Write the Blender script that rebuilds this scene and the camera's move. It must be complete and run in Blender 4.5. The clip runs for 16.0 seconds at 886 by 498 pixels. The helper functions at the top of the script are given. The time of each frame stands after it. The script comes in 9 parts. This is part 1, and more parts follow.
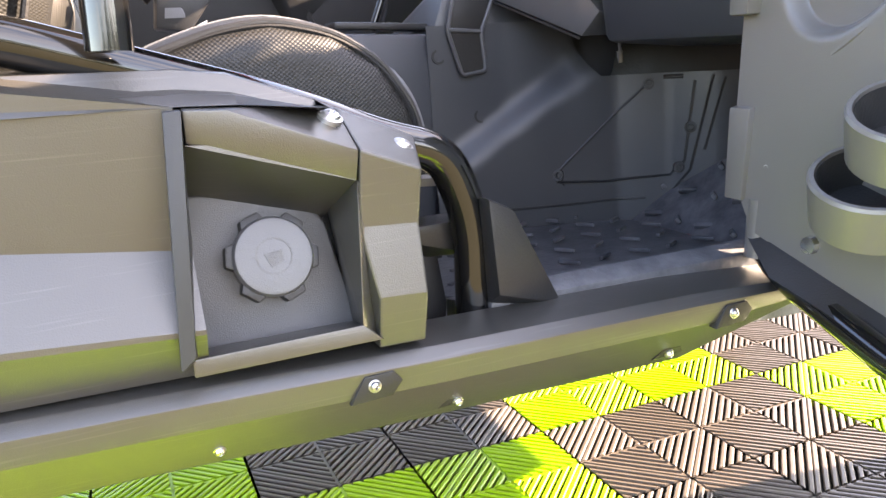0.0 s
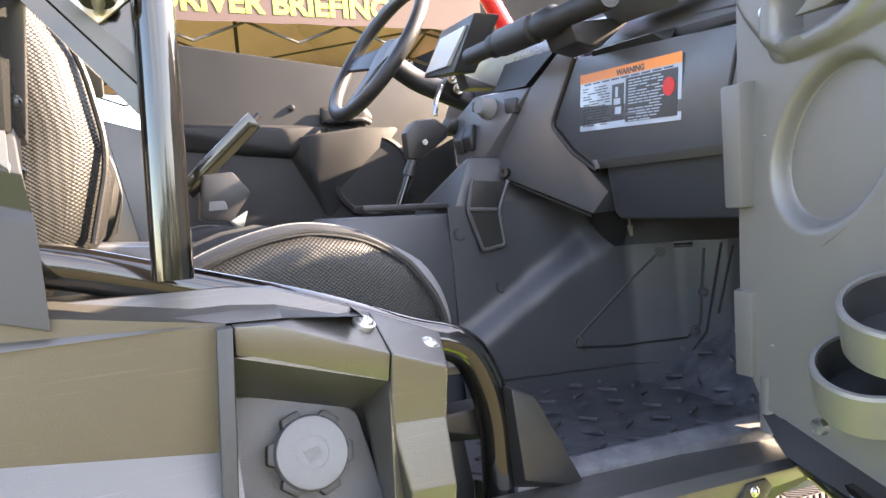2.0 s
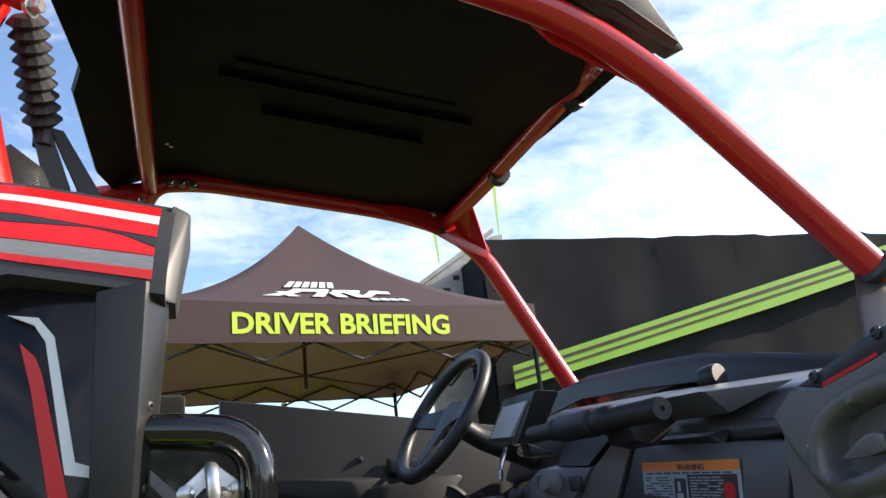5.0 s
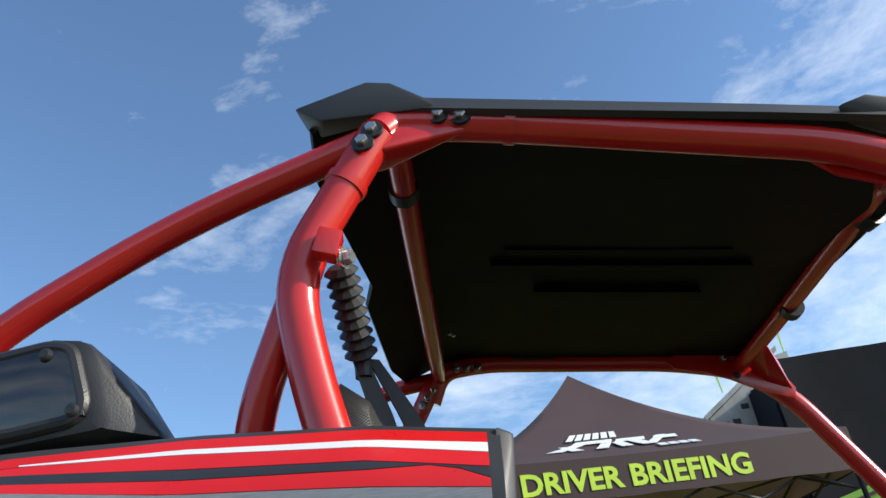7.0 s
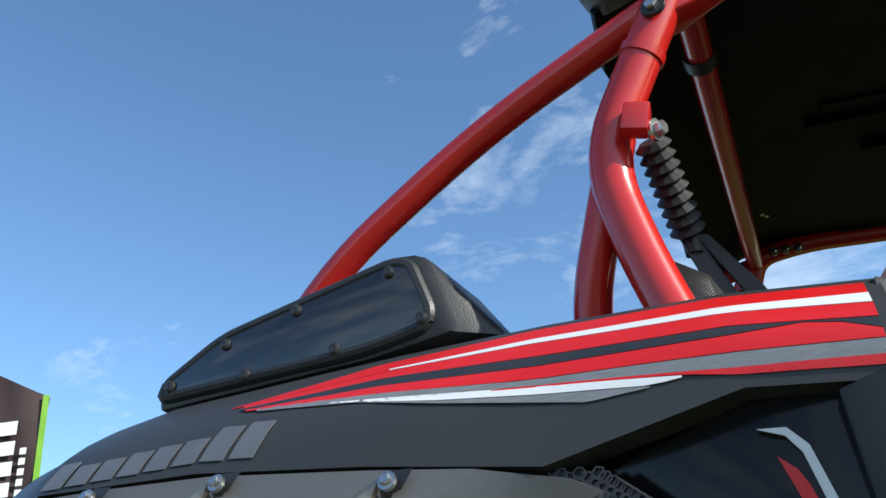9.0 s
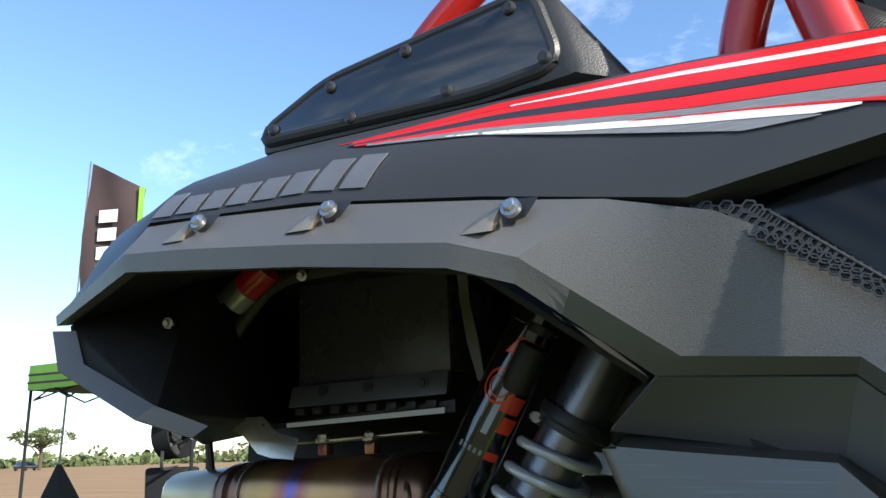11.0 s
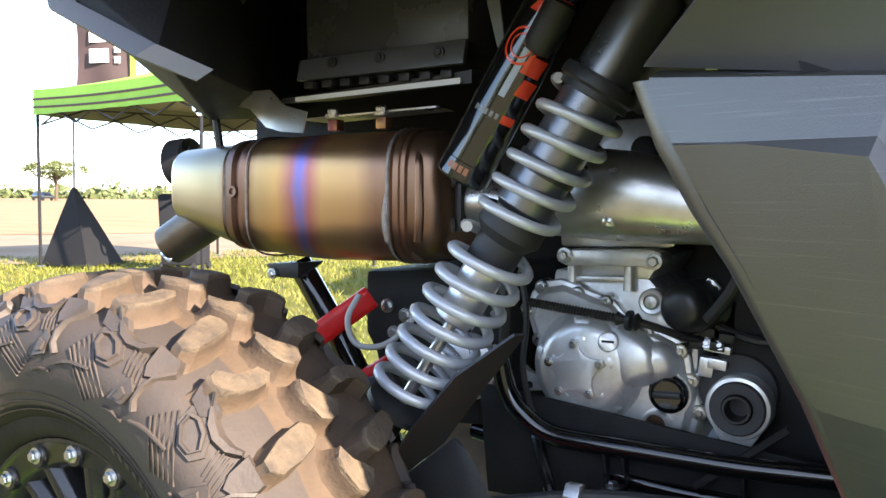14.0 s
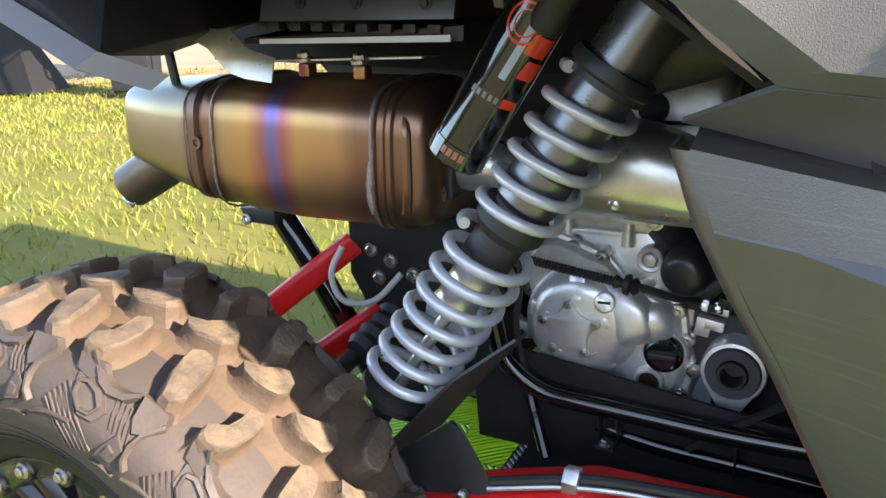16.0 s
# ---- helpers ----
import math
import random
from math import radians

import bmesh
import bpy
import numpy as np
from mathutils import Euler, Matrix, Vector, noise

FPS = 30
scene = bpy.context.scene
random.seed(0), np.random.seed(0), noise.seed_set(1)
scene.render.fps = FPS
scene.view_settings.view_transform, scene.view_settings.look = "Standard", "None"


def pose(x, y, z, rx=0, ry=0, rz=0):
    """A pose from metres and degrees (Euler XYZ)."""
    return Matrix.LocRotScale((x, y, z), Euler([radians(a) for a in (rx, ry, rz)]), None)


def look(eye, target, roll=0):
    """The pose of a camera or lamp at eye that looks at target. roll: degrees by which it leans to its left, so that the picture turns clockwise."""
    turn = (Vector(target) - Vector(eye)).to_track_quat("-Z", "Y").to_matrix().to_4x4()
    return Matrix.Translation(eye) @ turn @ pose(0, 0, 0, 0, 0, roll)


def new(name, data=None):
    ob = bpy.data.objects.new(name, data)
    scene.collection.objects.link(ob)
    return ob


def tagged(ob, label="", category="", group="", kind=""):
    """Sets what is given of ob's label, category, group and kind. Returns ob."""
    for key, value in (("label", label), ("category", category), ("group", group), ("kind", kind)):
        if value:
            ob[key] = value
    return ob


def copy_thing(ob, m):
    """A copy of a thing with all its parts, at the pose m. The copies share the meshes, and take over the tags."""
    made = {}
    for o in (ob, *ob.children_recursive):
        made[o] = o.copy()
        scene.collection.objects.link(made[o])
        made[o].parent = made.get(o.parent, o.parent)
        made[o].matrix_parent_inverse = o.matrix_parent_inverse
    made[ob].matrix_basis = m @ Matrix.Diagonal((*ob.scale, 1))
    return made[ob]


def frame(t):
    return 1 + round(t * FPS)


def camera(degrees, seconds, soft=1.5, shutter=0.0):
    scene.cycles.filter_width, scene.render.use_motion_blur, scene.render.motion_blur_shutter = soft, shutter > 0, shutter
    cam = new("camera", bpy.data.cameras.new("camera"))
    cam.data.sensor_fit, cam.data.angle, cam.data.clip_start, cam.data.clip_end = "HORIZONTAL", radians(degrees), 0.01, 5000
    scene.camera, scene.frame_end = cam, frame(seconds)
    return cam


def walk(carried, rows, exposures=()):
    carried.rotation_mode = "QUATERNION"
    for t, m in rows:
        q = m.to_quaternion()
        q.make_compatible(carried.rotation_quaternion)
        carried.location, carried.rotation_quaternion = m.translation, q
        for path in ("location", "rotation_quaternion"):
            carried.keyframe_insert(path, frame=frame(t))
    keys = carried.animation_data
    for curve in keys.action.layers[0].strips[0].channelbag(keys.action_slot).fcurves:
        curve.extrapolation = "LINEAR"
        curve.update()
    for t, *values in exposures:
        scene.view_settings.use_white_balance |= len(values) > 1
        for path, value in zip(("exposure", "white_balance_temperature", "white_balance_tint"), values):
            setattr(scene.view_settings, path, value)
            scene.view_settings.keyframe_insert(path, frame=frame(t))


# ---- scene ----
cam = camera(58.9, 16.0)
PATH = [
    (0, (1.197, -1.409, 0.816), (1.934, 0.385, 0.33), -3.5),
    (0.5, (1.194, -1.414, 0.831), (1.926, 0.404, 0.429), -4.0),
    (1, (1.191, -1.421, 0.845), (1.921, 0.414, 0.526), -4.4),
    (1.5, (1.188, -1.435, 0.857), (1.916, 0.414, 0.627), -4.7),
    (2, (1.18, -1.459, 0.875), (1.907, 0.4, 0.749), -5.1),
    (2.5, (1.17, -1.484, 0.897), (1.897, 0.379, 0.88), -5.3),
    (3, (1.164, -1.513, 0.917), (1.888, 0.348, 1.022), -5.6),
    (3.5, (1.161, -1.536, 0.935), (1.884, 0.315, 1.162), -5.8),
    (3.7, (1.157, -1.544, 0.942), (1.877, 0.3, 1.22), -5.9),
    (5.8, (1.143, -1.557, 1.079), (1.608, 0.215, 1.88), -6.8),
    (6, (1.136, -1.555, 1.081), (1.54, 0.209, 1.932), -7.2),
    (6.5, (1.114, -1.569, 1.095), (1.338, 0.183, 2.033), -7.9),
    (7, (1.1, -1.571, 1.108), (1.123, 0.16, 2.109), -8.7),
    (7.5, (1.092, -1.571, 1.109), (0.92, 0.128, 2.149), -9.4),
    (8, (1.089, -1.562, 1.108), (0.729, 0.114, 2.138), -9.3),
    (8.5, (1.068, -1.544, 1.099), (0.537, 0.111, 2.089), -8.4),
    (9, (1.029, -1.534, 1.086), (0.357, 0.111, 2.004), -7.1),
    (9.5, (0.994, -1.524, 1.069), (0.206, 0.117, 1.896), -5.4),
    (10, (0.969, -1.506, 1.056), (0.1, 0.144, 1.779), -3.9),
    (10.2, (0.961, -1.498, 1.049), (0.072, 0.159, 1.731), -3.3),
    (12.3, (0.913, -1.442, 0.995), (-0.081, 0.282, 1.193), -0.5),
    (12.5, (0.908, -1.438, 0.986), (-0.087, 0.291, 1.14), -0.3),
    (13, (0.901, -1.429, 0.961), (-0.099, 0.302, 1.013), 0.1),
    (13.5, (0.896, -1.426, 0.936), (-0.103, 0.307, 0.895), 0.4),
    (14, (0.893, -1.423, 0.915), (-0.1, 0.308, 0.789), 0.6),
    (14.5, (0.9, -1.426, 0.903), (-0.089, 0.299, 0.685), 0.7),
    (15, (0.887, -1.402, 0.915), (-0.077, 0.318, 0.58), 0.7),
    (15.5, (0.85, -1.351, 1.012), (-0.077, 0.357, 0.537), 0.5),
    (16, (0.798, -1.334, 1.149), (-0.07, 0.359, 0.531), -0.2),
]
walk(cam, [(r[0], look(*r[1:])) for r in PATH],
     exposures=[(0, 3.66, 8600, 24), (2.5, 3.47, 8300, 19), (3.7, 2.6, 7600, 17), (5.8, 0.62, 6700, 11), (7.5, 0.54, 6200, 6), (10.2, 0.48, 6000, 3), (12.3, 2.36, 6900, 18), (14, 2.44, 6900, 17), (16, 2.48, 7000, 17)])

# ---- world, sun ----
SUN_AZ, SUN_EL = radians(-9.0), radians(25.5)      # from +x towards -y, above the ground
to_sun = Vector((math.cos(SUN_AZ) * math.cos(SUN_EL), math.sin(SUN_AZ) * math.cos(SUN_EL), math.sin(SUN_EL)))
world = bpy.data.worlds.new("sky")
scene.world = world
world.use_nodes = True
wn, wl = world.node_tree.nodes, world.node_tree.links
wn.clear()
w_out = wn.new("ShaderNodeOutputWorld")
w_bg = wn.new("ShaderNodeBackground")
w_sky = wn.new("ShaderNodeTexSky")
w_sky.sky_type = "NISHITA"
w_sky.sun_disc = False
w_sky.sun_elevation = SUN_EL
w_sky.sun_rotation = math.pi / 2 - SUN_AZ
w_sky.air_density, w_sky.dust_density, w_sky.ozone_density = 1.0, 0.35, 3.5
w_bg.inputs["Strength"].default_value = 0.15
w_co = wn.new("ShaderNodeTexCoord")
w_map = wn.new("ShaderNodeMapping")
w_map.inputs["Scale"].default_value = (1.6, 2.2, 4.2)
w_map.inputs["Rotation"].default_value = (0.2, 0.35, 0.5)
w_no = wn.new("ShaderNodeTexNoise")
w_no.inputs["Scale"].default_value = 2.3
w_no.inputs["Detail"].default_value = 9.0
w_no.inputs["Roughness"].default_value = 0.62
w_no.inputs["Distortion"].default_value = 0.35
w_ramp = wn.new("ShaderNodeValToRGB")
w_ramp.color_ramp.elements[0].position, w_ramp.color_ramp.elements[1].position = 0.54, 0.88
w_ramp.color_ramp.elements[0].color, w_ramp.color_ramp.elements[1].color = (0, 0, 0, 1), (0.6, 0.6, 0.6, 1)
w_mix = wn.new("ShaderNodeMix")
w_mix.data_type = "RGBA"
w_mix.inputs["B"].default_value = (6.2, 6.3, 6.5, 1)
wl.new(w_co.outputs["Generated"], w_map.inputs["Vector"])
wl.new(w_map.outputs["Vector"], w_no.inputs["Vector"])
# cloudier towards the front and the near side of the car and lower down, with a fine mottle in the cirrus
w_fine = wn.new("ShaderNodeTexNoise")
w_fine.inputs["Scale"].default_value, w_fine.inputs["Detail"].default_value, w_fine.inputs["Roughness"].default_value = 15.0, 5.0, 0.6
w_fine.inputs["Distortion"].default_value = 0.5
w_fm = wn.new("ShaderNodeMath")
w_fm.operation = "MULTIPLY_ADD"
w_fm.inputs[1].default_value, w_fm.inputs[2].default_value = 0.22, -0.11
w_dot = wn.new("ShaderNodeVectorMath")
w_dot.operation = "DOT_PRODUCT"
w_dot.inputs[1].default_value = (0.75, -0.35, -0.5)
w_cov = wn.new("ShaderNodeMapRange")
w_cov.inputs["From Min"].default_value, w_cov.inputs["From Max"].default_value = -1.0, 0.05
w_cov.inputs["To Min"].default_value, w_cov.inputs["To Max"].default_value = -0.125, 0.185
w_a1, w_a2 = wn.new("ShaderNodeMath"), wn.new("ShaderNodeMath")
wl.new(w_map.outputs["Vector"], w_fine.inputs["Vector"])
wl.new(w_fine.outputs["Fac"], w_fm.inputs[0])
wl.new(w_co.outputs["Generated"], w_dot.inputs[0])
wl.new(w_dot.outputs["Value"], w_cov.inputs["Value"])
wl.new(w_no.outputs["Fac"], w_a1.inputs[0])
wl.new(w_fm.outputs["Value"], w_a1.inputs[1])
wl.new(w_a1.outputs["Value"], w_a2.inputs[0])
wl.new(w_cov.outputs["Result"], w_a2.inputs[1])
wl.new(w_a2.outputs["Value"], w_ramp.inputs["Fac"])
wl.new(w_ramp.outputs["Color"], w_mix.inputs["Factor"])
wl.new(w_sky.outputs["Color"], w_mix.inputs["A"])
wl.new(w_mix.outputs["Result"], w_bg.inputs["Color"])
wl.new(w_bg.outputs["Background"], w_out.inputs["Surface"])

sun = new("sun", bpy.data.lights.new("sun", "SUN"))
sun.data.energy, sun.data.angle, sun.data.color = 4.4, radians(0.6), (1.0, 0.91, 0.78)
sun.matrix_world = look(to_sun * 30, (0, 0, 0))


# ---- materials ----
def mat(name, base, rough=0.5, metal=0.0, second=None, scale=6.0, amount=0.5, bump=0.0, bump_scale=300.0,
        coat=0.0, coat_rough=0.1, spec=0.5, rough_var=0.12, streak=(1, 1, 1), scratch=0.0):
    """A surface with variation at two scales: broad stains towards the second colour, and fine grain in relief."""
    m = bpy.data.materials.new(name)
    m.use_nodes = True
    n, l = m.node_tree.nodes, m.node_tree.links
    b = n["Principled BSDF"]
    b.inputs["Metallic"].default_value = metal
    b.inputs["Specular IOR Level"].default_value = spec
    b.inputs["Coat Weight"].default_value = coat
    b.inputs["Coat Roughness"].default_value = coat_rough
    co = n.new("ShaderNodeTexCoord")
    mp = n.new("ShaderNodeMapping")
    mp.inputs["Scale"].default_value = streak
    l.new(co.outputs["Object"], mp.inputs["Vector"])
    no = n.new("ShaderNodeTexNoise")
    no.inputs["Scale"].default_value, no.inputs["Detail"].default_value = scale, 6.0
    no.inputs["Roughness"].default_value = 0.6
    l.new(mp.outputs["Vector"], no.inputs["Vector"])
    ramp = n.new("ShaderNodeValToRGB")
    ramp.color_ramp.elements[0].position, ramp.color_ramp.elements[1].position = 0.38, 0.68
    second = second or tuple(c * 1.35 for c in base)
    ramp.color_ramp.elements[0].color = (*base, 1)
    ramp.color_ramp.elements[1].color = (*(a + (c - a) * amount for a, c in zip(base, second)), 1)
    l.new(no.outputs["Fac"], ramp.inputs["Fac"])
    l.new(ramp.outputs["Color"], b.inputs["Base Color"])
    if scratch:
        sm = n.new("ShaderNodeMapping")
        sm.inputs["Scale"].default_value, sm.inputs["Rotation"].default_value = (9, 9, 420), (0, 0.12, 0)
        sn_ = n.new("ShaderNodeTexNoise")
        sn_.inputs["Scale"].default_value, sn_.inputs["Detail"].default_value = 1.0, 4.0
        sr = n.new("ShaderNodeMapRange")
        sr.inputs["From Min"].default_value, sr.inputs["From Max"].default_value, sr.inputs["To Max"].default_value = 0.60, 0.76, scratch
        mx = n.new("ShaderNodeMix")
        mx.data_type = "RGBA"
        mx.inputs["B"].default_value = (0.42, 0.40, 0.37, 1)
        l.new(co.outputs["Object"], sm.inputs["Vector"])
        l.new(sm.outputs["Vector"], sn_.inputs["Vector"])
        l.new(sn_.outputs["Fac"], sr.inputs["Value"])
        l.new(sr.outputs["Result"], mx.inputs["Factor"])
        l.new(ramp.outputs["Color"], mx.inputs["A"])
        l.new(mx.outputs["Result"], b.inputs["Base Color"])
    rr = n.new("ShaderNodeMapRange")
    rr.inputs["To Min"].default_value, rr.inputs["To Max"].default_value = max(0.02, rough - rough_var), rough + rough_var
    l.new(no.outputs["Fac"], rr.inputs["Value"])
    l.new(rr.outputs["Result"], b.inputs["Roughness"])
    if bump:
        fine = n.new("ShaderNodeTexNoise")
        fine.inputs["Scale"].default_value, fine.inputs["Detail"].default_value = bump_scale, 3.0
        l.new(co.outputs["Object"], fine.inputs["Vector"])
        bp = n.new("ShaderNodeBump")
        bp.inputs["Strength"].default_value, bp.inputs["Distance"].default_value = bump, 0.002
        l.new(fine.outputs["Fac"], bp.inputs["Height"])
        l.new(bp.outputs["Normal"], b.inputs["Normal"])
    return m


BODY = mat("satin metallic grey paint", (0.127, 0.122, 0.113), 0.36, 0.74, (0.150, 0.144, 0.133), 3.0, 0.5, 0.18, 900, 0.12, 0.35, scratch=0.12)
UPPER = mat("charcoal body plastic", (0.036, 0.037, 0.039), 0.42, 0.0, (0.046, 0.046, 0.047), 3.0, 0.5, 0.12, 1000, spec=0.4)
DOORSKIN = mat("dark grey moulded door plastic", (0.128, 0.124, 0.118), 0.36, 0.15, (0.165, 0.160, 0.152), 3.0, 0.5, 0.18, 900, spec=0.6)
FENDER = mat("grained grey fender plastic", (0.105, 0.105, 0.107), 0.40, 0.12, (0.125, 0.124, 0.123), 3.0, 0.5, 0.30, 1100, spec=0.6)
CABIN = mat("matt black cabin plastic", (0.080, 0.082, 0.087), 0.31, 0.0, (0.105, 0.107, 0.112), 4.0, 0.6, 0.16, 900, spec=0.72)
# darker copy of CABIN; the shade of the deep footwell is in its colour
WELL = mat("footwell plastic with shade in its colour", (0.046, 0.050, 0.057), 0.36, 0.0, (0.060, 0.064, 0.070), 4.0, 0.6, 0.12, 900, spec=0.55)
TRIM = mat("black trim plastic", (0.020, 0.020, 0.021), 0.42, 0.0, (0.032, 0.032, 0.032), 9.0, 0.6, 0.2, 400)
# DARK also stands in for the shade inside holes, pockets and recesses
DARK = mat("flat black of undersides and shaded openings", (0.018, 0.018, 0.018), 0.45, 0.0, (0.028, 0.026, 0.025), 7.0, 0.6, 0.3, 200, spec=0.45)
FLOORP = mat("scuffed floor plastic", (0.050, 0.053, 0.060), 0.42, 0.0, (0.22, 0.22, 0.23), 26.0, 0.45, 0.5, 120)
PIT = mat("flat black liner", (0.015, 0.015, 0.015), 0.6, 0.0, (0.026, 0.025, 0.023), 16.0, 0.6, 0.4, 160, spec=0.2)
AIRBOX = mat("satin black air box plastic", (0.055, 0.055, 0.058), 0.26, 0.0, (0.070, 0.070, 0.072), 4.0, 0.5, 0.08, 600, spec=0.75)
POST = mat("satin black post cover", (0.016, 0.016, 0.016), 0.30, 0.0, (0.024, 0.023, 0.022), 5.0, 0.6, 0.12, 700, spec=0.35)
# dust on black, plus the olive light of reflected grass in the colour
RAILM = mat("dusty black steel with grass reflection in its colour", (0.10, 0.095, 0.070), 0.34, 0.2, (0.07, 0.068, 0.055), 10.0, 0.6, 0.1, 200, spec=0.6)
TUBE = mat("gloss black tube", (0.005, 0.005, 0.005), 0.11, 0.0, (0.010, 0.010, 0.010), 8.0, 0.6, 0.06, 60, 0.6, 0.05, 0.45, 0.04)
RED = mat("red powder coat", (0.50, 0.014, 0.011), 0.25, 0.0, (0.56, 0.020, 0.015), 5.0, 0.5, 0.04, 350, 0.5, 0.15, 0.5, 0.06)
DECAL_RED = mat("red decal film", (0.62, 0.012, 0.014), 0.30, 0.0, (0.70, 0.02, 0.02), 9.0, 0.5, 0.08, 500)
DECAL_WHITE = mat("white decal film", (0.78, 0.79, 0.80), 0.30, 0.0, (0.70, 0.71, 0.72), 9.0, 0.5, 0.08, 500)
DECAL_GREY = mat("grey decal film", (0.20, 0.205, 0.21), 0.34, 0.2, (0.30, 0.30, 0.31), 40.0, 0.8, 0.1, 500, streak=(1, 1, 14))
DECAL_DARK = mat("charcoal decal film", (0.035, 0.037, 0.042), 0.32, 0.2, (0.05, 0.05, 0.055), 20.0, 0.5, 0.1, 500)
SILVER = mat("brushed silver emblem", (0.17, 0.175, 0.185), 0.40, 0.4, (0.22, 0.22, 0.23), 30.0, 0.5, 0.1, 300)
ALU = mat("cast aluminium", (0.86, 0.855, 0.84), 0.34, 0.66, (0.55, 0.53, 0.50), 22.0, 0.8, 0.10, 420)
PLATE = mat("smooth machined aluminium", (0.66, 0.66, 0.655), 0.38, 0.7, (0.52, 0.515, 0.50), 18.0, 0.6, 0.12, 500)
PUMP = mat("satin black paint", (0.016, 0.016, 0.017), 0.34, 0.0, (0.03, 0.029, 0.028), 14.0, 0.6, 0.12, 300)
STEEL = mat("bright steel", (0.72, 0.71, 0.69), 0.30, 0.85, (0.42, 0.39, 0.34), 14.0, 0.6, 0.08, 300)
BOLT = mat("zinc bolt", (0.55, 0.56, 0.56), 0.28, 0.95, (0.38, 0.37, 0.34), 30.0, 0.5, 0.05, 300)
SPRING = mat("silver spring paint", (0.50, 0.51, 0.53), 0.32, 0.35, (0.56, 0.56, 0.57), 10.0, 0.4, 0.08, 400)
GLOSSBLACK = mat("gloss black anodised", (0.008, 0.008, 0.009), 0.10, 0.0, (0.014, 0.014, 0.014), 10.0, 0.5, 0.03, 100, 1.0, 0.04)
RUBBERB = mat("black rubber", (0.014, 0.014, 0.014), 0.55, 0.0, (0.03, 0.028, 0.026), 12.0, 0.6, 0.3, 300)
TYRE = mat("dust-coated tyre rubber", (0.105, 0.070, 0.044), 0.75, 0.0, (0.056, 0.043, 0.033), 11.0, 0.9, 0.5, 160, spec=0.25)
LUGTOP = mat("worn dusty tread lug", (0.125, 0.092, 0.060), 0.75, 0.0, (0.058, 0.046, 0.036), 34.0, 0.9, 1.0, 150, spec=0.25)
WHEELBLACK = mat("satin black wheel paint", (0.014, 0.014, 0.016), 0.25, 0.0, (0.02, 0.019, 0.018), 9.0, 0.6, 0.08, 300, spec=0.45)
SIDEWALL = mat("dusty tyre sidewall", (0.058, 0.046, 0.038), 0.70, 0.0, (0.032, 0.028, 0.026), 5.0, 0.8, 0.3, 150, spec=0.35)
RIBS = mat("dusty sidewall rib", (0.068, 0.054, 0.044), 0.55, 0.0, (0.040, 0.034, 0.030), 14.0, 0.8, 0.3, 150, spec=0.35)
BEAD = mat("clean rubber bead", (0.011, 0.0105, 0.010), 0.55, 0.0, (0.030, 0.026, 0.022), 10.0, 0.7, 0.3, 200, spec=0.22)
FABRIC = mat("woven grey seat cloth", (0.030, 0.032, 0.034), 0.85, 0.0, (0.045, 0.047, 0.05), 40.0, 0.6, 0.6, 900, spec=0.2)
LGREY = mat("light grey seat insert", (0.19, 0.195, 0.20), 0.75, 0.0, (0.24, 0.24, 0.25), 20.0, 0.5, 0.4, 700, spec=0.25)
REDBELT = mat("red skid plate", (0.76, 0.014, 0.014), 0.36, 0.0, (0.5, 0.02, 0.016), 6.0, 0.7, 0.12, 200, 0.05, 0.2, spec=0.3)
# white film; the blue of a reflection is put into its colour
LABELW = mat("label film with blue reflection in its colour", (0.40, 0.46, 0.54), 0.20, 0.0, (0.30, 0.37, 0.46), 14.0, 0.6, coat=0.5, coat_rough=0.05)
LABELB = mat("black label print", (0.03, 0.03, 0.032), 0.3)
ORANGE = mat("orange label band", (0.80, 0.22, 0.03), 0.3)
# light grey is the sky's reflection, put into the glass colour
SCREEN = mat("display glass with sky reflection in its colour", (0.62, 0.66, 0.69), 0.3, 0.0, (0.55, 0.59, 0.62), 3.0, 0.5)
GREENT = mat("lime tile plastic", (0.30, 0.52, 0.015), 0.33, 0.0, (0.30, 0.50, 0.03), 4.0, 0.6, 0.1, 200)
DARKT = mat("dark grey tile plastic", (0.10, 0.085, 0.075), 0.33, 0.0, (0.11, 0.092, 0.08), 4.0, 0.6, 0.1, 200)
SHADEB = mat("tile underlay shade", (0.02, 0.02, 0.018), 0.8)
CANVAS = mat("dark brown tent canvas", (0.056, 0.036, 0.037), 0.72, 0.0, (0.070, 0.047, 0.047), 2.5, 0.6, 0.2, 60, spec=0.3)
ROOFM = mat("flat black roof plastic", (0.005, 0.005, 0.005), 0.6, 0.0, (0.008, 0.008, 0.008), 7.0, 0.6, 0.3, 200, spec=0.15)
INSERT = mat("gloss black side plastic", (0.008, 0.008, 0.009), 0.10, 0.0, (0.012, 0.012, 0.012), 10.0, 0.5, 0.03, 100, spec=0.30)
RUSTPIPE = mat("burnt tail pipe steel", (0.20, 0.155, 0.11), 0.40, 0.8, (0.12, 0.085, 0.06), 16.0, 0.8, 0.15, 200)
LINING = mat("pale tent lining", (0.34, 0.33, 0.26), 0.8, 0.0, (0.30, 0.29, 0.23), 3.0, 0.6, 0.2, 60)
CANVASG = mat("lime tent canvas", (0.20, 0.42, 0.04), 0.7, 0.0, (0.28, 0.52, 0.07), 3.0, 0.6, 0.2, 60)
# pale and pinkish: stands in for daylight coming through the canvas
TENTIN = mat("tent cloth with daylight in its colour", (0.52, 0.38, 0.50), 0.8, 0.0, (0.44, 0.32, 0.42), 2.0, 0.6, 0.2, 60)
SHOWN = mat("lettering showing through the cloth", (0.42, 0.41, 0.14), 0.8)
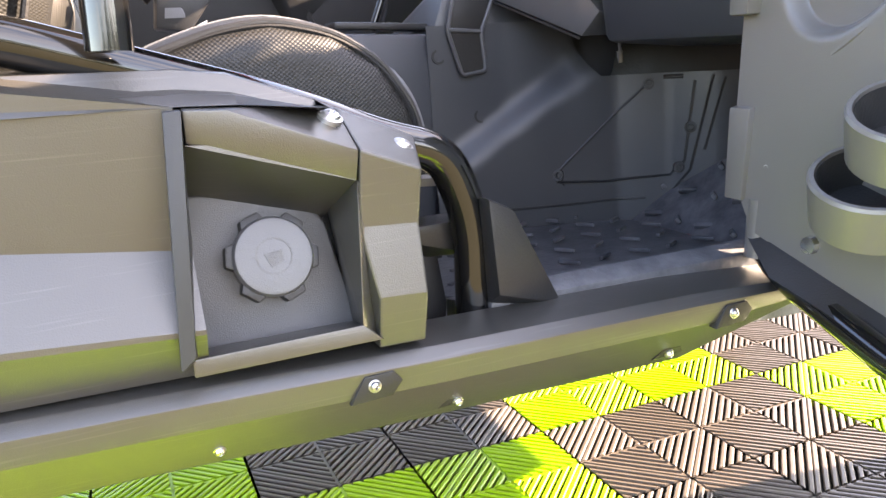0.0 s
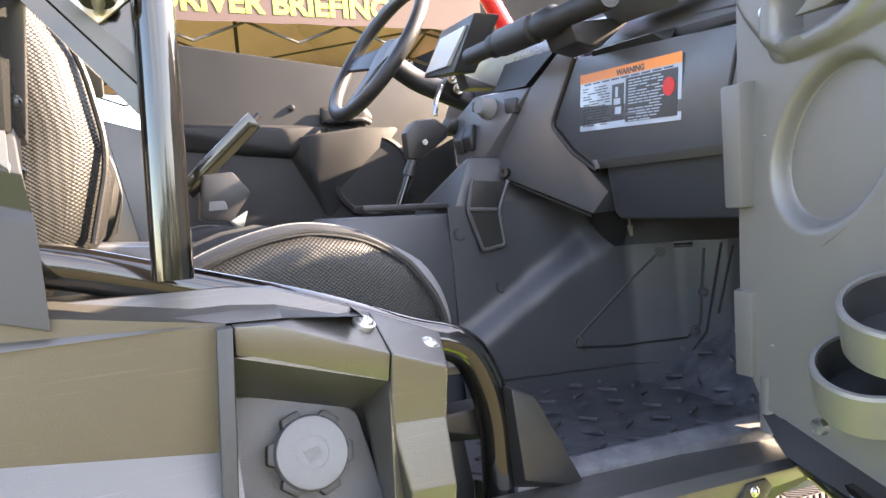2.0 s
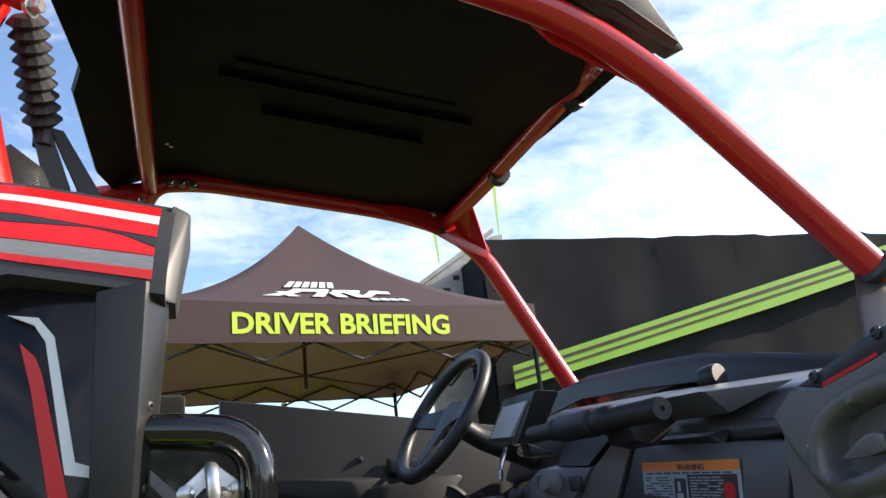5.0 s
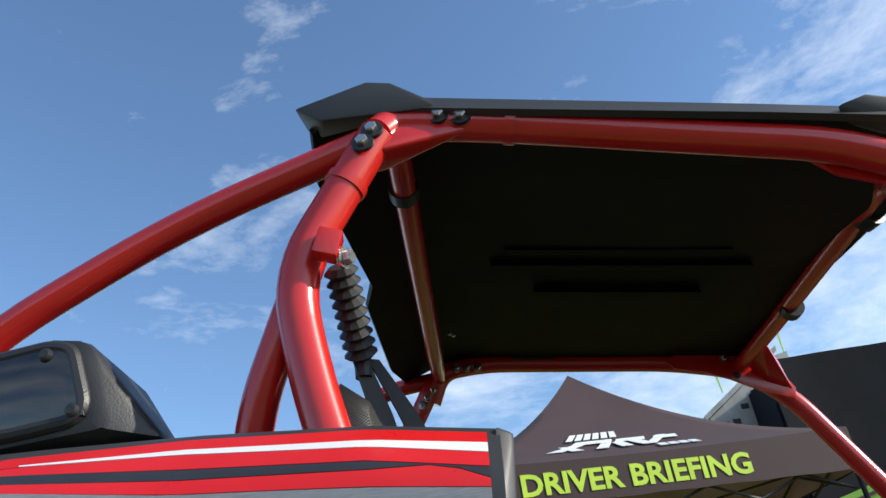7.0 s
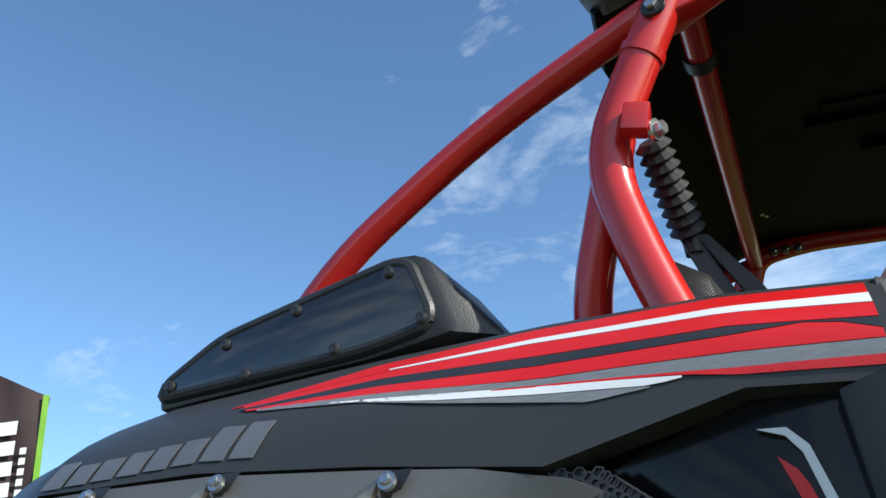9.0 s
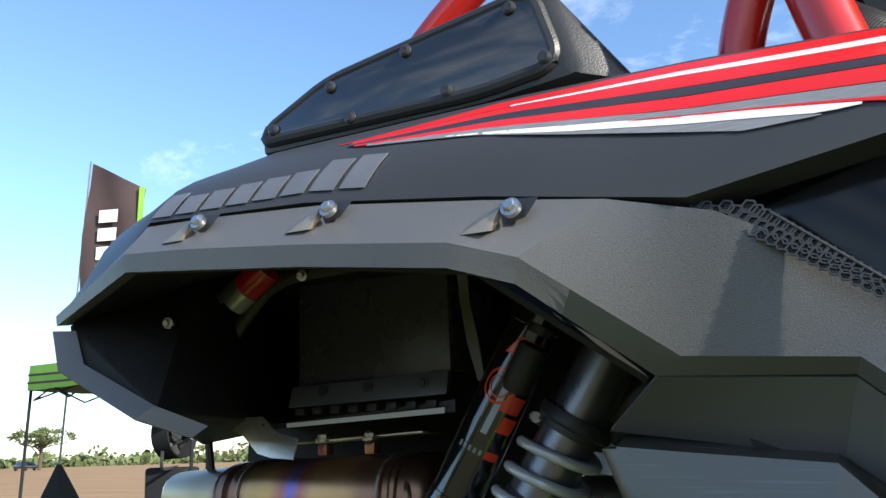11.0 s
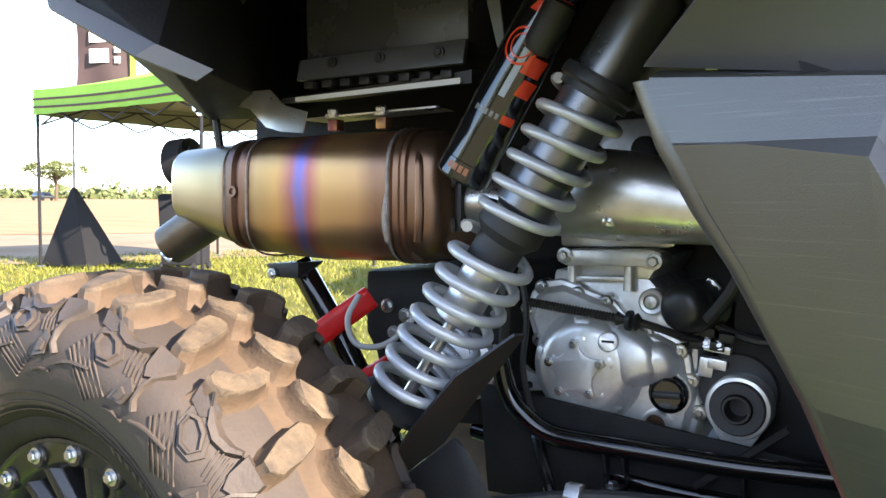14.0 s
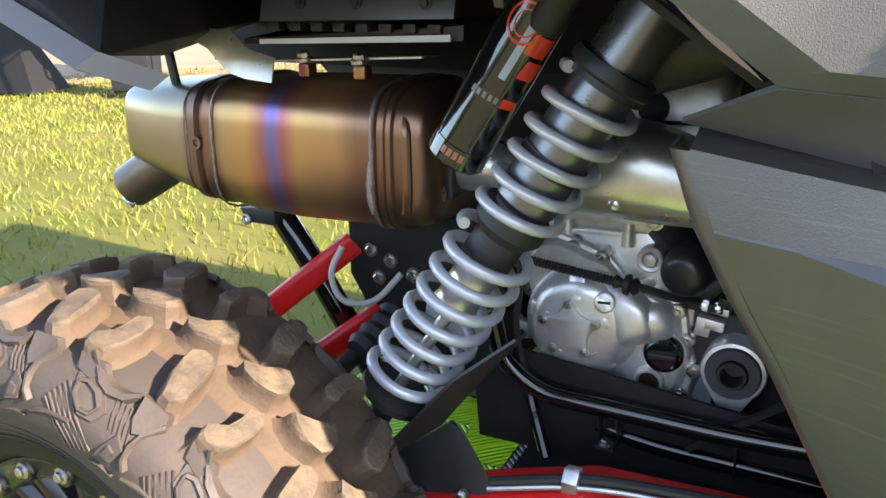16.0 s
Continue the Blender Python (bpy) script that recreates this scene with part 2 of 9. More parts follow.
LIMETXT = mat("lime lettering", (0.48, 0.66, 0.05), 0.6)
PYRAMID = mat("black stretch cloth", (0.008, 0.008, 0.009), 0.7, 0.0, (0.014, 0.014, 0.015), 3.0, 0.6, 0.2, 40, spec=0.25)
FINM = mat("bare bronze-grey metal", (0.38, 0.32, 0.25), 0.4, 0.7, (0.30, 0.26, 0.21), 20.0, 0.6)
COVER = mat("black tarpaulin", (0.020, 0.021, 0.024), 0.9, 0.0, (0.030, 0.031, 0.034), 1.2, 0.8, 0.6, 5, spec=0.04)
# far darker than DOORSKIN: the far side's shade is in the colour
DOORIN = mat("far door plastic with shade in its colour", (0.024, 0.025, 0.027), 0.48, 0.0, (0.034, 0.035, 0.037), 4.0, 0.6, 0.2, 900, spec=0.3)
GREYMET = mat("dusty galvanised sheet", (0.40, 0.40, 0.38), 0.5, 0.3, (0.28, 0.27, 0.24), 5.0, 0.8, 0.2, 80)
POLE = mat("grey steel pole", (0.18, 0.18, 0.18), 0.4, 0.6)
BARK = mat("bark", (0.10, 0.075, 0.05), 0.9, 0.0, (0.05, 0.04, 0.03), 8.0, 0.8, 0.8, 60)
LEAF = mat("dusty green foliage", (0.075, 0.105, 0.035), 0.7, 0.0, (0.13, 0.145, 0.055), 0.6, 0.9, 0.2, 20)
GRASS = mat("grass ground", (0.098, 0.108, 0.016), 0.85, 0.0, (0.145, 0.125, 0.035), 1.3, 0.9, 0.8, 25, spec=0.15)
BLADE = mat("grass blade", (0.118, 0.142, 0.018), 0.6, 0.0, (0.19, 0.168, 0.043), 1.7, 0.9, spec=0.25)
SAND = mat("sandy track", (0.27, 0.20, 0.13), 0.95, 0.0, (0.21, 0.15, 0.095), 0.7, 0.9, 0.8, 8, spec=0.1)
BOUNCE_GROUND = mat("unseen ground coloured for reflections", (0.120, 0.108, 0.058), 0.95, 0.0, (0.15, 0.13, 0.07), 0.8, 0.9, 0.8, 8, spec=0.1)
FIELD = mat("ploughed field", (0.33, 0.21, 0.11), 0.95, 0.0, (0.24, 0.15, 0.08), 0.5, 0.9, 1.0, 3, spec=0.1, streak=(0.3, 2.2, 1))


# ---- mesh helpers ----
def part(name, bm, material, parent=None, label="", sharp=35, bevel=0.0):
    """Links a bmesh as one mesh object, under its thing or part."""
    if bevel:
        bm.normal_update()
        edges = [e for e in bm.edges if len(e.link_faces) == 2 and e.calc_face_angle(0) > radians(18)]
        bmesh.ops.bevel(bm, geom=edges, offset=bevel, segments=2, profile=0.6, affect="EDGES", clamp_overlap=True)
    bmesh.ops.recalc_face_normals(bm, faces=bm.faces)
    me = bpy.data.meshes.new(name)
    bm.to_mesh(me)
    bm.free()
    for m in material if isinstance(material, (list, tuple)) else (material,):
        me.materials.append(m)
    for p in me.polygons:
        p.use_smooth = True
    me.set_sharp_from_angle(angle=radians(sharp))
    ob = new(name, me)
    if parent is not None:
        ob.parent = parent
        if parent.type == "EMPTY":
            ob.matrix_parent_inverse = Matrix.Translation(parent.location).inverted()
    if label:
        tagged(ob, label)
    return ob


def thing(name, place, label, category, group="", kind=""):
    return_ob = new(name)
    return_ob.location = place
    return_ob.empty_display_size = 0.1
    return tagged(return_ob, label, category, group, kind)


def fresh():
    return bmesh.new()


def join(*bms):
    """One bmesh out of several."""
    out = bms[0]
    for b in bms[1:]:
        me = bpy.data.meshes.new("join")
        b.to_mesh(me)
        b.free()
        out.from_mesh(me)
        bpy.data.meshes.remove(me)
    return out


def hull(pts):
    bm = fresh()
    for p in pts:
        bm.verts.new(p)
    r = bmesh.ops.convex_hull(bm, input=bm.verts)
    bmesh.ops.delete(bm, geom=[v for v in bm.verts if not v.link_faces], context="VERTS")
    bmesh.ops.dissolve_limit(bm, angle_limit=radians(2), verts=bm.verts, edges=bm.edges)
    return bm


def box(c, s, rot=(0, 0, 0)):
    bm = fresh()
    bmesh.ops.create_cube(bm, size=1.0, matrix=pose(*c, *rot) @ Matrix.Diagonal((*s, 1)))
    return bm


def prism(pts, axis, a, b):
    """A polygon, given in the two other axes in their order, drawn out along an axis from a to b."""
    bm = fresh()
    i = "xyz".index(axis)
    ends = []
    for v in (a, b):
        row = []
        for p in pts:
            q = list(p)
            q.insert(i, v)
            row.append(bm.verts.new(q))
        ends.append(row)
    n = len(pts)
    bm.faces.new(ends[0])
    bm.faces.new(ends[1][::-1])
    for k in range(n):
        bm.faces.new((ends[0][k], ends[1][k], ends[1][(k + 1) % n], ends[0][(k + 1) % n]))
    return bm


def slab(pts, back):
    """A flat polygon with depth: its outline and the same outline moved by a vector."""
    b = Vector(back)
    return loft([[Vector(p) for p in pts], [Vector(p) + b for p in pts]])


def loft(rings, closed=True, caps=True):
    """Skin over rings of equal length; closed: each ring is a loop."""
    bm = fresh()
    rows = [[bm.verts.new(p) for p in r] for r in rings]
    n = len(rings[0])
    for a, b in zip(rows, rows[1:]):
        for k in range(n if closed else n - 1):
            bm.faces.new((a[k], a[(k + 1) % n], b[(k + 1) % n], b[k]))
    if closed and caps:
        bm.faces.new(rows[0][::-1])
        bm.faces.new(rows[-1])
    return bm


def shell(rings, thick):
    """A sheet over open rows of points, with thickness."""
    bm = loft(rings, closed=False)
    bmesh.ops.recalc_face_normals(bm, faces=bm.faces)
    bmesh.ops.solidify(bm, geom=bm.faces[:], thickness=thick)
    return bm


def dense(rows, k=4):
    """Rows of points with k straight steps between neighbours, both ways."""
    rows = [[Vector(p) for p in r] for r in rows]
    tall = [[a.lerp(b, i / k) for a, b in zip(r, q)] for r, q in zip(rows, rows[1:]) for i in range(k)] + [rows[-1]]
    return [[a.lerp(b, i / k) for a, b in zip(r, r[1:]) for i in range(k)] + [r[-1]] for r in tall]


def smooth_path(pts, bend, steps=6):
    """A polyline with its corners rounded."""
    pts = [Vector(p) for p in pts]
    out = [pts[0]]
    for a, b, c in zip(pts, pts[1:], pts[2:]):
        d = min(bend, (a - b).length * 0.48, (c - b).length * 0.48)
        p, q = b + (a - b).normalized() * d, b + (c - b).normalized() * d
        for k in range(steps + 1):
            t = k / steps
            out.append(p * (1 - t) ** 2 + b * 2 * t * (1 - t) + q * t * t)
    return out + [pts[-1]]


def tube(pts, r, bend=0.06, seg=14, radii=None):
    path = smooth_path(pts, bend) if bend and len(pts) > 2 else [Vector(p) for p in pts]
    up = Vector((0.13, 0.31, 0.94)).normalized()
    rings = []
    for i, p in enumerate(path):
        d = (path[min(i + 1, len(path) - 1)] - path[max(i - 1, 0)]).normalized()
        up = (up - d * up.dot(d)).normalized()
        side = d.cross(up)
        rr = radii[i] if radii else r
        rings.append([p + (up * math.cos(a) + side * math.sin(a)) * rr for a in (2 * math.pi * k / seg for k in range(seg))])
    return loft(rings)


def cyl(a, b, r, r2=None, seg=18):
    return tube([a, b], r, 0, seg, [r, r if r2 is None else r2])


def lathe(profile, origin, axis, seg=32):
    """Turns (distance along the axis, radius) pairs round an axis."""
    d = Vector(axis).normalized()
    u = d.orthogonal().normalized()
    v = d.cross(u)
    o = Vector(origin)
    rings = [[o + d * h + (u * math.cos(a) + v * math.sin(a)) * max(r, 1e-4) for a in (2 * math.pi * k / seg for k in range(seg))] for h, r in profile]
    return loft(rings)


def hexbolt(p, axis, r=0.006, h=0.005):
    d = Vector(axis).normalized()
    p = Vector(p)
    return join(lathe([(-0.004, r * 1.5), (0.0012, r * 1.5), (0.0016, r)], p, d, 16), lathe([(0, r), (h * 0.8, r), (h, r * 0.8)], p, d, 6))


def screw(p, axis, r=0.009):
    """A domed cross-head screw with its washer."""
    d = Vector(axis).normalized()
    return lathe([(-0.004, r * 1.25), (0.001, r * 1.25), (0.0015, r), (0.004, r * 0.8), (0.005, r * 0.35), (0.003, r * 0.2)], p, d, 16)


def lerp(a, b, t):
    return a + (b - a) * t


def interp(table, x):
    """Linear reading of a table of (x, value)."""
    xs = [r[0] for r in table]
    return float(np.interp(x, xs, [r[1] for r in table]))


def lettering(text, size, material, name, parent=None, squash=1.0, shear=0.0, thick=0.001):
    """Solid letters with the built-in font, as a bmesh lying in the x-y plane."""
    cu = bpy.data.curves.new(name, "FONT")
    cu.body, cu.size, cu.extrude, cu.shear, cu.offset = text, size, thick, shear, size * 0.030
    cu.resolution_u = 3
    ob = bpy.data.objects.new(name, cu)
    me = bpy.data.meshes.new_from_object(ob)
    bm = fresh()
    bm.from_mesh(me)
    for v in bm.verts:
        v.co.x *= squash
    bpy.data.objects.remove(ob)
    bpy.data.meshes.remove(me)
    return bm

# ---- ground, floor and distance ----
AWAY = Vector((-0.866, 0.5, 0)).normalized()
ACROSS = Vector((0.5, 0.866, 0)).normalized()


def sheet(name, near, far, lo, hi, z, material, label, nx=40, ny=30, rough=0.0):
    """A piece of ground between two distances along the view to the field."""
    bm = fresh()
    vs = []
    for i in range(nx + 1):
        row = []
        for j in range(ny + 1):
            d = lerp(near, far, (i / nx) ** 2.2) + (0.35 * noise.noise((j * 0.9, i * 0.3, 4.0)) if i == 0 else 0)
            p = AWAY * d + ACROSS * lerp(lo, hi, j / ny)
            row.append(bm.verts.new((p.x, p.y, z + rough * noise.noise((p.x * 0.8, p.y * 0.8, 0)))))
        vs.append(row)
    for a, b in zip(vs, vs[1:]):
        for j in range(ny):
            bm.faces.new((a[j], a[j + 1], b[j + 1], b[j]))
    ob = part(name, bm, material)
    return tagged(ob, label, "ground", kind="structure")


bm = fresh()
bmesh.ops.create_grid(bm, x_segments=60, y_segments=60, size=1500, matrix=Matrix.Translation((0, 0, -0.03)))
tagged(part("ground", bm, GRASS), "flat mown grass field reaching to the horizon", "ground", kind="structure")
sheet("track", 10.6, 19.5, -60, 60, -0.012, SAND, "pale sandy track beyond the grass", rough=0.02)
# added ground out of view; its colour sets reflections and bounce on the panels
bm = fresh()
bmesh.ops.create_grid(bm, x_segments=24, y_segments=12, size=1, matrix=Matrix.Translation((2, -8.6, -0.016)) @ Matrix.Diagonal((26, 7, 1, 1)))
tagged(part("forecourt", bm, BOUNCE_GROUND), "added ground out of view, coloured for what the side panels reflect", "ground", kind="structure")
sheet("field", 19.3, 260, -260, 260, -0.004, FIELD, "bare ploughed brown field", rough=0.03)

# ---- things in the distance ----
def canopy(name, x0, y0, w, d, post, val, peak, body, ang, label, lining=None):
    """A pop-up tent: four legs, a scissor frame and a cover with a valance. x0, y0: the near left corner; ang: the turn of its front."""
    t = thing(name, (x0, y0, 0), label, "canopy tent")
    m = Matrix.Translation((x0, y0, 0)) @ Matrix.Rotation(radians(ang), 4, "Z")
    def P(a, b, z):
        return m @ Vector((a, b, z))
    for a in (0.03, w - 0.03):
        for b in (0.03, d - 0.03):
            part("leg", cyl(P(a, b, 0), P(a, b, val + 0.05), 0.020, seg=8), COVER if lining else POLE, t)
            part("foot", box(P(a, b, 0.006), (0.08, 0.08, 0.012), (0, 0, ang)), POLE, t)
    for (a, b), (c, e) in (((0, 0), (w, 0)), ((w, 0), (w, d)), ((w, d), (0, d)), ((0, d), (0, 0))):
        for k in range(4):
            s, f = k / 4, (k + 1) / 4
            zl, zh = val - 0.12, val + 0.16
            if k % 2:
                zl, zh = zh, zl
            def inset(g, h):
                return lerp(g, h / 2, 0.04)
            for q, r in ((zl, zh), (zh, zl)):
                part("truss_bar", cyl(P(inset(lerp(a, c, s), w), inset(lerp(b, e, s), d), q), P(inset(lerp(a, c, f), w), inset(lerp(b, e, f), d), r), 0.012, seg=6), TRIM, t)
    part("roof_pole", cyl(P(w / 2, d / 2, val - 0.1), P(w / 2, d / 2, peak - 0.02), 0.018, seg=8), TRIM, t)
    for a, b in ((0, 0), (w, 0), (w, d), (0, d)):
        part("truss_bar", cyl(P(a, b, val + 0.1), P(w / 2, d / 2, val + 0.02), 0.010, seg=6), TRIM, t)
    eave = val + 0.32
    n = 14
    bmr = fresh()
    corners = [(0, 0), (w, 0), (w, d), (0, d)]
    for q in range(4):
        (a, b), (c, e) = corners[q], corners[(q + 1) % 4]
        rows = []
        for i in range(n + 1):
            h = i / n
            row = []
            for j in range(n + 1):
                s = j / n
                x, y = lerp(lerp(a, c, s), w / 2, h), lerp(lerp(b, e, s), d / 2, h)
                sag = 0.42 * h + 0.58 * h ** 2.0
                z = eave + (peak - eave) * sag - 0.03 * math.sin(math.pi * s) * (1 - h)
                row.append(P(x, y, z))
            rows.append(row)
        bmr = join(bmr, loft(rows, closed=False))
    bmesh.ops.remove_doubles(bmr, verts=bmr.verts, dist=0.004)
    part("roof_cover", bmr, body, t, sharp=60)
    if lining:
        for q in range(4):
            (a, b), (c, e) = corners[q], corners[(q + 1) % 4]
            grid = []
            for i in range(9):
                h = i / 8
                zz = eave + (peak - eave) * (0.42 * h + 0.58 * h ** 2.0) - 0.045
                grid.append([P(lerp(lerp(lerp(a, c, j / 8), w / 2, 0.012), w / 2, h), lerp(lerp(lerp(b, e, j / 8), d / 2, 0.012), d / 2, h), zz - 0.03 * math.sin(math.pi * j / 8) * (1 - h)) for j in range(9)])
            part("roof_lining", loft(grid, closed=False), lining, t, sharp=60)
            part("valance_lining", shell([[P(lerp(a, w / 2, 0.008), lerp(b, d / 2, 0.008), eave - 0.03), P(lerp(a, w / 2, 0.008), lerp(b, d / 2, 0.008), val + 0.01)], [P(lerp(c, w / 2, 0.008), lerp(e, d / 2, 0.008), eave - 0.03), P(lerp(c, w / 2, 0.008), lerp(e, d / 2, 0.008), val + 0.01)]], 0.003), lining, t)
    for q in range(4):
        (a, b), (c, e) = corners[q], corners[(q + 1) % 4]
        rows = []
        for j in range(21):
            s = j / 20
            x, y = lerp(a, c, s), lerp(b, e, s)
            dz = -0.03 * math.sin(math.pi * s)
            rows.append([P(x, y, eave + dz), P(x, y, (eave + val) / 2 + dz / 2), P(x, y, val + 0.004 * math.sin(s * 40))])
        part("valance", shell(rows, 0.004), body, t)
    return t, m, eave


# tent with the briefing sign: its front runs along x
# the pale inner layer carries painted light, the cloth lets none through
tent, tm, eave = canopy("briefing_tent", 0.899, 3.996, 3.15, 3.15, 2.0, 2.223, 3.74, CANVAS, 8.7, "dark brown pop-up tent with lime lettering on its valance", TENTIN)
sign = lettering("DRIVER BRIEFING", 0.212, LIMETXT, "sign", squash=0.80)
wide = max(v.co.x for v in sign.verts)
for v in sign.verts:
    x, y, z = v.co
    v.co = tm @ Vector((0.565 + x * 1.74 / wide, -0.008 - z, 2.296 + y - 0.008 * x))
part("sign_lettering", sign, LIMETXT, tent, "lime block letters on the valance")

back = lettering("DRIVER BRIEFING", 0.212, SHOWN, "sign", squash=0.80, thick=0.0004)
for v in back.verts:
    x, y, z = v.co
    v.co = tm @ Vector((2.585 - x * 1.74 / wide, 3.129 + z, 2.296 + y))
part("sign_lettering", back, SHOWN, tent, "lettering of the rear valance seen from inside")


def slope(a, h):
    """A point of the tent's front slope: along the eave, and the share of the way to the peak."""
    return tm @ Vector((lerp(a, 1.575, h), 1.575 * h - 0.012, eave + (3.74 - eave) * (0.42 * h + 0.58 * h * h) - 0.028 * (1 - h) + 0.012))


def mark(a0, a1, h0, h1, slant):
    """A white bar of the model mark, lying on the slope."""
    h0, h1 = 0.13 + (h0 - 0.075) * 1.7, 0.13 + (h1 - 0.075) * 1.7
    rows = [[slope(lerp(a0, a1, i / 3) - 0.16 + slant * j / 3, lerp(h0, h1, j / 3)) for j in range(4)] for i in range(4)]
    part("mark_bar", shell(rows, 0.004), DECAL_WHITE, tent)


for k in range(6):
    mark(1.02 + 0.115 * k, 1.105 + 0.115 * k, 0.205, 0.25, 0.05)
mark(0.86, 1.02, 0.12, 0.195, 0.35)
mark(1.10, 1.55, 0.17, 0.195, 0.05)
mark(1.12, 1.24, 0.115, 0.165, -0.16)
mark(1.36, 1.48, 0.115, 0.19, 0.12)
mark(1.60, 1.95, 0.165, 0.19, 0.05)
mark(1.62, 1.74, 0.115, 0.165, -0.05)
mark(1.84, 1.98, 0.115, 0.185, -0.12)
mark(1.84, 1.96, 0.115, 0.19, 0.30)
mark(2.05, 2.32, 0.16, 0.185, 0.05)
for k in range(4):
    mark(1.93 + 0.10 * k, 2.01 + 0.10 * k, 0.075, 0.105, 0.02)

# dark canopy with a lime valance band, built as a wall
tr = thing("covered_trailer", (8.5, 6.6, 0), "long dark canopy with a lime valance band, built as a wall", "trailer")
rows = []
for i in range(41):
    x = lerp(4.35, 16, i / 40)
    rows.append([(x, 6.4 + 0.10 * noise.noise((x * 1.3, z * 0.5, 1.0)) + 0.06 * noise.noise((x * 3, z * 1.5, 4.0)), z + 0.04 * noise.noise((x * 0.7, 2, z)) + (0.02 * (x - 4.35) if z > 3 else 0)) for z in (0.03, 0.5, 1.0, 1.5, 2.0, 2.5, 3.0, 3.4, 3.78)])
part("tarpaulin", shell(rows, 0.02), COVER, tr, sharp=60)
part("body", box((10.2, 7.7, 1.9), (11.6, 2.3, 3.6)), COVER, tr)
part("band", hull([(4.5, 6.22, 2.30), (4.5, 6.22, 2.05), (8.2, 6.22, 3.18), (8.2, 6.22, 2.88), (12.0, 6.22, 4.1), (12.0, 6.22, 3.8), (4.5, 6.25, 2.30), (12, 6.25, 3.8)]), CANVASG, tr, "lime valance strip")
part("band_line", hull([(4.5, 6.21, 2.24), (4.5, 6.21, 2.21), (12.0, 6.21, 4.03), (12.0, 6.21, 3.99), (4.5, 6.222, 2.22), (12, 6.222, 4.0)]), CANVAS, tr)
part("band_line", hull([(4.5, 6.21, 2.15), (4.5, 6.21, 2.13), (12.0, 6.21, 3.93), (12.0, 6.21, 3.90), (4.5, 6.222, 2.14), (12, 6.222, 3.92)]), CANVAS, tr)

# perforated sheet structure behind the tent
sh = thing("sheet_metal_shed", (4.4, 7.2, 0), "weathered galvanised sheet structure with square holes", "shed")
part("wall", prism([(3.90, 0.0), (5.0, 0.0), (5.0, 4.15), (4.85, 4.12), (3.9, 3.50)], "y", 7.2, 7.28), GREYMET, sh)
part("roof", hull([(3.84, 7.15, 3.47), (4.87, 7.15, 4.16), (3.84, 9.0, 3.47), (4.87, 9.0, 4.16), (3.84, 7.15, 3.53), (4.87, 7.15, 4.22), (3.84, 9, 3.53), (4.87, 9, 4.22)]), GREYMET, sh)
for x, z in [(4.05, 3.40), (4.18, 3.42), (4.32, 3.58), (4.48, 3.72), (4.6, 3.8), (4.15, 3.15), (4.4, 3.2), (4.3, 2.7), (4.5, 2.6), (4.2, 2.4)]:
    part("hole", box((x, 7.195, z), (0.085, 0.01, 0.06)), DARK, sh)

for x, z0, x1, z1 in ((4.09, 3.74, 4.04, 4.60), (4.92, 4.10, 4.95, 5.2)):
    st_ = thing("green_strap", (x, 7.1, z0), "narrow green webbing strap hanging down to the sheet metal roof", "strap", "green straps")
    part("webbing", shell([[(x - 0.006, 7.1, z0), (x + 0.006, 7.1, z0)], [(lerp(x, x1, 0.4) - 0.02, 7.1, lerp(z0, z1, 0.4)), (lerp(x, x1, 0.4) + 0.02, 7.11, lerp(z0, z1, 0.4))], [(x1 - 0.04, 7.1, z1), (x1 + 0.04, 7.12, z1)]], 0.004), CANVASG, st_)

# lime canopy over the grass
can, cm, ce = canopy("field_canopy", -8.63, 4.70, 3.25, 2.9, 2.0, 1.93, 2.75, CANVASG, -4.5, "lime and charcoal pop-up canopy standing on the grass", LINING)
for k in range(2):
    rows = []
    for j in range(11):
        s = j / 10
        p = cm @ Vector((3.25 * s, -0.012, 0))
        z = ce - 0.11 - 0.10 * k - 0.03 * math.sin(math.pi * s)
        rows.append([(p.x, p.y, z), (p.x, p.y, z - 0.028)])
    part("valance_line", shell(rows, 0.004), CANVAS, can)

# weighted black pyramid round a flag mast
pyr = thing("pyramid_cover", (-8.52, 5.15, 0), "black fabric pyramid cover over a flag base", "weight cover")
bm = fresh()
base = [(-8.79, 4.86, 0.0), (-8.07, 5.02, 0.0), (-8.27, 5.72, 0.0), (-8.99, 5.5, 0.0)]
apex = [(-8.53 + 0.02 * a, 5.17 + 0.02 * b, 1.02) for a, b in ((-1, -1), (1, -1), (1, 1), (-1, 1))]
part("cover", loft([base, [tuple(lerp(p, q, 0.5) + (0.012 if i == 2 else 0) for i, (p, q) in enumerate(zip(b, a))) for a, b in zip(apex, base)], apex]), PYRAMID, pyr)
fl = thing("feather_flag", (-9.1, 5.6, 0), "tall charcoal advertising flag with white marks and a lime hem", "flag")
part("mast", cyl((-9.16, 5.6, 0), (-9.08, 5.62, 5.42), 0.018, 0.012, 8), POLE, fl)
q0, q1 = Vector((-9.08, 5.62, 0)), Vector((0.77, 0.38, 0))
rows = []
for i in range(13):
    s = i / 12
    p = q0 + q1 * s
    zt = lerp(5.40, 4.96, s)
    rows.append([(p.x + 0.02 * math.sin(s * 5), p.y + 0.04 * math.sin(s * 6 + z), lerp(2.35, zt, z / 8)) for z in range(9)])
part("cloth", shell(rows, 0.003), CANVAS, fl)
rows = [[(p.x + 0.012, p.y - 0.03, z) for z in np.linspace(2.35, 4.97, 6)] for p in (q0 + q1 * 0.93, q0 + q1 * 1.03)]
part("hem", shell(rows, 0.004), CANVASG, fl)
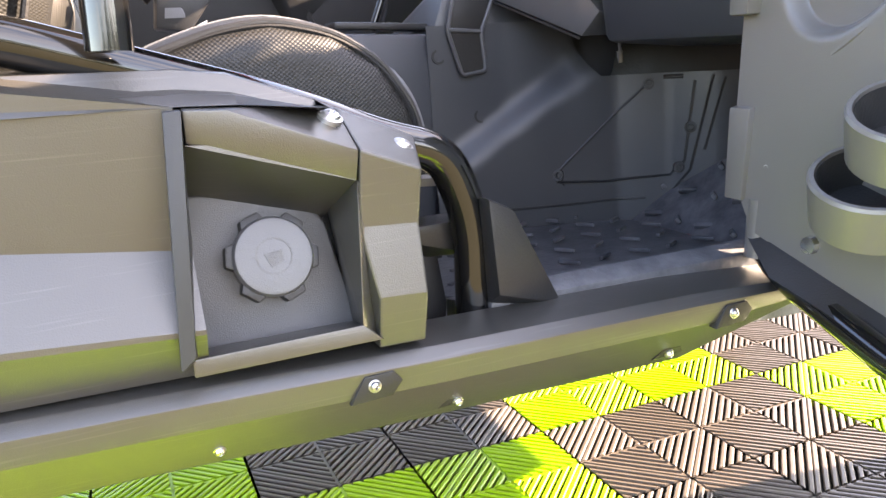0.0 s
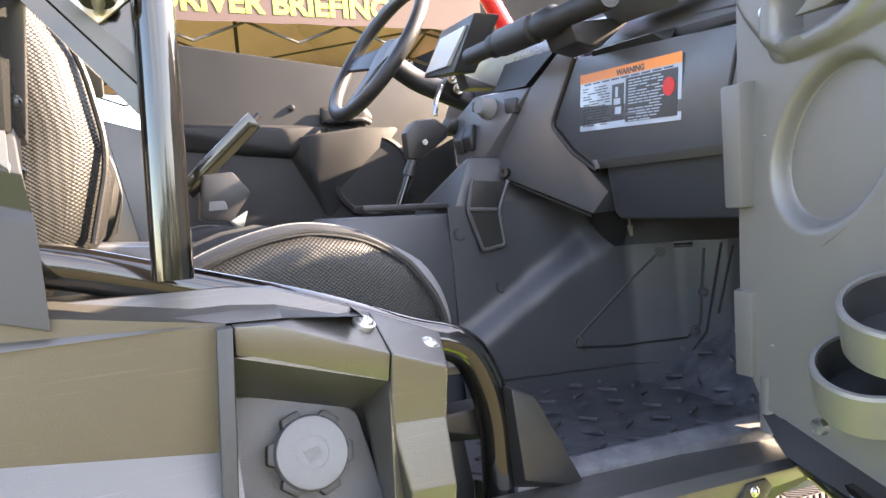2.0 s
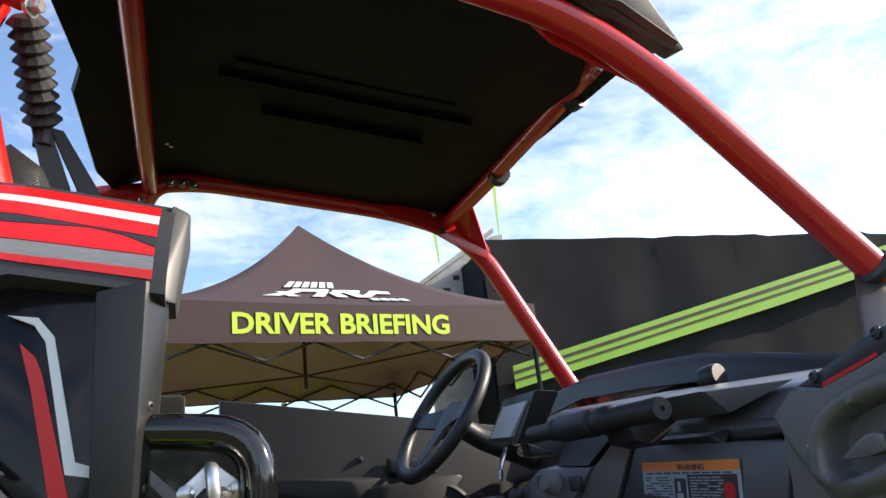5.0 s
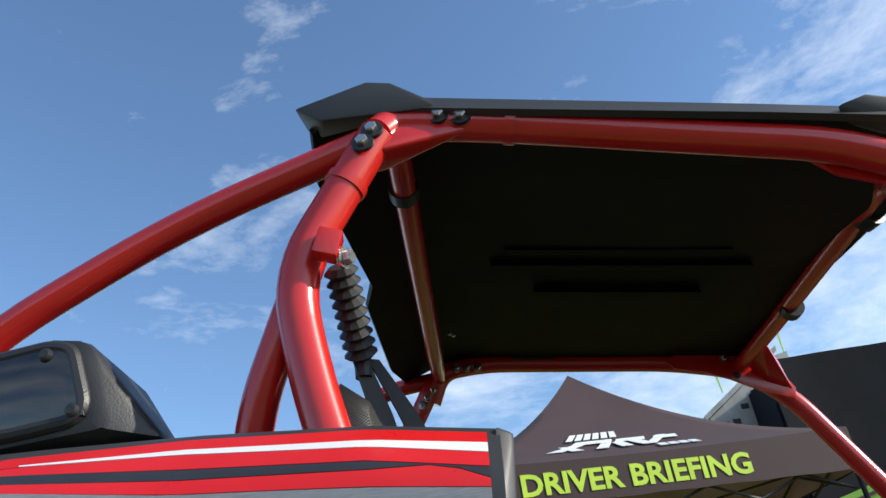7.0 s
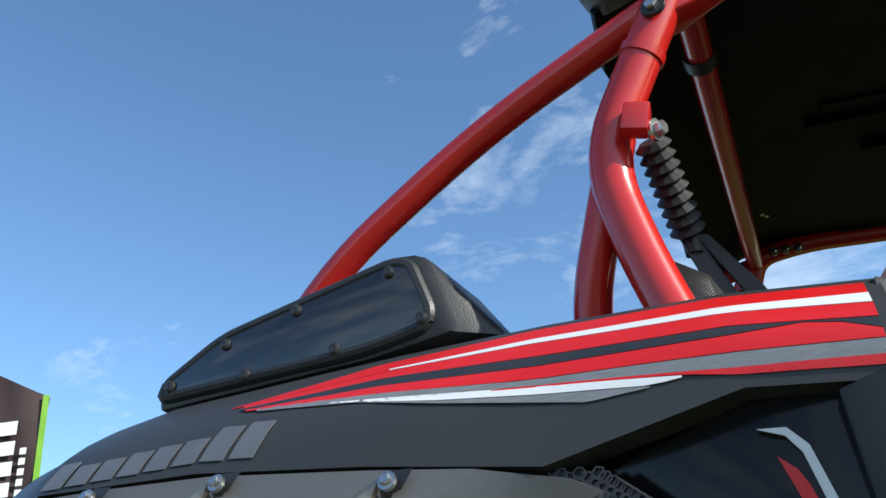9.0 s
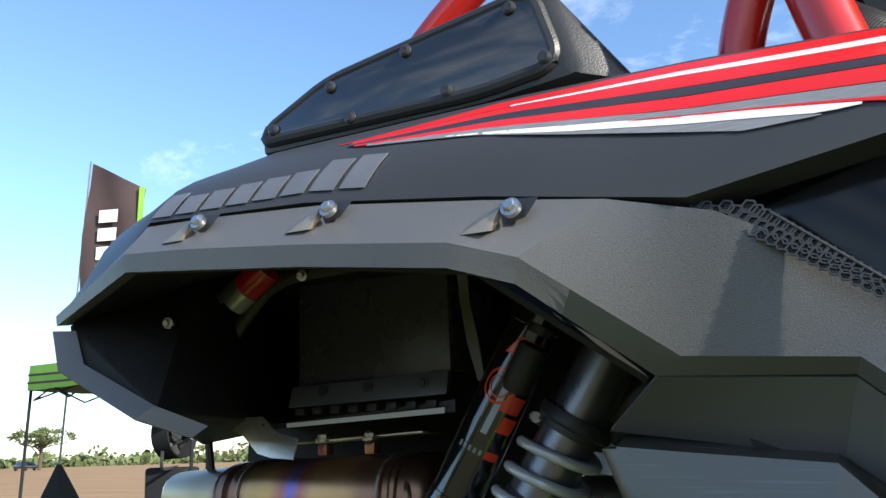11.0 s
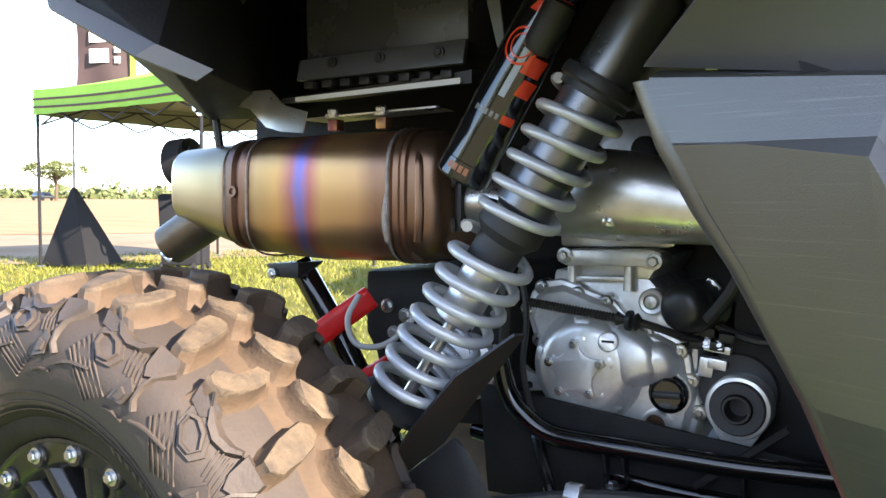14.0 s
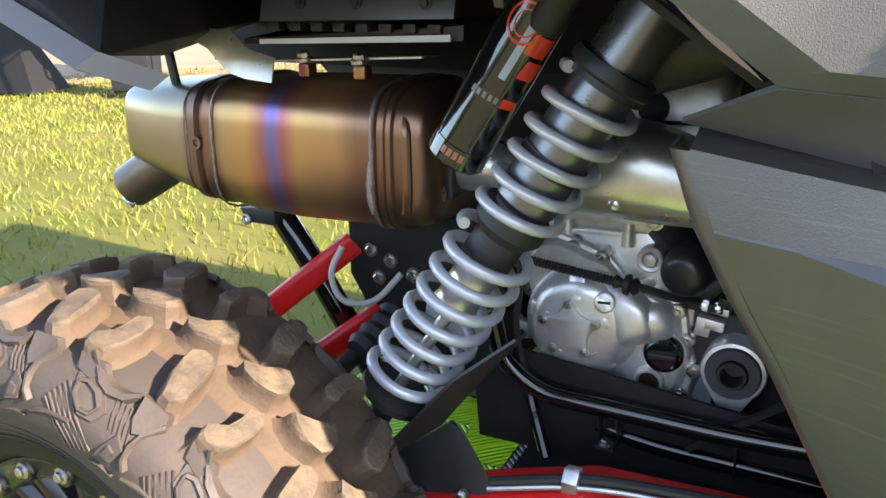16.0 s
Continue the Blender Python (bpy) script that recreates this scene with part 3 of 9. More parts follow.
for k in range(7):
    a, b = q0 + q1 * 0.30, q0 + q1 * 0.62
    z = 2.75 + 0.28 * k
    part("mark", shell([[(a.x, a.y - 0.065, z), (a.x, a.y - 0.065, z + 0.19)], [(b.x, b.y - 0.065, z + 0.01), (b.x, b.y - 0.065, z + 0.2)]], 0.004), DECAL_WHITE, fl)
for k in range(11):
    a, b = q0 + q1 * 0.72, q0 + q1 * 0.82
    z = 2.75 + 0.14 * k
    part("mark", shell([[(a.x, a.y - 0.07, z), (a.x, a.y - 0.07, z + 0.09)], [(b.x, b.y - 0.07, z), (b.x, b.y - 0.07, z + 0.09)]], 0.004), DECAL_WHITE, fl)

# drum fan on a dark stand
fan = thing("drum_fan", (-6.75, 5.5, 0), "round drum fan on a dark wheeled stand", "fan")
part("stand", hull([(-6.98, 5.25, 0.06), (-6.55, 5.45, 0.06), (-6.68, 5.8, 0.06), (-7.1, 5.6, 0.06), (-7.0, 5.22, 0.95), (-6.55, 5.45, 0.95), (-6.68, 5.82, 0.95), (-7.12, 5.6, 0.95)]), COVER, fan, bevel=0.05)
fc, fdir = Vector((-6.62, 5.30, 1.33)), Vector((0.97, 0.20, 0.08)).normalized()
part("drum", lathe([(-0.10, 0.25), (-0.11, 0.27), (-0.10, 0.285), (0.13, 0.29), (0.14, 0.280), (0.12, 0.272), (-0.09, 0.26)], fc, fdir, 36), COVER, fan)
part("back", lathe([(-0.09, 0.262), (-0.088, 0.0)], fc, fdir, 30), TRIM, fan)
part("hub", lathe([(0.0, 0.10), (0.05, 0.10), (0.06, 0.08), (0.055, 0.05), (0.06, 0.03), (0.06, 0)], fc, fdir, 24), TRIM, fan)
fu = fdir.orthogonal().normalized()
fv = fdir.cross(fu)
for k in range(9):
    a = 2 * math.pi * k / 9
    d, t = fu * math.cos(a) + fv * math.sin(a), fv * math.cos(a) - fu * math.sin(a)
    part("blade", hull([fc + d * 0.09 + t * 0.02, fc + d * 0.09 - t * 0.02 - fdir * 0.02, fc + d * 0.25 + t * 0.055 + fdir * 0.01, fc + d * 0.25 - t * 0.03 - fdir * 0.04, fc + d * 0.25 - t * 0.03 - fdir * 0.036]), TRIM, fan)
part("yoke", tube([fc - fu * 0.28, fc - fu * 0.30 - Vector((0, 0, 0.2)), (-6.75, 5.5, 0.95)], 0.02, 0.1, 8), TRIM, fan)
for p in ((-7.0, 5.3, 0.05), (-6.6, 5.45, 0.05), (-7.05, 5.6, 0.05), (-6.7, 5.78, 0.05)):
    part("castor", lathe([(-0.02, 0.03), (-0.02, 0.05), (0.02, 0.05), (0.02, 0.03)], p, (0.9, 0.45, 0), 14), RUBBERB, fan)


def tree(x, y, h, w, seed):
    t = thing("oak_tree", (x, y, 0), "broad solitary field tree with an uneven olive crown", "tree", "far trees")
    rnd = random.Random(seed)
    part("trunk", tube([(x, y, -0.1), (x + 0.2, y, h * 0.3), (x - 0.1, y, h * 0.62)], 0.3, 0.5, 8, None), BARK, t)
    bml = fresh()
    for k in range(9):
        a, e = rnd.uniform(0, 6.28), rnd.uniform(0.5, 0.95)
        tip = (x + math.cos(a) * w * 0.42 * rnd.uniform(0.5, 1), y + math.sin(a) * w * 0.42, h * e)
        part("limb", tube([(x, y, h * rnd.uniform(0.25, 0.5)), tuple(lerp(p, q, 0.5) + (0.3 if i == 2 else 0) for i, (p, q) in enumerate(zip((x, y, h * 0.4), tip))), tip], 0.1, 0.5, 6), BARK, t)
    verts, faces = [], []
    for k in range(46):
        a, r = rnd.uniform(0, 6.28), math.sqrt(rnd.random()) * w / 2
        cz = h * (0.70 + 0.22 * rnd.uniform(-0.8, 1) * (1 - (2 * r / w) ** 2 * 0.7))
        c = Vector((x + r * math.cos(a), y + r * math.sin(a), cz))
        for q in range(60):
            d = Vector((rnd.gauss(0, 1), rnd.gauss(0, 1), rnd.gauss(0, 0.5))) * w * 0.042
            s = w * 0.018
            p = c + d
            n1 = Vector((rnd.gauss(0, 1), rnd.gauss(0, 1), rnd.gauss(0, 1))).normalized() * s
            n2 = Vector((rnd.gauss(0, 1), rnd.gauss(0, 1), rnd.gauss(0, 1))).normalized() * s
            i = len(verts)
            verts += [p - n1, p + n2, p + n1, p - n2]
            faces.append((i, i + 1, i + 2, i + 3))
    me = bpy.data.meshes.new("crown")
    me.from_pydata([tuple(v) for v in verts], [], faces)
    me.materials.append(LEAF)
    ob = new("crown", me)
    ob.parent = t
    ob.matrix_parent_inverse = Matrix.Translation(t.location).inverted()
    tagged(ob, kind="stuff")


def far(d, s):
    p = AWAY * d + ACROSS * s
    return p.x, p.y


for d, s, h, w, sd in ((150, -7.1, 7.9, 10.5, 3), (150, 9.6, 7.6, 10, 5), (165, -22, 5.5, 8, 8)):
    tree(*far(d, s), h, w, sd)

# far hedge and woods, and a nearer hedge added out of view
verts, faces = [], []
rnd = random.Random(11)
for k in range(16000):
    s = rnd.uniform(-330, 330)
    d = rnd.choice((255, 265, 300, 420))
    h = (2.5 + 3.0 * noise.noise((s * 0.03, d, 0)) + 2.0 * noise.noise((s * 0.12, d, 2))) * (1 if d < 290 else 1.9) + (3.5 if s < -45 else 0)
    z = rnd.uniform(-0.5, max(0.8, h))
    x, y = far(d + rnd.uniform(-4, 4), s)
    e = rnd.uniform(0.6, 1.5)
    n1 = Vector((rnd.gauss(0, 1), rnd.gauss(0, 1), rnd.gauss(0, 1))).normalized() * e
    n2 = Vector((rnd.gauss(0, 1), rnd.gauss(0, 1), rnd.gauss(0, 1))).normalized() * e
    p = Vector((x, y, z))
    i = len(verts)
    verts += [p - n1, p + n2, p + n1, p - n2]
    faces.append((i, i + 1, i + 2, i + 3))
# added hedge out of view, darkens what the near side reflects
for k in range(5200):
    x = rnd.uniform(-26, 30)
    y = -19 + rnd.uniform(-0.9, 0.9)
    h = 2.8 + 1.0 * noise.noise((x * 0.22, 5, 0)) + 0.8 * noise.noise((x * 0.8, 9, 0))
    p = Vector((x, y, rnd.uniform(0, h)))
    n1 = Vector((rnd.gauss(0, 1), rnd.gauss(0, 1), rnd.gauss(0, 1))).normalized() * rnd.uniform(0.15, 0.4)
    n2 = Vector((rnd.gauss(0, 1), rnd.gauss(0, 1), rnd.gauss(0, 1))).normalized() * rnd.uniform(0.15, 0.4)
    i = len(verts)
    verts += [p - n1, p + n2, p + n1, p - n2]
    faces.append((i, i + 1, i + 2, i + 3))
for k in range(1500):
    p = Vector((2.3 + rnd.gauss(0, 0.55), 11 + rnd.gauss(0, 0.5), abs(rnd.gauss(1.2, 0.42))))
    n1 = Vector((rnd.gauss(0, 1), rnd.gauss(0, 1), rnd.gauss(0, 1))).normalized() * 0.06
    n2 = Vector((rnd.gauss(0, 1), rnd.gauss(0, 1), rnd.gauss(0, 1))).normalized() * 0.06
    i = len(verts)
    verts += [p - n1, p + n2, p + n1, p - n2]
    faces.append((i, i + 1, i + 2, i + 3))
me = bpy.data.meshes.new("far_hedge")
me.from_pydata([tuple(v) for v in verts], [], faces)
me.materials.append(LEAF)
tagged(new("far_hedge", me), "hedges and woods at the field edges, with an unseen added hedge", "hedge", kind="stuff")
cx, cy = far(150, 7.5)
car = thing("parked_car", (cx, cy, 0), "small dark car parked far off at the field edge", "car")
part("body", hull([(cx - 2, cy - 0.8, 0.35), (cx + 2, cy - 0.8, 0.35), (cx - 2, cy + 0.8, 0.35), (cx + 2, cy + 0.8, 0.35), (cx - 2, cy - 0.8, 0.9), (cx + 2, cy - 0.8, 0.85), (cx - 1.3, cy - 0.6, 1.45), (cx + 0.8, cy - 0.6, 1.45), (cx - 1.3, cy + 0.6, 1.45), (cx + 0.8, cy + 0.6, 1.45), (cx + 2, cy + 0.8, 0.85), (cx - 2, cy + 0.8, 0.9)]), GLOSSBLACK, car, bevel=0.05)
for a in (-1.3, 1.3):
    for b in (-0.8, 0.8):
        part("wheel", lathe([(-0.1, 0.2), (-0.1, 0.33), (0.1, 0.33), (0.1, 0.2)], (cx + a, cy + b, 0.33), (0, 1, 0), 14), RUBBERB, car)

# grass blades in front of the field
verts, faces = [], []
rnd = random.Random(2)
for k in range(46000):
    u = rnd.random() ** 0.75
    d = lerp(0.9, 12.0, u)
    p = Vector((0.3, 0.35, 0)) + AWAY * d + ACROSS * rnd.uniform(-2.6 - 0.25 * d, 3.2 + 0.5 * d)
    if p.x > -0.75 and p.y < 1.6:
        continue
    clump = 0.6 + 0.8 * noise.noise((p.x * 2.2, p.y * 2.2, 0))
    h = rnd.uniform(0.025, 0.075) * max(0.35, clump + 0.4)
    a = rnd.uniform(0, 6.28)
    w = rnd.uniform(0.002, 0.0045) * (1 + d * 0.12)
    lean = Vector((rnd.gauss(0, 1), rnd.gauss(0, 1), 0)) * h * 0.55
    s = Vector((math.cos(a) * w, math.sin(a) * w, 0))
    b = Vector((p.x, p.y, -0.032))
    i = len(verts)
    verts += [b - s, b + s, b + lean * 0.4 + s * 0.7 + Vector((0, 0, h * 0.6)), b + lean * 0.4 - s * 0.7 + Vector((0, 0, h * 0.6)), b + lean + Vector((0, 0, h))]
    faces += [(i, i + 1, i + 2, i + 3), (i + 3, i + 2, i + 4)]
me = bpy.data.meshes.new("grass_blades")
me.from_pydata([tuple(v) for v in verts], [], faces)
me.materials.append(BLADE)
tagged(new("grass_blades", me), "short yellow-green lawn grass blades", "grass", kind="stuff")

# ---- the vehicle: shell and cage ----
VEH = thing("utility_vehicle", (1.25, 0, 0), "grey and red two-seat off-road buggy with its passenger door open", "vehicle")


# red roll cage
hoop_r = [(0.95, -0.655, 1.33), (0.925, -0.655, 1.48), (0.905, -0.655, 1.632), (1.04, -0.650, 1.85)]
part("rear_hoop", tube([(0.975, -0.66, 1.28)] + hoop_r[1:], 0.0285, 0.09, 40), RED, VEH, "red tubular rear cage hoop with a kink")
part("top_bar", tube([hoop_r[-1], (1.06, -0.63, 1.882), (1.20, -0.62, 1.866), (1.72, -0.62, 1.732), (1.87, -0.62, 1.632), (2.25, -0.62, 1.262), (2.34, -0.62, 1.17)], 0.0265, 0.10, 40), RED, VEH, "red roof rail running down into the front pillar")
part("sleeve", cyl((1.235, -0.62, 1.857), (1.25, -0.62, 1.853), 0.030), RED, VEH)
part("sleeve", cyl((0.985, -0.652, 1.762), (0.992, -0.652, 1.773), 0.0318), RED, VEH)
gus = hull([(1.005, -0.672, 1.81), (1.05, -0.645, 1.885), (1.10, -0.640, 1.892), (1.15, -0.640, 1.886), (1.19, -0.638, 1.860), (1.18, -0.635, 1.845), (1.09, -0.63, 1.84), (1.045, -0.665, 1.81),
            (1.0, -0.61, 1.82), (1.05, -0.60, 1.895), (1.14, -0.595, 1.895), (1.04, -0.61, 1.81)])
part("cage_node", gus, RED, VEH, "red cast node joining cage tubes", sharp=60, bevel=0.016)
part("rear_brace", tube([(1.02, -0.640, 1.845), (0.74, -0.618, 1.765), (0.46, -0.61, 1.619), (0.30, -0.59, 1.45)], 0.0235, 0.12, 48), RED, VEH, "red rear brace sloping down to the bed")
top_l = [(1.03, 0.60, 1.86), (1.07, 0.585, 1.945), (1.20, 0.58, 1.95), (1.72, 0.58, 1.872), (1.90, 0.58, 1.822), (2.02, 0.58, 1.727), (2.24, 0.58, 1.33), (2.32, 0.58, 1.2)]
part("top_bar", tube(top_l, 0.0265, 0.08, 16), RED, VEH)
part("rear_hoop", tube([(1.05, 0.585, 1.93), (0.99, 0.60, 1.83), (0.86, 0.62, 1.66), (0.84, 0.62, 1.30)], 0.0265, 0.08, 16), RED, VEH)
part("rear_brace", tube([(1.05, 0.60, 1.93), (0.90, 0.60, 1.915), (0.45, 0.55, 1.62), (0.36, 0.55, 1.40)], 0.0235, 0.06, 14), RED, VEH)
part("cross_bar", tube([(1.065, -0.60, 1.875), (1.065, -0.56, 1.88), (1.062, 0.34, 1.90), (1.062, 0.58, 1.925)], 0.021, 0.05, 14), RED, VEH)
part("cross_bar", tube([(1.80, -0.60, 1.70), (1.925, -0.35, 1.82), (1.925, 0.30, 1.83), (1.90, 0.57, 1.82)], 0.021, 0.09, 14), RED, VEH)
part("hoop_bar", tube([(0.83, -0.60, 1.35), (0.845, -0.62, 1.46), (0.905, -0.64, 1.60), (0.93, -0.645, 1.66)], 0.0245, 0.1, 14), RED, VEH, "red brace tube behind the hoop")
g2 = prism([(1.70, 1.87), (1.755, 1.885), (1.94, 1.85), (2.00, 1.80), (2.03, 1.735), (2.019, 1.705), (1.97, 1.725), (1.91, 1.755), (1.862, 1.785), (1.80, 1.815), (1.72, 1.838)], "y", 0.545, 0.551)
part("gusset", g2, RED, VEH, "red gusset plate with bolts", bevel=0.003)
part("gusset", hull([(1.90, 0.53, 1.83), (1.97, 0.53, 1.84), (2.03, 0.56, 1.72), (1.99, 0.50, 1.80), (1.94, 0.42, 1.83), (1.96, 0.55, 1.76)]), RED, VEH, bevel=0.004)
part("gusset", prism([(1.66, 1.742), (1.92, 1.60), (1.80, 1.655), (1.70, 1.70)], "y", -0.60, -0.592), RED, VEH)
for p in [(1.135, -0.648, 1.874), (1.168, -0.647, 1.867), (1.036, -0.680, 1.838), (1.021, -0.683, 1.815)]:
    part("washer", lathe([(-0.004, 0.0165), (0.002, 0.0165), (0.002, 0.008)], p, (-0.1, -1, 0.15), 20), TRIM, VEH)
    part("cage_bolt", hexbolt(p, (-0.1, -1, 0.15), 0.0095, 0.010), BOLT, VEH)
for p in [(1.865, 0.545, 1.849), (1.946, 0.545, 1.801), (1.115, 0.55, 1.938), (1.145, 0.55, 1.935), (1.175, 0.55, 1.93), (1.005, 0.57, 1.85), (1.02, 0.57, 1.87), (1.04, 0.57, 1.89)]:
    part("cage_bolt", hexbolt(p, (0, -1, 0), 0.0085, 0.007), BOLT, VEH)
part("gusset_hole", lathe([(0, 0.011), (0.001, 0.010), (0.001, 0)], (1.884, 0.545, 1.794), (0, -1, 0), 16), DARK, VEH)
part("rating_label", prism([(1.28, 1.938), (1.40, 1.921), (1.40, 1.929), (1.28, 1.946)], "y", 0.550, 0.553), LABELB, VEH)

# belt anchor with its bellows
part("belt_bracket", box((0.962, -0.684, 1.652), (0.034, 0.028, 0.040), (0, 18, 8)), RED, VEH, "red welded belt anchor block", bevel=0.004)
part("anchor_bolt", hexbolt((0.982, -0.676, 1.634), (0.9, -0.4, -0.2), 0.010, 0.012), BOLT, VEH)
bel_a, bel_b = Vector((0.970, -0.645, 1.640)), Vector((0.978, -0.545, 1.545))
rings = []
for k in range(9):
    rings += [(k / 9, 0.016), (k / 9 + 0.06, 0.0245)]
bl = (bel_b - bel_a).length
part("belt_bellows", lathe([(h * bl, r) for h, r in rings] + [(bl, 0.016)], bel_a, bel_b - bel_a, 12), RUBBERB, VEH, "black concertina rubber belt sleeve", sharp=20)
part("belt_loop", tube([bel_b, bel_b + Vector((0.0, 0.0, -0.03))], 0.012, 0, 10), RUBBERB, VEH)
part("seat_belt", shell([[(0.965, -0.555, 1.545), (0.985, -0.54, 1.545)], [(0.985, -0.555, 1.46), (1.012, -0.54, 1.46)], [(1.005, -0.56, 1.36), (1.035, -0.545, 1.36)]], 0.003), RUBBERB, VEH)
part("seat_belt", shell([[(0.985, -0.54, 1.545), (1.0, -0.53, 1.545)], [(1.02, -0.545, 1.46), (1.045, -0.53, 1.46)], [(1.055, -0.55, 1.36), (1.085, -0.535, 1.36)]], 0.003), RUBBERB, VEH)

# black roof
R = [[(0.935, -0.62, 1.905), (0.912, -0.45, 1.93), (0.95, -0.05, 1.93), (0.925, 0.05, 1.93), (0.932, 0.46, 1.93), (0.96, 0.58, 1.935)],
     [(1.03, -0.650, 1.945), (1.03, -0.42, 1.965), (1.03, -0.06, 1.97), (1.03, 0.0, 1.972), (1.03, 0.38, 1.975), (1.03, 0.62, 1.98)],
     [(1.14, -0.645, 1.898), (1.14, -0.42, 1.93), (1.14, -0.06, 1.97), (1.14, 0.0, 1.972), (1.14, 0.38, 1.975), (1.14, 0.62, 1.985)],
     [(1.60, -0.645, 1.808), (1.60, -0.42, 1.85), (1.60, -0.06, 1.89), (1.60, 0.0, 1.895), (1.60, 0.38, 1.905), (1.60, 0.61, 1.91)],
     [(1.80, -0.635, 1.775), (1.80, -0.42, 1.82), (1.80, -0.06, 1.86), (1.80, 0.0, 1.865), (1.80, 0.38, 1.875), (1.80, 0.60, 1.88)],
     [(1.92, -0.60, 1.722), (1.955, -0.42, 1.792), (1.96, -0.06, 1.832), (1.955, 0.0, 1.836), (1.945, 0.36, 1.85), (1.93, 0.57, 1.855)]]
part("roof", shell(R, 0.012), ROOFM, VEH, "black moulded plastic roof panel", bevel=0.0)
part("roof_edge", hull([(0.920, -0.660, 1.916), (0.960, -0.660, 1.885), (1.033, -0.662, 1.928), (1.033, -0.660, 1.950), (1.070, -0.662, 1.940), (1.133, -0.660, 1.892), (1.07, -0.662, 1.912), (1.13, -0.66, 1.88), (0.95, -0.60, 1.90), (1.03, -0.60, 1.95), (1.10, -0.62, 1.92), (0.93, -0.6, 1.915)]), UPPER, VEH, "black raised corner of the roof", bevel=0.006)
part("roof_edge", shell([[(1.10, -0.660, 1.885), (1.10, -0.652, 1.912)], [(1.60, -0.662, 1.782), (1.60, -0.652, 1.806)], [(1.80, -0.655, 1.745), (1.80, -0.642, 1.770)], [(1.92, -0.62, 1.705), (1.91, -0.61, 1.735)]], 0.012), UPPER, VEH)
part("roof_edge", hull([(1.70, -0.662, 1.775), (1.748, -0.665, 1.787), (1.86, -0.645, 1.768), (1.938, -0.61, 1.700), (1.91, -0.61, 1.695), (1.72, -0.64, 1.755), (1.86, -0.55, 1.785), (1.94, -0.55, 1.715)]), UPPER, VEH, "black raised front corner of the roof", bevel=0.004)
for y, x0, x1 in ((-0.10, 1.25, 1.72), (-0.03, 1.22, 1.78), (0.10, 1.32, 1.70)):
    part("roof_rib", hull([(x0, y - 0.012, 1.945 - (x0 - 1.14) * 0.165), (x1, y - 0.012, 1.945 - (x1 - 1.14) * 0.165), (x0, y + 0.012, 1.945 - (x0 - 1.14) * 0.165), (x1, y + 0.012, 1.945 - (x1 - 1.14) * 0.165),
                           (x0, y, 1.965 - (x0 - 1.14) * 0.165), (x1, y, 1.965 - (x1 - 1.14) * 0.165)]), ROOFM, VEH)
for p in [(1.109, -0.399, 1.948), (1.118, -0.395, 1.945), (1.109, 0.36, 1.965), (1.118, 0.375, 1.965)]:
    part("roof_bolt", hexbolt(p, (0, 0, -1), 0.006, 0.006), BOLT, VEH)
for p, q in [((1.935, -0.22, 1.815), (1.945, -0.25, 1.815)), ((1.93, 0.17, 1.82), (1.93, 0.20, 1.82)), ((1.063, -0.43, 1.885), (1.063, -0.46, 1.885))]:
    part("roof_strap", cyl(p, q, 0.0265, seg=14), TRIM, VEH)

# upper rear panel: stations along x with the height of each line, and the outward bulge at it
P_TOP = [(-0.09, 1.275), (-0.012, 1.388), (0.19, 1.437), (0.45, 1.425), (0.60, 1.418), (0.80, 1.405), (1.0, 1.385), (1.142, 1.359)]
P_BOT = [(-0.09, 1.238), (-0.055, 1.236), (0.15, 1.321), (0.40, 1.302), (0.62, 1.268), (0.81, 1.232), (1.0, 1.268), (1.142, 1.247)]
P_YT = [(-0.09, -0.70), (0.2, -0.70), (0.6, -0.715), (1.142, -0.73)]
P_YB = [(-0.09, -0.76), (-0.055, -0.775), (0.15, -0.822), (0.62, -0.822), (0.81, -0.82), (1.0, -0.80), (1.142, -0.795)]


def side(x, z, proud=0.0):
    """A point of the upper rear panel's face."""
    zt, zb = interp(P_TOP, x), interp(P_BOT, x)
    v = (zt - z) / (zt - zb)
    y = lerp(interp(P_YT, x), interp(P_YB, x), v) - 0.022 * math.sin(math.pi * max(0, min(1, v)))
    x -= 0.010 * v * max(0.0, min(1.0, (x - 1.04) / 0.10))
    return (x, y - proud, z)


xs = [-0.09, -0.055, -0.012, 0.08, 0.15, 0.25, 0.32, 0.40, 0.5, 0.62, 0.72, 0.81, 0.9, 1.0, 1.08, 1.142]
rows = []
for x in xs:
    zt, zb = interp(P_TOP, x), interp(P_BOT, x)
    yt = interp(P_YT, x)
    rows.append([(x, yt + 0.20, zt + 0.012), (x, yt + 0.03, zt + 0.010), (x, yt + 0.008, zt + 0.004)] + [side(x, lerp(zt, zb, v)) for v in (0, 0.12, 0.3, 0.5, 0.7, 0.88, 1.0)] + [(x - 0.010 * max(0.0, min(1.0, (x - 1.04) / 0.10)), interp(P_YB, x) + 0.03, zb - 0.008)])
part("rear_upper_panel", shell(rows, 0.006), UPPER, VEH, "dark grey rear quarter panel with red and white stripes", sharp=50)
part("panel_end", hull([(1.138, -0.737, 1.362), (1.157, -0.727, 1.355), (1.135, -0.62, 1.36), (1.157, -0.62, 1.35), (1.122, -0.790, 1.245), (1.142, -0.765, 1.245), (1.122, -0.70, 1.245), (1.142, -0.70, 1.245)]), UPPER, VEH, bevel=0.004)


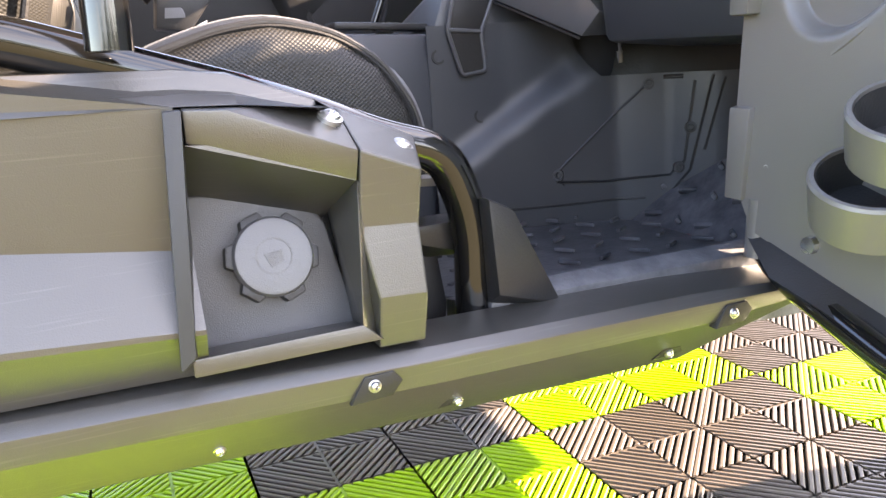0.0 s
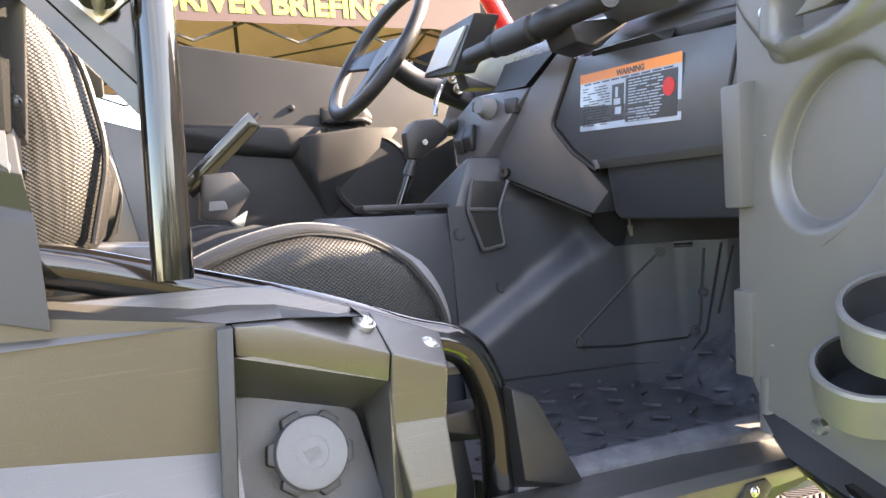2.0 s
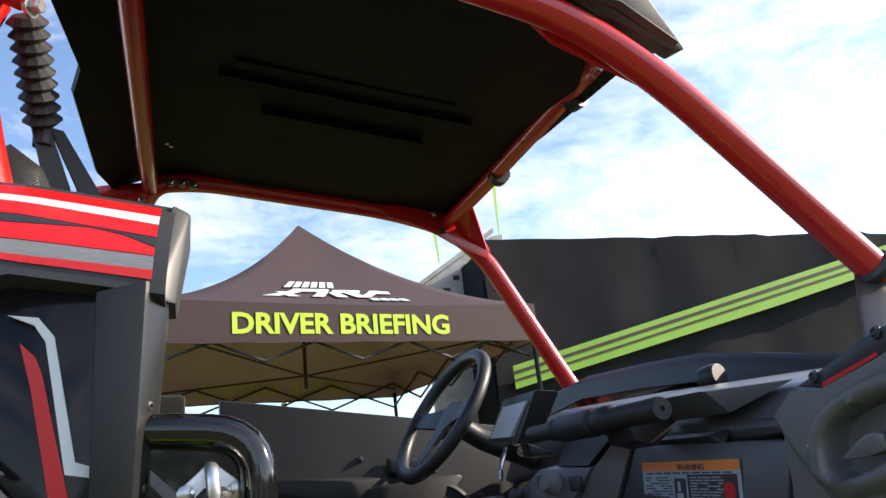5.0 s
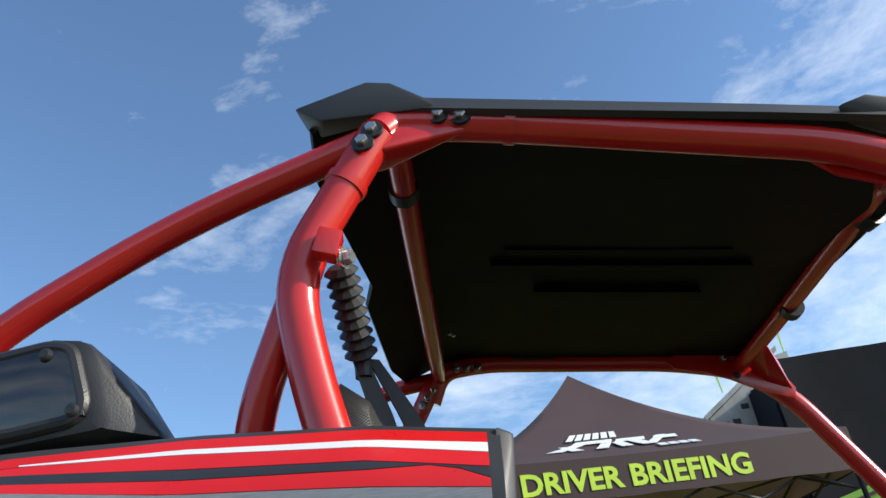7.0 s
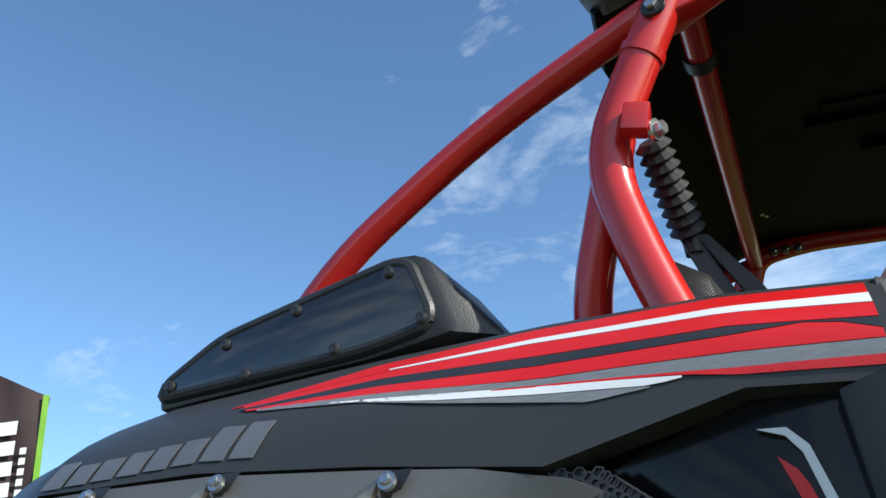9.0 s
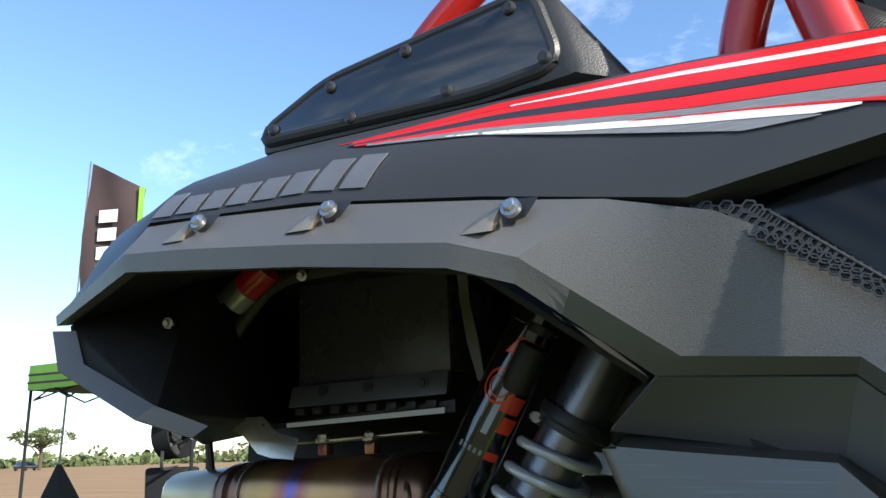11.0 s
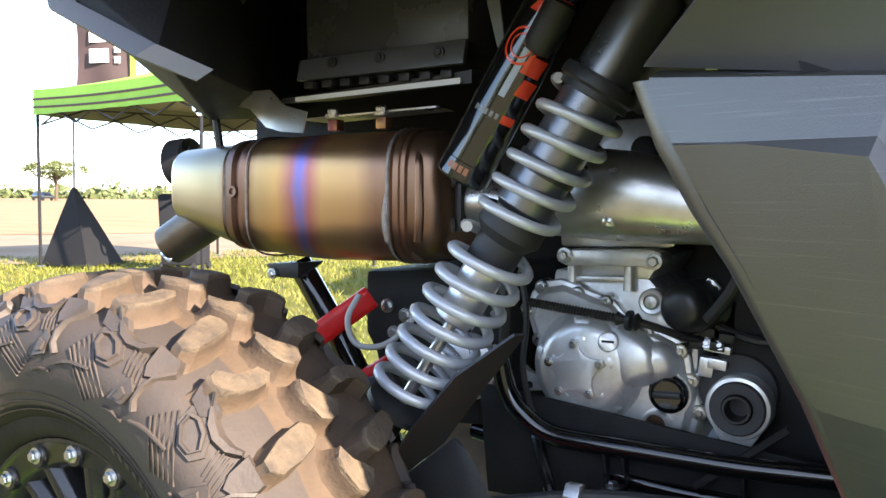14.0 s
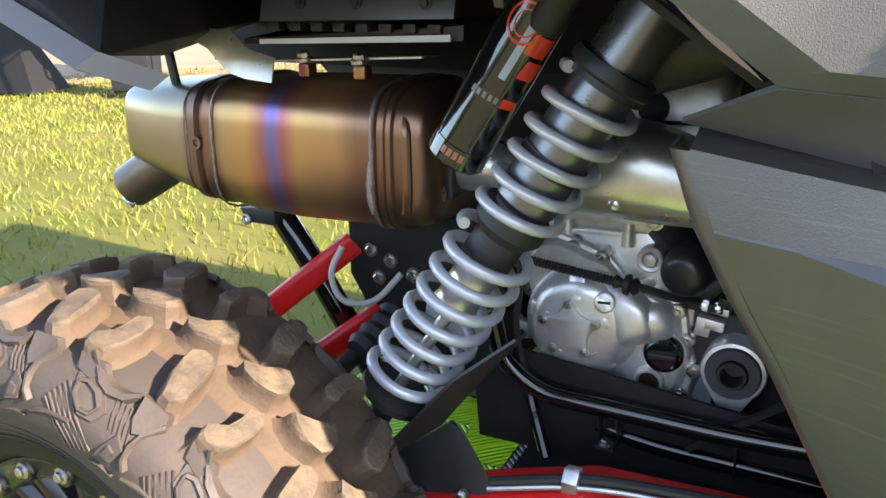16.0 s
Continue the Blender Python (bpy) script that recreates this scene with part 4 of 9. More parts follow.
def stripe(name, material, upper, lower, x0, x1, steps=22, proud=0.0015):
    """A film on the panel between two curves z(x)."""
    rows = []
    for k in range(steps + 1):
        x = lerp(x0, x1, k / steps)
        a, b = interp(upper, x), interp(lower, x)
        rows.append([side(x, lerp(a, b, q / 4), proud) for q in range(5)])
    return part(name, shell(rows, 0.0008), material, VEH, sharp=60)


stripe("stripe", DECAL_RED, [(0.40, 1.392), (0.60, 1.408), (0.80, 1.400), (1.0, 1.380), (1.152, 1.352)], [(0.40, 1.391), (0.62, 1.392), (0.80, 1.385), (1.0, 1.362), (1.152, 1.334)], 0.40, 1.128)
stripe("stripe", DECAL_WHITE, [(0.62, 1.394), (0.80, 1.385), (1.0, 1.362), (1.152, 1.336)], [(0.62, 1.392), (0.80, 1.378), (1.0, 1.352), (1.152, 1.322)], 0.62, 1.128, proud=0.002)
stripe("stripe", DECAL_RED, [(0.42, 1.391), (0.62, 1.391), (0.80, 1.377), (1.0, 1.351), (1.152, 1.321)], [(0.42, 1.386), (0.62, 1.379), (0.80, 1.357), (1.0, 1.333), (1.152, 1.304)], 0.42, 1.128)
stripe("stripe", DECAL_DARK, [(0.42, 1.386), (0.62, 1.379), (0.80, 1.356), (1.0, 1.332), (1.152, 1.303)], [(0.42, 1.382), (0.62, 1.366), (0.80, 1.343), (1.0, 1.322), (1.08, 1.318), (1.152, 1.285)], 0.42, 1.128)
stripe("stripe", DECAL_RED, [(0.43, 1.382), (0.62, 1.366), (0.80, 1.342), (1.0, 1.321), (1.08, 1.317), (1.152, 1.284)], [(0.43, 1.379), (0.62, 1.355), (0.80, 1.326), (1.0, 1.303), (1.152, 1.283)], 0.43, 1.128)
stripe("stripe", DECAL_GREY, [(0.45, 1.378), (0.62, 1.355), (0.80, 1.325), (1.0, 1.302), (1.152, 1.282)], [(0.45, 1.374), (0.62, 1.345), (0.80, 1.318), (1.0, 1.287), (1.152, 1.268)], 0.45, 1.128)
stripe("stripe", DECAL_RED, [(0.76, 1.323), (0.80, 1.318), (1.0, 1.287), (1.152, 1.268)], [(0.76, 1.322), (0.95, 1.292), (1.0, 1.280), (1.152, 1.258)], 0.76, 1.128)
stripe("stripe", DECAL_WHITE, [(0.56, 1.358), (0.70, 1.334), (0.82, 1.313), (0.95, 1.291)], [(0.56, 1.357), (0.70, 1.326), (0.82, 1.304), (0.92, 1.288), (0.95, 1.289)], 0.56, 0.95)
stripe("stripe", DECAL_GREY, [(0.58, 1.354), (0.70, 1.325), (0.82, 1.303), (0.92, 1.287)], [(0.58, 1.353), (0.70, 1.322), (0.86, 1.285), (0.92, 1.286)], 0.58, 0.92)


# the maker's mark, drawn as slanted plain blocks of its size
for k in range(8):
    x0, w = 0.150 + 0.042 * k, 0.034
    hi = (0.034, 0.026, 0.027, 0.029, 0.030, 0.031, 0.042, 0.044)[k]
    rows = []
    for i in range(5):
        x = x0 + w * i / 4
        zb = interp(P_BOT, x) + 0.006 + 0.0014 * k
        rows.append([side(x + 0.35 * hi * q / 3, zb + hi * q / 3, 0.002) for q in range(4)])
    part("emblem_block", shell(rows, 0.0008), SILVER, VEH, sharp=60)

# glossy insert below the panel
part("side_insert", hull([(0.84, -0.767, 1.222), (1.0, -0.777, 1.266), (1.086, -0.779, 1.255), (1.072, -0.781, 0.972), (1.062, -0.779, 1.005), (0.955, -0.767, 1.185),
                          (0.86, -0.74, 1.22), (1.09, -0.75, 1.25), (1.07, -0.75, 0.96)]), INSERT, VEH, "gloss black side insert", bevel=0.003)
part("insert_line", prism([(0.998, 1.234), (1.023, 1.231), (1.037, 1.213), (1.058, 1.100), (1.079, 1.092), (1.078, 1.084), (1.050, 1.090), (1.030, 1.208), (1.020, 1.224)], "y", -0.7825, -0.779), DECAL_WHITE, VEH)
part("insert_line", prism([(1.009, 1.208), (1.022, 1.195), (1.028, 1.180), (1.054, 1.068), (1.078, 1.060), (1.074, 1.000), (1.052, 1.002), (1.040, 1.060), (1.020, 1.165)], "y", -0.7825, -0.779), DECAL_RED, VEH)

# rear fender: four lines round the arch
FA = [(-0.055, -0.775, 1.236), (0.145, -0.822, 1.316), (0.25, -0.822, 1.310), (0.42, -0.822, 1.295), (0.62, -0.822, 1.264), (0.74, -0.822, 1.243), (0.83, -0.815, 1.218), (0.93, -0.785, 1.165), (1.10, -0.795, 0.968)]
FB = [(-0.056, -0.800, 1.226), (0.150, -0.858, 1.272), (0.253, -0.862, 1.262), (0.42, -0.862, 1.242), (0.60, -0.862, 1.216), (0.665, -0.850, 1.195), (0.785, -0.790, 1.103), (0.92, -0.785, 1.092), (1.10, -0.802, 0.925)]
FC = [(-0.052, -0.800, 1.212), (0.152, -0.855, 1.250), (0.253, -0.858, 1.238), (0.42, -0.858, 1.219), (0.597, -0.858, 1.193), (0.66, -0.845, 1.172), (0.756, -0.766, 1.090), (0.915, -0.765, 1.080), (1.10, -0.780, 0.903)]
part("rear_fender", shell(dense([[a, tuple(lerp(p, q, 0.5) for p, q in zip(a, b)), b, c, (c[0], c[1] + 0.018, c[2] + 0.003)] for a, b, c in zip(FA, FB, FC)], 3), 0.005), FENDER, VEH, "grey grained plastic rear wheel-arch flare", sharp=14)
part("fender_return", shell(dense([[(0.756, -0.762, 1.088), (0.675, -0.655, 1.046)], [(0.915, -0.762, 1.078), (0.895, -0.712, 1.016)], [(1.10, -0.776, 0.902), (1.09, -0.766, 0.862)]], 6), 0.005), FENDER, VEH, sharp=14)
part("tail_lip", shell([[(-0.056, -0.803, 1.205), (-0.03, -0.785, 1.205)], [(-0.036, -0.803, 1.150), (-0.008, -0.785, 1.158)], [(0.11, -0.793, 1.080), (0.125, -0.775, 1.096)], [(0.155, -0.74, 1.055), (0.168, -0.725, 1.070)]], 0.006), FENDER, VEH, "grey plastic lip of the tail corner")
for x, z in [(0.262, 1.297), (0.452, 1.279), (0.660, 1.243)]:
    y = -0.846
    part("fin", hull([(x - 0.004, y + 0.002, z + 0.010), (x - 0.062, y + 0.002, z - 0.016), (x - 0.050, y - 0.008, z - 0.020), (x - 0.020, y - 0.008, z - 0.021), (x - 0.006, y + 0.008, z + 0.010), (x - 0.058, y + 0.006, z - 0.016), (x - 0.018, y + 0.002, z - 0.018), (x - 0.010, y - 0.004, z)]), FINM, VEH, "small bare metal fin", bevel=0.0006)
    part("fin_pocket", hull([(x + 0.022, y + 0.013, z + 0.010), (x - 0.008, y + 0.004, z - 0.014), (x + 0.012, y + 0.004, z - 0.010), (x - 0.006, y + 0.014, z + 0.013), (x, y + 0.016, z)]), TRIM, VEH)
    part("fender_bolt", hexbolt((x, y - 0.002, z), (0, -1, 0.35), 0.0065, 0.006), BOLT, VEH)

part("insert_backing", box((0.93, -0.728, 1.236), (0.20, 0.008, 0.06)), TRIM, VEH)

# perforated strip above the fender
bmg = fresh()
strip = [Vector(p) for p in ((0.812, -0.806, 1.227), (0.958, -0.806, 1.122), (0.872, -0.803, 1.212), (0.975, -0.803, 1.12))]
vn_ = (strip[1] - strip[0]).cross(strip[2] - strip[0]).normalized()
for i in range(-1, 26):
    for j in range(3):
        u = (i + 0.5 * (j % 2)) / 20
        cell = lerp(0.0070, 0.0042, u)
        c = strip[0].lerp(strip[1], u).lerp(strip[2].lerp(strip[3], u), (j + 0.5) / 3)
        bmg = join(bmg, lathe([(-0.0012, cell), (0.0012, cell), (0.0012, cell * 0.72), (-0.0012, cell * 0.72), (-0.0012, cell)], c, vn_, 6))
bmg = join(bmg, tube([strip[2], strip[3] + (strip[3] - strip[2]) * 0.3], 0.0018, 0, 6))
part("mesh_strip", bmg, TRIM, VEH, "black honeycomb vent strip")

# lower rear panel with creases
LT = [(0.690, -0.688, 1.030), (0.775, -0.710, 1.022), (0.890, -0.737, 1.012), (1.00, -0.762, 0.90), (1.05, -0.780, 0.82), (1.243, -0.786, 0.788)]
LE = [(0.716, -0.700, 0.968), (0.780, -0.7185, 0.9665), (0.880, -0.745, 0.966), (1.00, -0.770, 0.80), (1.05, -0.772, 0.70), (1.243, -0.775, 0.676)]
LM = [(0.717, -0.7015, 0.966), (0.780, -0.7195, 0.9645), (0.875, -0.756, 0.950), (1.00, -0.796, 0.715), (1.05, -0.812, 0.634), (1.243, -0.812, 0.621)]
LF = [(0.842, -0.692, 0.739), (0.870, -0.708, 0.738), (0.905, -0.728, 0.737), (1.00, -0.797, 0.690), (1.05, -0.812, 0.628), (1.243, -0.812, 0.617)]
LB = [(0.880, -0.662, 0.640), (0.896, -0.675, 0.635), (0.915, -0.690, 0.630), (1.00, -0.785, 0.585), (1.05, -0.790, 0.580), (1.243, -0.790, 0.578)]
part("lower_side_panel", shell(dense([[(a[0], a[1] + 0.04, a[2] + 0.012), a, b, c, f, d, (d[0], d[1] + 0.03, d[2] - 0.012)] for a, b, c, f, d in zip(LT, LE, LM, LF, LB)], 4), 0.006), BODY, VEH, "satin grey lower side panel with sharp creases", sharp=9)
edge = [(0.691, -0.687, 1.028, 0.020, 0.012), (0.718, -0.699, 0.965, 0.021, 0.016), (0.750, -0.700, 0.905, 0.019, 0.018), (0.782, -0.699, 0.855, 0.017, 0.018), (0.843, -0.691, 0.739, 0.015, 0.018), (0.881, -0.661, 0.640, 0.014, 0.018)]
part("panel_edge", shell(dense([[(x, y, z), (x - 0.45 * w, y + 0.15 * d, z), (x - 0.85 * w, y + 0.55 * d, z), (x - w, y + d, z), (x - w - 0.004, y + 0.07, z)] for x, y, z, w, d in edge], 2), 0.005), BODY, VEH, "rounded rear edge of the lower side panel", sharp=40)
part("lip_slot", box((0.786, -0.690, 1.0245), (0.036, 0.012, 0.004), (0, 5, -16)), DARK, VEH)
part("door_post_panel", hull([(1.072, -0.799, 1.25), (1.116, -0.800, 1.26), (1.101, -0.798, 0.953), (1.070, -0.797, 0.955), (1.137, -0.765, 1.27), (1.110, -0.765, 0.953), (1.072, -0.72, 1.25), (1.137, -0.72, 1.27), (1.107, -0.72, 0.95), (1.07, -0.72, 0.95)]), POST, VEH, "satin black door post cover with screws", bevel=0.003)
part("post_foot", loft([[(0.95, y, z + 0.05), (1.104 + 0.002 * k, y, z), (1.106, y + 0.03, z), (0.95, y + 0.06, z + 0.05)] for k, (y, z) in enumerate(((-0.786, 0.960), (-0.792, 0.947), (-0.800, 0.921), (-0.782, 0.893), (-0.786, 0.884), (-0.789, 0.80)))]), UPPER, VEH, sharp=8, bevel=0.0015)
for z in (1.145, 1.072, 0.977, 0.924):
    part("post_screw", screw((1.1145 + (z - 1.1) * 0.06, -0.781, z), (0.75, -0.65, 0), 0.005), TRIM, VEH)

# filler bezel: four bars round a recess
def frame_piece(name, pts, material=BODY, bevel=0.004):
    return part(name, hull(pts), material, VEH, bevel=bevel)


# the post's dark plastic stands in for shade on its turned face
frame_piece("bezel_post", [(1.234, -0.803, 0.786), (1.247, -0.804, 0.786), (1.232, -0.824, 0.604), (1.220, -0.824, 0.594), (1.240, -0.69, 0.786), (1.250, -0.69, 0.786), (1.232, -0.735, 0.572), (1.242, -0.735, 0.572)], UPPER, 0.0012)
frame_piece("bezel_top", [(1.248, -0.800, 0.786), (1.279, -0.801, 0.784), (1.379, -0.802, 0.744), (1.248, -0.72, 0.790), (1.351, -0.74, 0.783), (1.380, -0.74, 0.774), (1.380, -0.70, 0.780), (1.248, -0.70, 0.790),
                          (1.349, -0.794, 0.753), (1.248, -0.796, 0.761), (1.248, -0.70, 0.757), (1.345, -0.70, 0.750), (1.377, -0.796, 0.718), (1.375, -0.71, 0.715)], bevel=0.0025)
col = [[(1.378, -0.70, 0.780), (1.380, -0.74, 0.774), (1.380, -0.802, 0.744), (1.377, -0.794, 0.679), (1.386, -0.806, 0.619), (1.384, -0.798, 0.572), (1.384, -0.70, 0.570)],
       [(1.445, -0.69, 0.750), (1.450, -0.74, 0.744), (1.433, -0.799, 0.723), (1.430, -0.792, 0.676), (1.429, -0.806, 0.617), (1.427, -0.797, 0.571), (1.430, -0.69, 0.570)]]
part("bezel_side", loft(col), BODY, VEH, sharp=8, bevel=0.002)
frame_piece("bezel_inner", [(1.377, -0.795, 0.718), (1.376, -0.797, 0.675), (1.372, -0.800, 0.62), (1.370, -0.801, 0.595), (1.366, -0.715, 0.715), (1.371, -0.725, 0.68), (1.378, -0.735, 0.58), (1.386, -0.79, 0.72), (1.388, -0.79, 0.58), (1.388, -0.72, 0.72), (1.39, -0.72, 0.58)], bevel=0.002)
frame_piece("bezel_foot", [(1.230, -0.802, 0.595), (1.230, -0.803, 0.580), (1.370, -0.802, 0.597), (1.388, -0.803, 0.581), (1.24, -0.737, 0.581), (1.382, -0.737, 0.581), (1.24, -0.72, 0.572), (1.39, -0.72, 0.570)], bevel=0.002)
part("recess_floor", hull([(1.240, -0.718, 0.710), (1.332, -0.718, 0.702), (1.363, -0.723, 0.677), (1.381, -0.745, 0.580), (1.238, -0.745, 0.580), (1.24, -0.70, 0.715), (1.335, -0.70, 0.71), (1.39, -0.70, 0.585), (1.24, -0.70, 0.583)]), FENDER, VEH, "grey filler plate with cut corner", bevel=0.003)
part("recess_back", hull([(1.24, -0.675, 0.762), (1.40, -0.675, 0.755), (1.40, -0.675, 0.60), (1.24, -0.675, 0.60), (1.24, -0.66, 0.76), (1.40, -0.66, 0.75)]), FENDER, VEH)
part("recess_roof", hull([(1.247, -0.797, 0.760), (1.348, -0.794, 0.752), (1.376, -0.796, 0.719), (1.240, -0.712, 0.712), (1.333, -0.712, 0.703), (1.365, -0.718, 0.677), (1.247, -0.70, 0.772), (1.375, -0.70, 0.76), (1.385, -0.76, 0.73)]), BODY, VEH, "downward sloping roof of the filler recess")
for p in [(1.367, -0.767, 0.7695), (1.429, -0.763, 0.7395)]:
    part("panel_screw", screw(p, (0.25, -0.42, 0.86), 0.0088), STEEL, VEH)
led = [(-0.786, 0.788), (-0.776, 0.797), (-0.756, 0.800), (-0.750, 0.815), (-0.72, 0.819), (-0.70, 0.78)]
part("panel_ledge", loft([[(x, y, z + dz * k) for (y, z), k in zip(led, (0.3, 0.6, 0.8, 1, 1, 0))] for x, dz in ((0.98, 0.004), (1.12, 0.003), (1.25, 0.0), (1.29, -0.006), (1.36, -0.032))]), BODY, VEH, sharp=12, bevel=0.0015)

cap_c = Vector((1.309, -0.742, 0.652))
capd = Vector((0.03, -0.95, 0.30)).normalized()
cap = part("fuel_cap", lathe([(-0.012, 0.032), (0.004, 0.034), (0.016, 0.0345), (0.019, 0.0325), (0.0195, 0.030), (0.0185, 0.0)], cap_c, capd, 40), CABIN, VEH, "black ribbed fuel filler cap")
u = capd.orthogonal().normalized()
v = capd.cross(u)
for k in range(6):
    a = 2 * math.pi * (k + 0.1) / 6
    d = u * math.cos(a) + v * math.sin(a)
    t = capd.cross(d)
    part("grip", hull([cap_c + d * r + t * w + capd * h for r, w in ((0.030, 0.012), (0.030, -0.012), (0.0398, 0.0085), (0.0398, -0.0085)) for h in (-0.002, 0.014)]), TRIM, cap, bevel=0.002)
part("emblem", lathe([(0.0186, 0.016), (0.0192, 0.016), (0.0192, 0.0145), (0.0186, 0.0145)], cap_c, capd, 28), FENDER, cap)
part("emblem", hull([cap_c + u * a + v * b + capd * h for a, b in ((0.009, 0.004), (-0.009, 0.002), (0.004, -0.008), (-0.002, 0.009)) for h in (0.0186, 0.0194)]), FENDER, cap)

# rocker
RS = [(-0.74, 0.578), (-0.798, 0.574), (-0.811, 0.565), (-0.808, 0.542), (-0.778, 0.497), (-0.70, 0.488), (-0.70, 0.56)]


def ring_at(x, dz):
    return [(x, y, z + dz) for y, z in RS]


part("rocker_panel", loft([ring_at(0.98, 0.003), ring_at(1.09, 0.0), ring_at(1.44, -0.010), ring_at(1.72, -0.013)] + [[(1.90, y, lerp(z, 0.538, 0.6)) for y, z in RS]]), BODY, VEH, "satin grey rocker panel below the door opening", sharp=12, bevel=0.0015)
for x, z in [(1.372, 0.545), (1.762, 0.537)]:
    part("rocker_recess", prism([(x - 0.022, z - 0.014), (x + 0.016, z - 0.012), (x + 0.026, z), (x + 0.018, z + 0.010), (x - 0.008, z + 0.009)], "y", -0.8122, -0.80), DARK, VEH, bevel=0.001)
    part("rocker_screw", screw((x, -0.8125, z), (0, -1, 0.1), 0.0046), BOLT, VEH)
for x, z in [(1.242, 0.507), (1.458, 0.500), (1.70, 0.496)]:
    part("rocker_recess", hull([(x - 0.020, -0.7845, z - 0.004), (x - 0.010, -0.792, z + 0.008), (x + 0.012, -0.792, z + 0.008), (x + 0.020, -0.785, z - 0.002), (x - 0.015, -0.775, z - 0.004), (x + 0.015, -0.775, z + 0.004)]), DARK, VEH, bevel=0.001)
    part("rocker_screw", screw((x, -0.7875, z + 0.001), (0, -1, -0.7), 0.0045), BOLT, VEH)
part("door_sill", loft([[(x, -0.74, 0.572), (x, -0.715, 0.582), (x, -0.69, 0.572), (x, -0.67, 0.555), (x, -0.62, 0.545), (x, -0.62, 0.50), (x, -0.74, 0.50)] for x in (1.52, 1.7, 1.93)]), FLOORP, VEH, "scuffed black door sill", bevel=0.004)

# black hip hoop and side tube
part("hip_hoop", tube([(1.206, -0.795, 0.83), (1.213, -0.79, 1.02), (1.215, -0.79, 1.113), (1.12, -0.775, 1.123), (1.03, -0.745, 1.128)], 0.0165, 0.055, 18), TUBE, VEH, "gloss black tubular hip guard")
part("side_tube", tube([(0.99, -0.735, 0.870), (1.105, -0.735, 0.853), (1.338, -0.722, 0.779), (1.432, -0.715, 0.739), (1.488, -0.715, 0.724), (1.515, -0.715, 0.655), (1.512, -0.715, 0.52)], 0.0195, 0.055, 18), TUBE, VEH, "gloss black tube sweeping down to the sill")
part("tube_foot", hull([(1.515, -0.755, 0.68), (1.545, -0.75, 0.665), (1.57, -0.75, 0.575), (1.60, -0.745, 0.558), (1.52, -0.76, 0.585), (1.515, -0.73, 0.68), (1.56, -0.71, 0.56), (1.52, -0.72, 0.56)]), TRIM, VEH, bevel=0.004)
part("latch_plate", prism([(1.10, 1.115), (1.205, 1.105), (1.205, 0.965), (1.195, 0.965), (1.115, 1.06)], "y", -0.775, -0.768), TUBE, VEH, "black latch plate")
part("latch_brace", hull([(1.120, -0.782, 1.088), (1.120, -0.782, 1.075), (1.204, -0.782, 1.004), (1.208, -0.782, 0.976), (1.122, -0.775, 1.084), (1.122, -0.775, 1.078), (1.203, -0.775, 0.998), (1.206, -0.775, 0.982)]), FENDER, VEH)
part("striker_plate", hull([(1.137, -0.780, 1.062), (1.172, -0.780, 1.092), (1.207, -0.780, 1.064), (1.172, -0.780, 1.036), (1.137, -0.775, 1.062), (1.172, -0.775, 1.092), (1.207, -0.775, 1.064), (1.172, -0.775, 1.036)]), ALU, VEH, "zinc door striker plate", bevel=0.004)
part("striker", tube([(1.172, -0.78, 1.085), (1.172, -0.815, 1.082), (1.174, -0.815, 1.05), (1.174, -0.78, 1.048)], 0.0062, 0.012, 12), STEEL, VEH)
part("striker_bumper", lathe([(0, 0.012), (0.006, 0.016), (0.014, 0.016), (0.02, 0.010)], (1.174, -0.805, 1.046), (0, 0.2, 1), 18), RUBBERB, VEH)
for x in (1.15, 1.194):
    part("rivet", lathe([(0, 0.008), (0.002, 0.008), (0.004, 0.005), (0.0045, 0)], (x, -0.780, 1.064), (0, -1, 0), 16), STEEL, VEH)

# side pod on the bed
podr = [(0.195, 1.450), (0.200, 1.487), (0.31, 1.545), (0.60, 1.580), (0.645, 1.572), (0.675, 1.448), (0.55, 1.440)]
podc = [(0.205, 1.468), (0.215, 1.487), (0.315, 1.532), (0.60, 1.566), (0.628, 1.558), (0.655, 1.466), (0.55, 1.456)]
part("intake_pod", hull([(x, -0.675, z) for x, z in podr] + [(x + 0.01, -0.50, z - 0.01) for x, z in podr] + [(0.735, -0.63, 1.44), (0.735, -0.55, 1.44)]), TRIM, VEH, "black plastic intake pod on the bed rail", bevel=0.012)
part("pod_cover", prism(podc, "y", -0.682, -0.673), GLOSSBLACK, VEH, "smoked plastic pod cover held by studs", bevel=0.003)
rim = [(x, -0.674, z) for x, z in podc]
part("pod_rim", tube(rim + rim[:2], 0.010, 0.03, 10), TRIM, VEH, "rounded black rim of the pod")
for x, z in [(0.225, 1.480), (0.325, 1.520), (0.448, 1.539), (0.598, 1.553), (0.640, 1.474), (0.508, 1.466), (0.36, 1.466)]:
    part("pod_stud", lathe([(0, 0.009), (0.003, 0.0085), (0.005, 0.005), (0.0045, 0)], (x, -0.682, z), (0, -1, 0), 16), TRIM, VEH)

# ---- wheels ----
def tread_r(y):
    return 0.397 - 0.022 * (abs(y - 0.0175) / 0.1475) ** 3


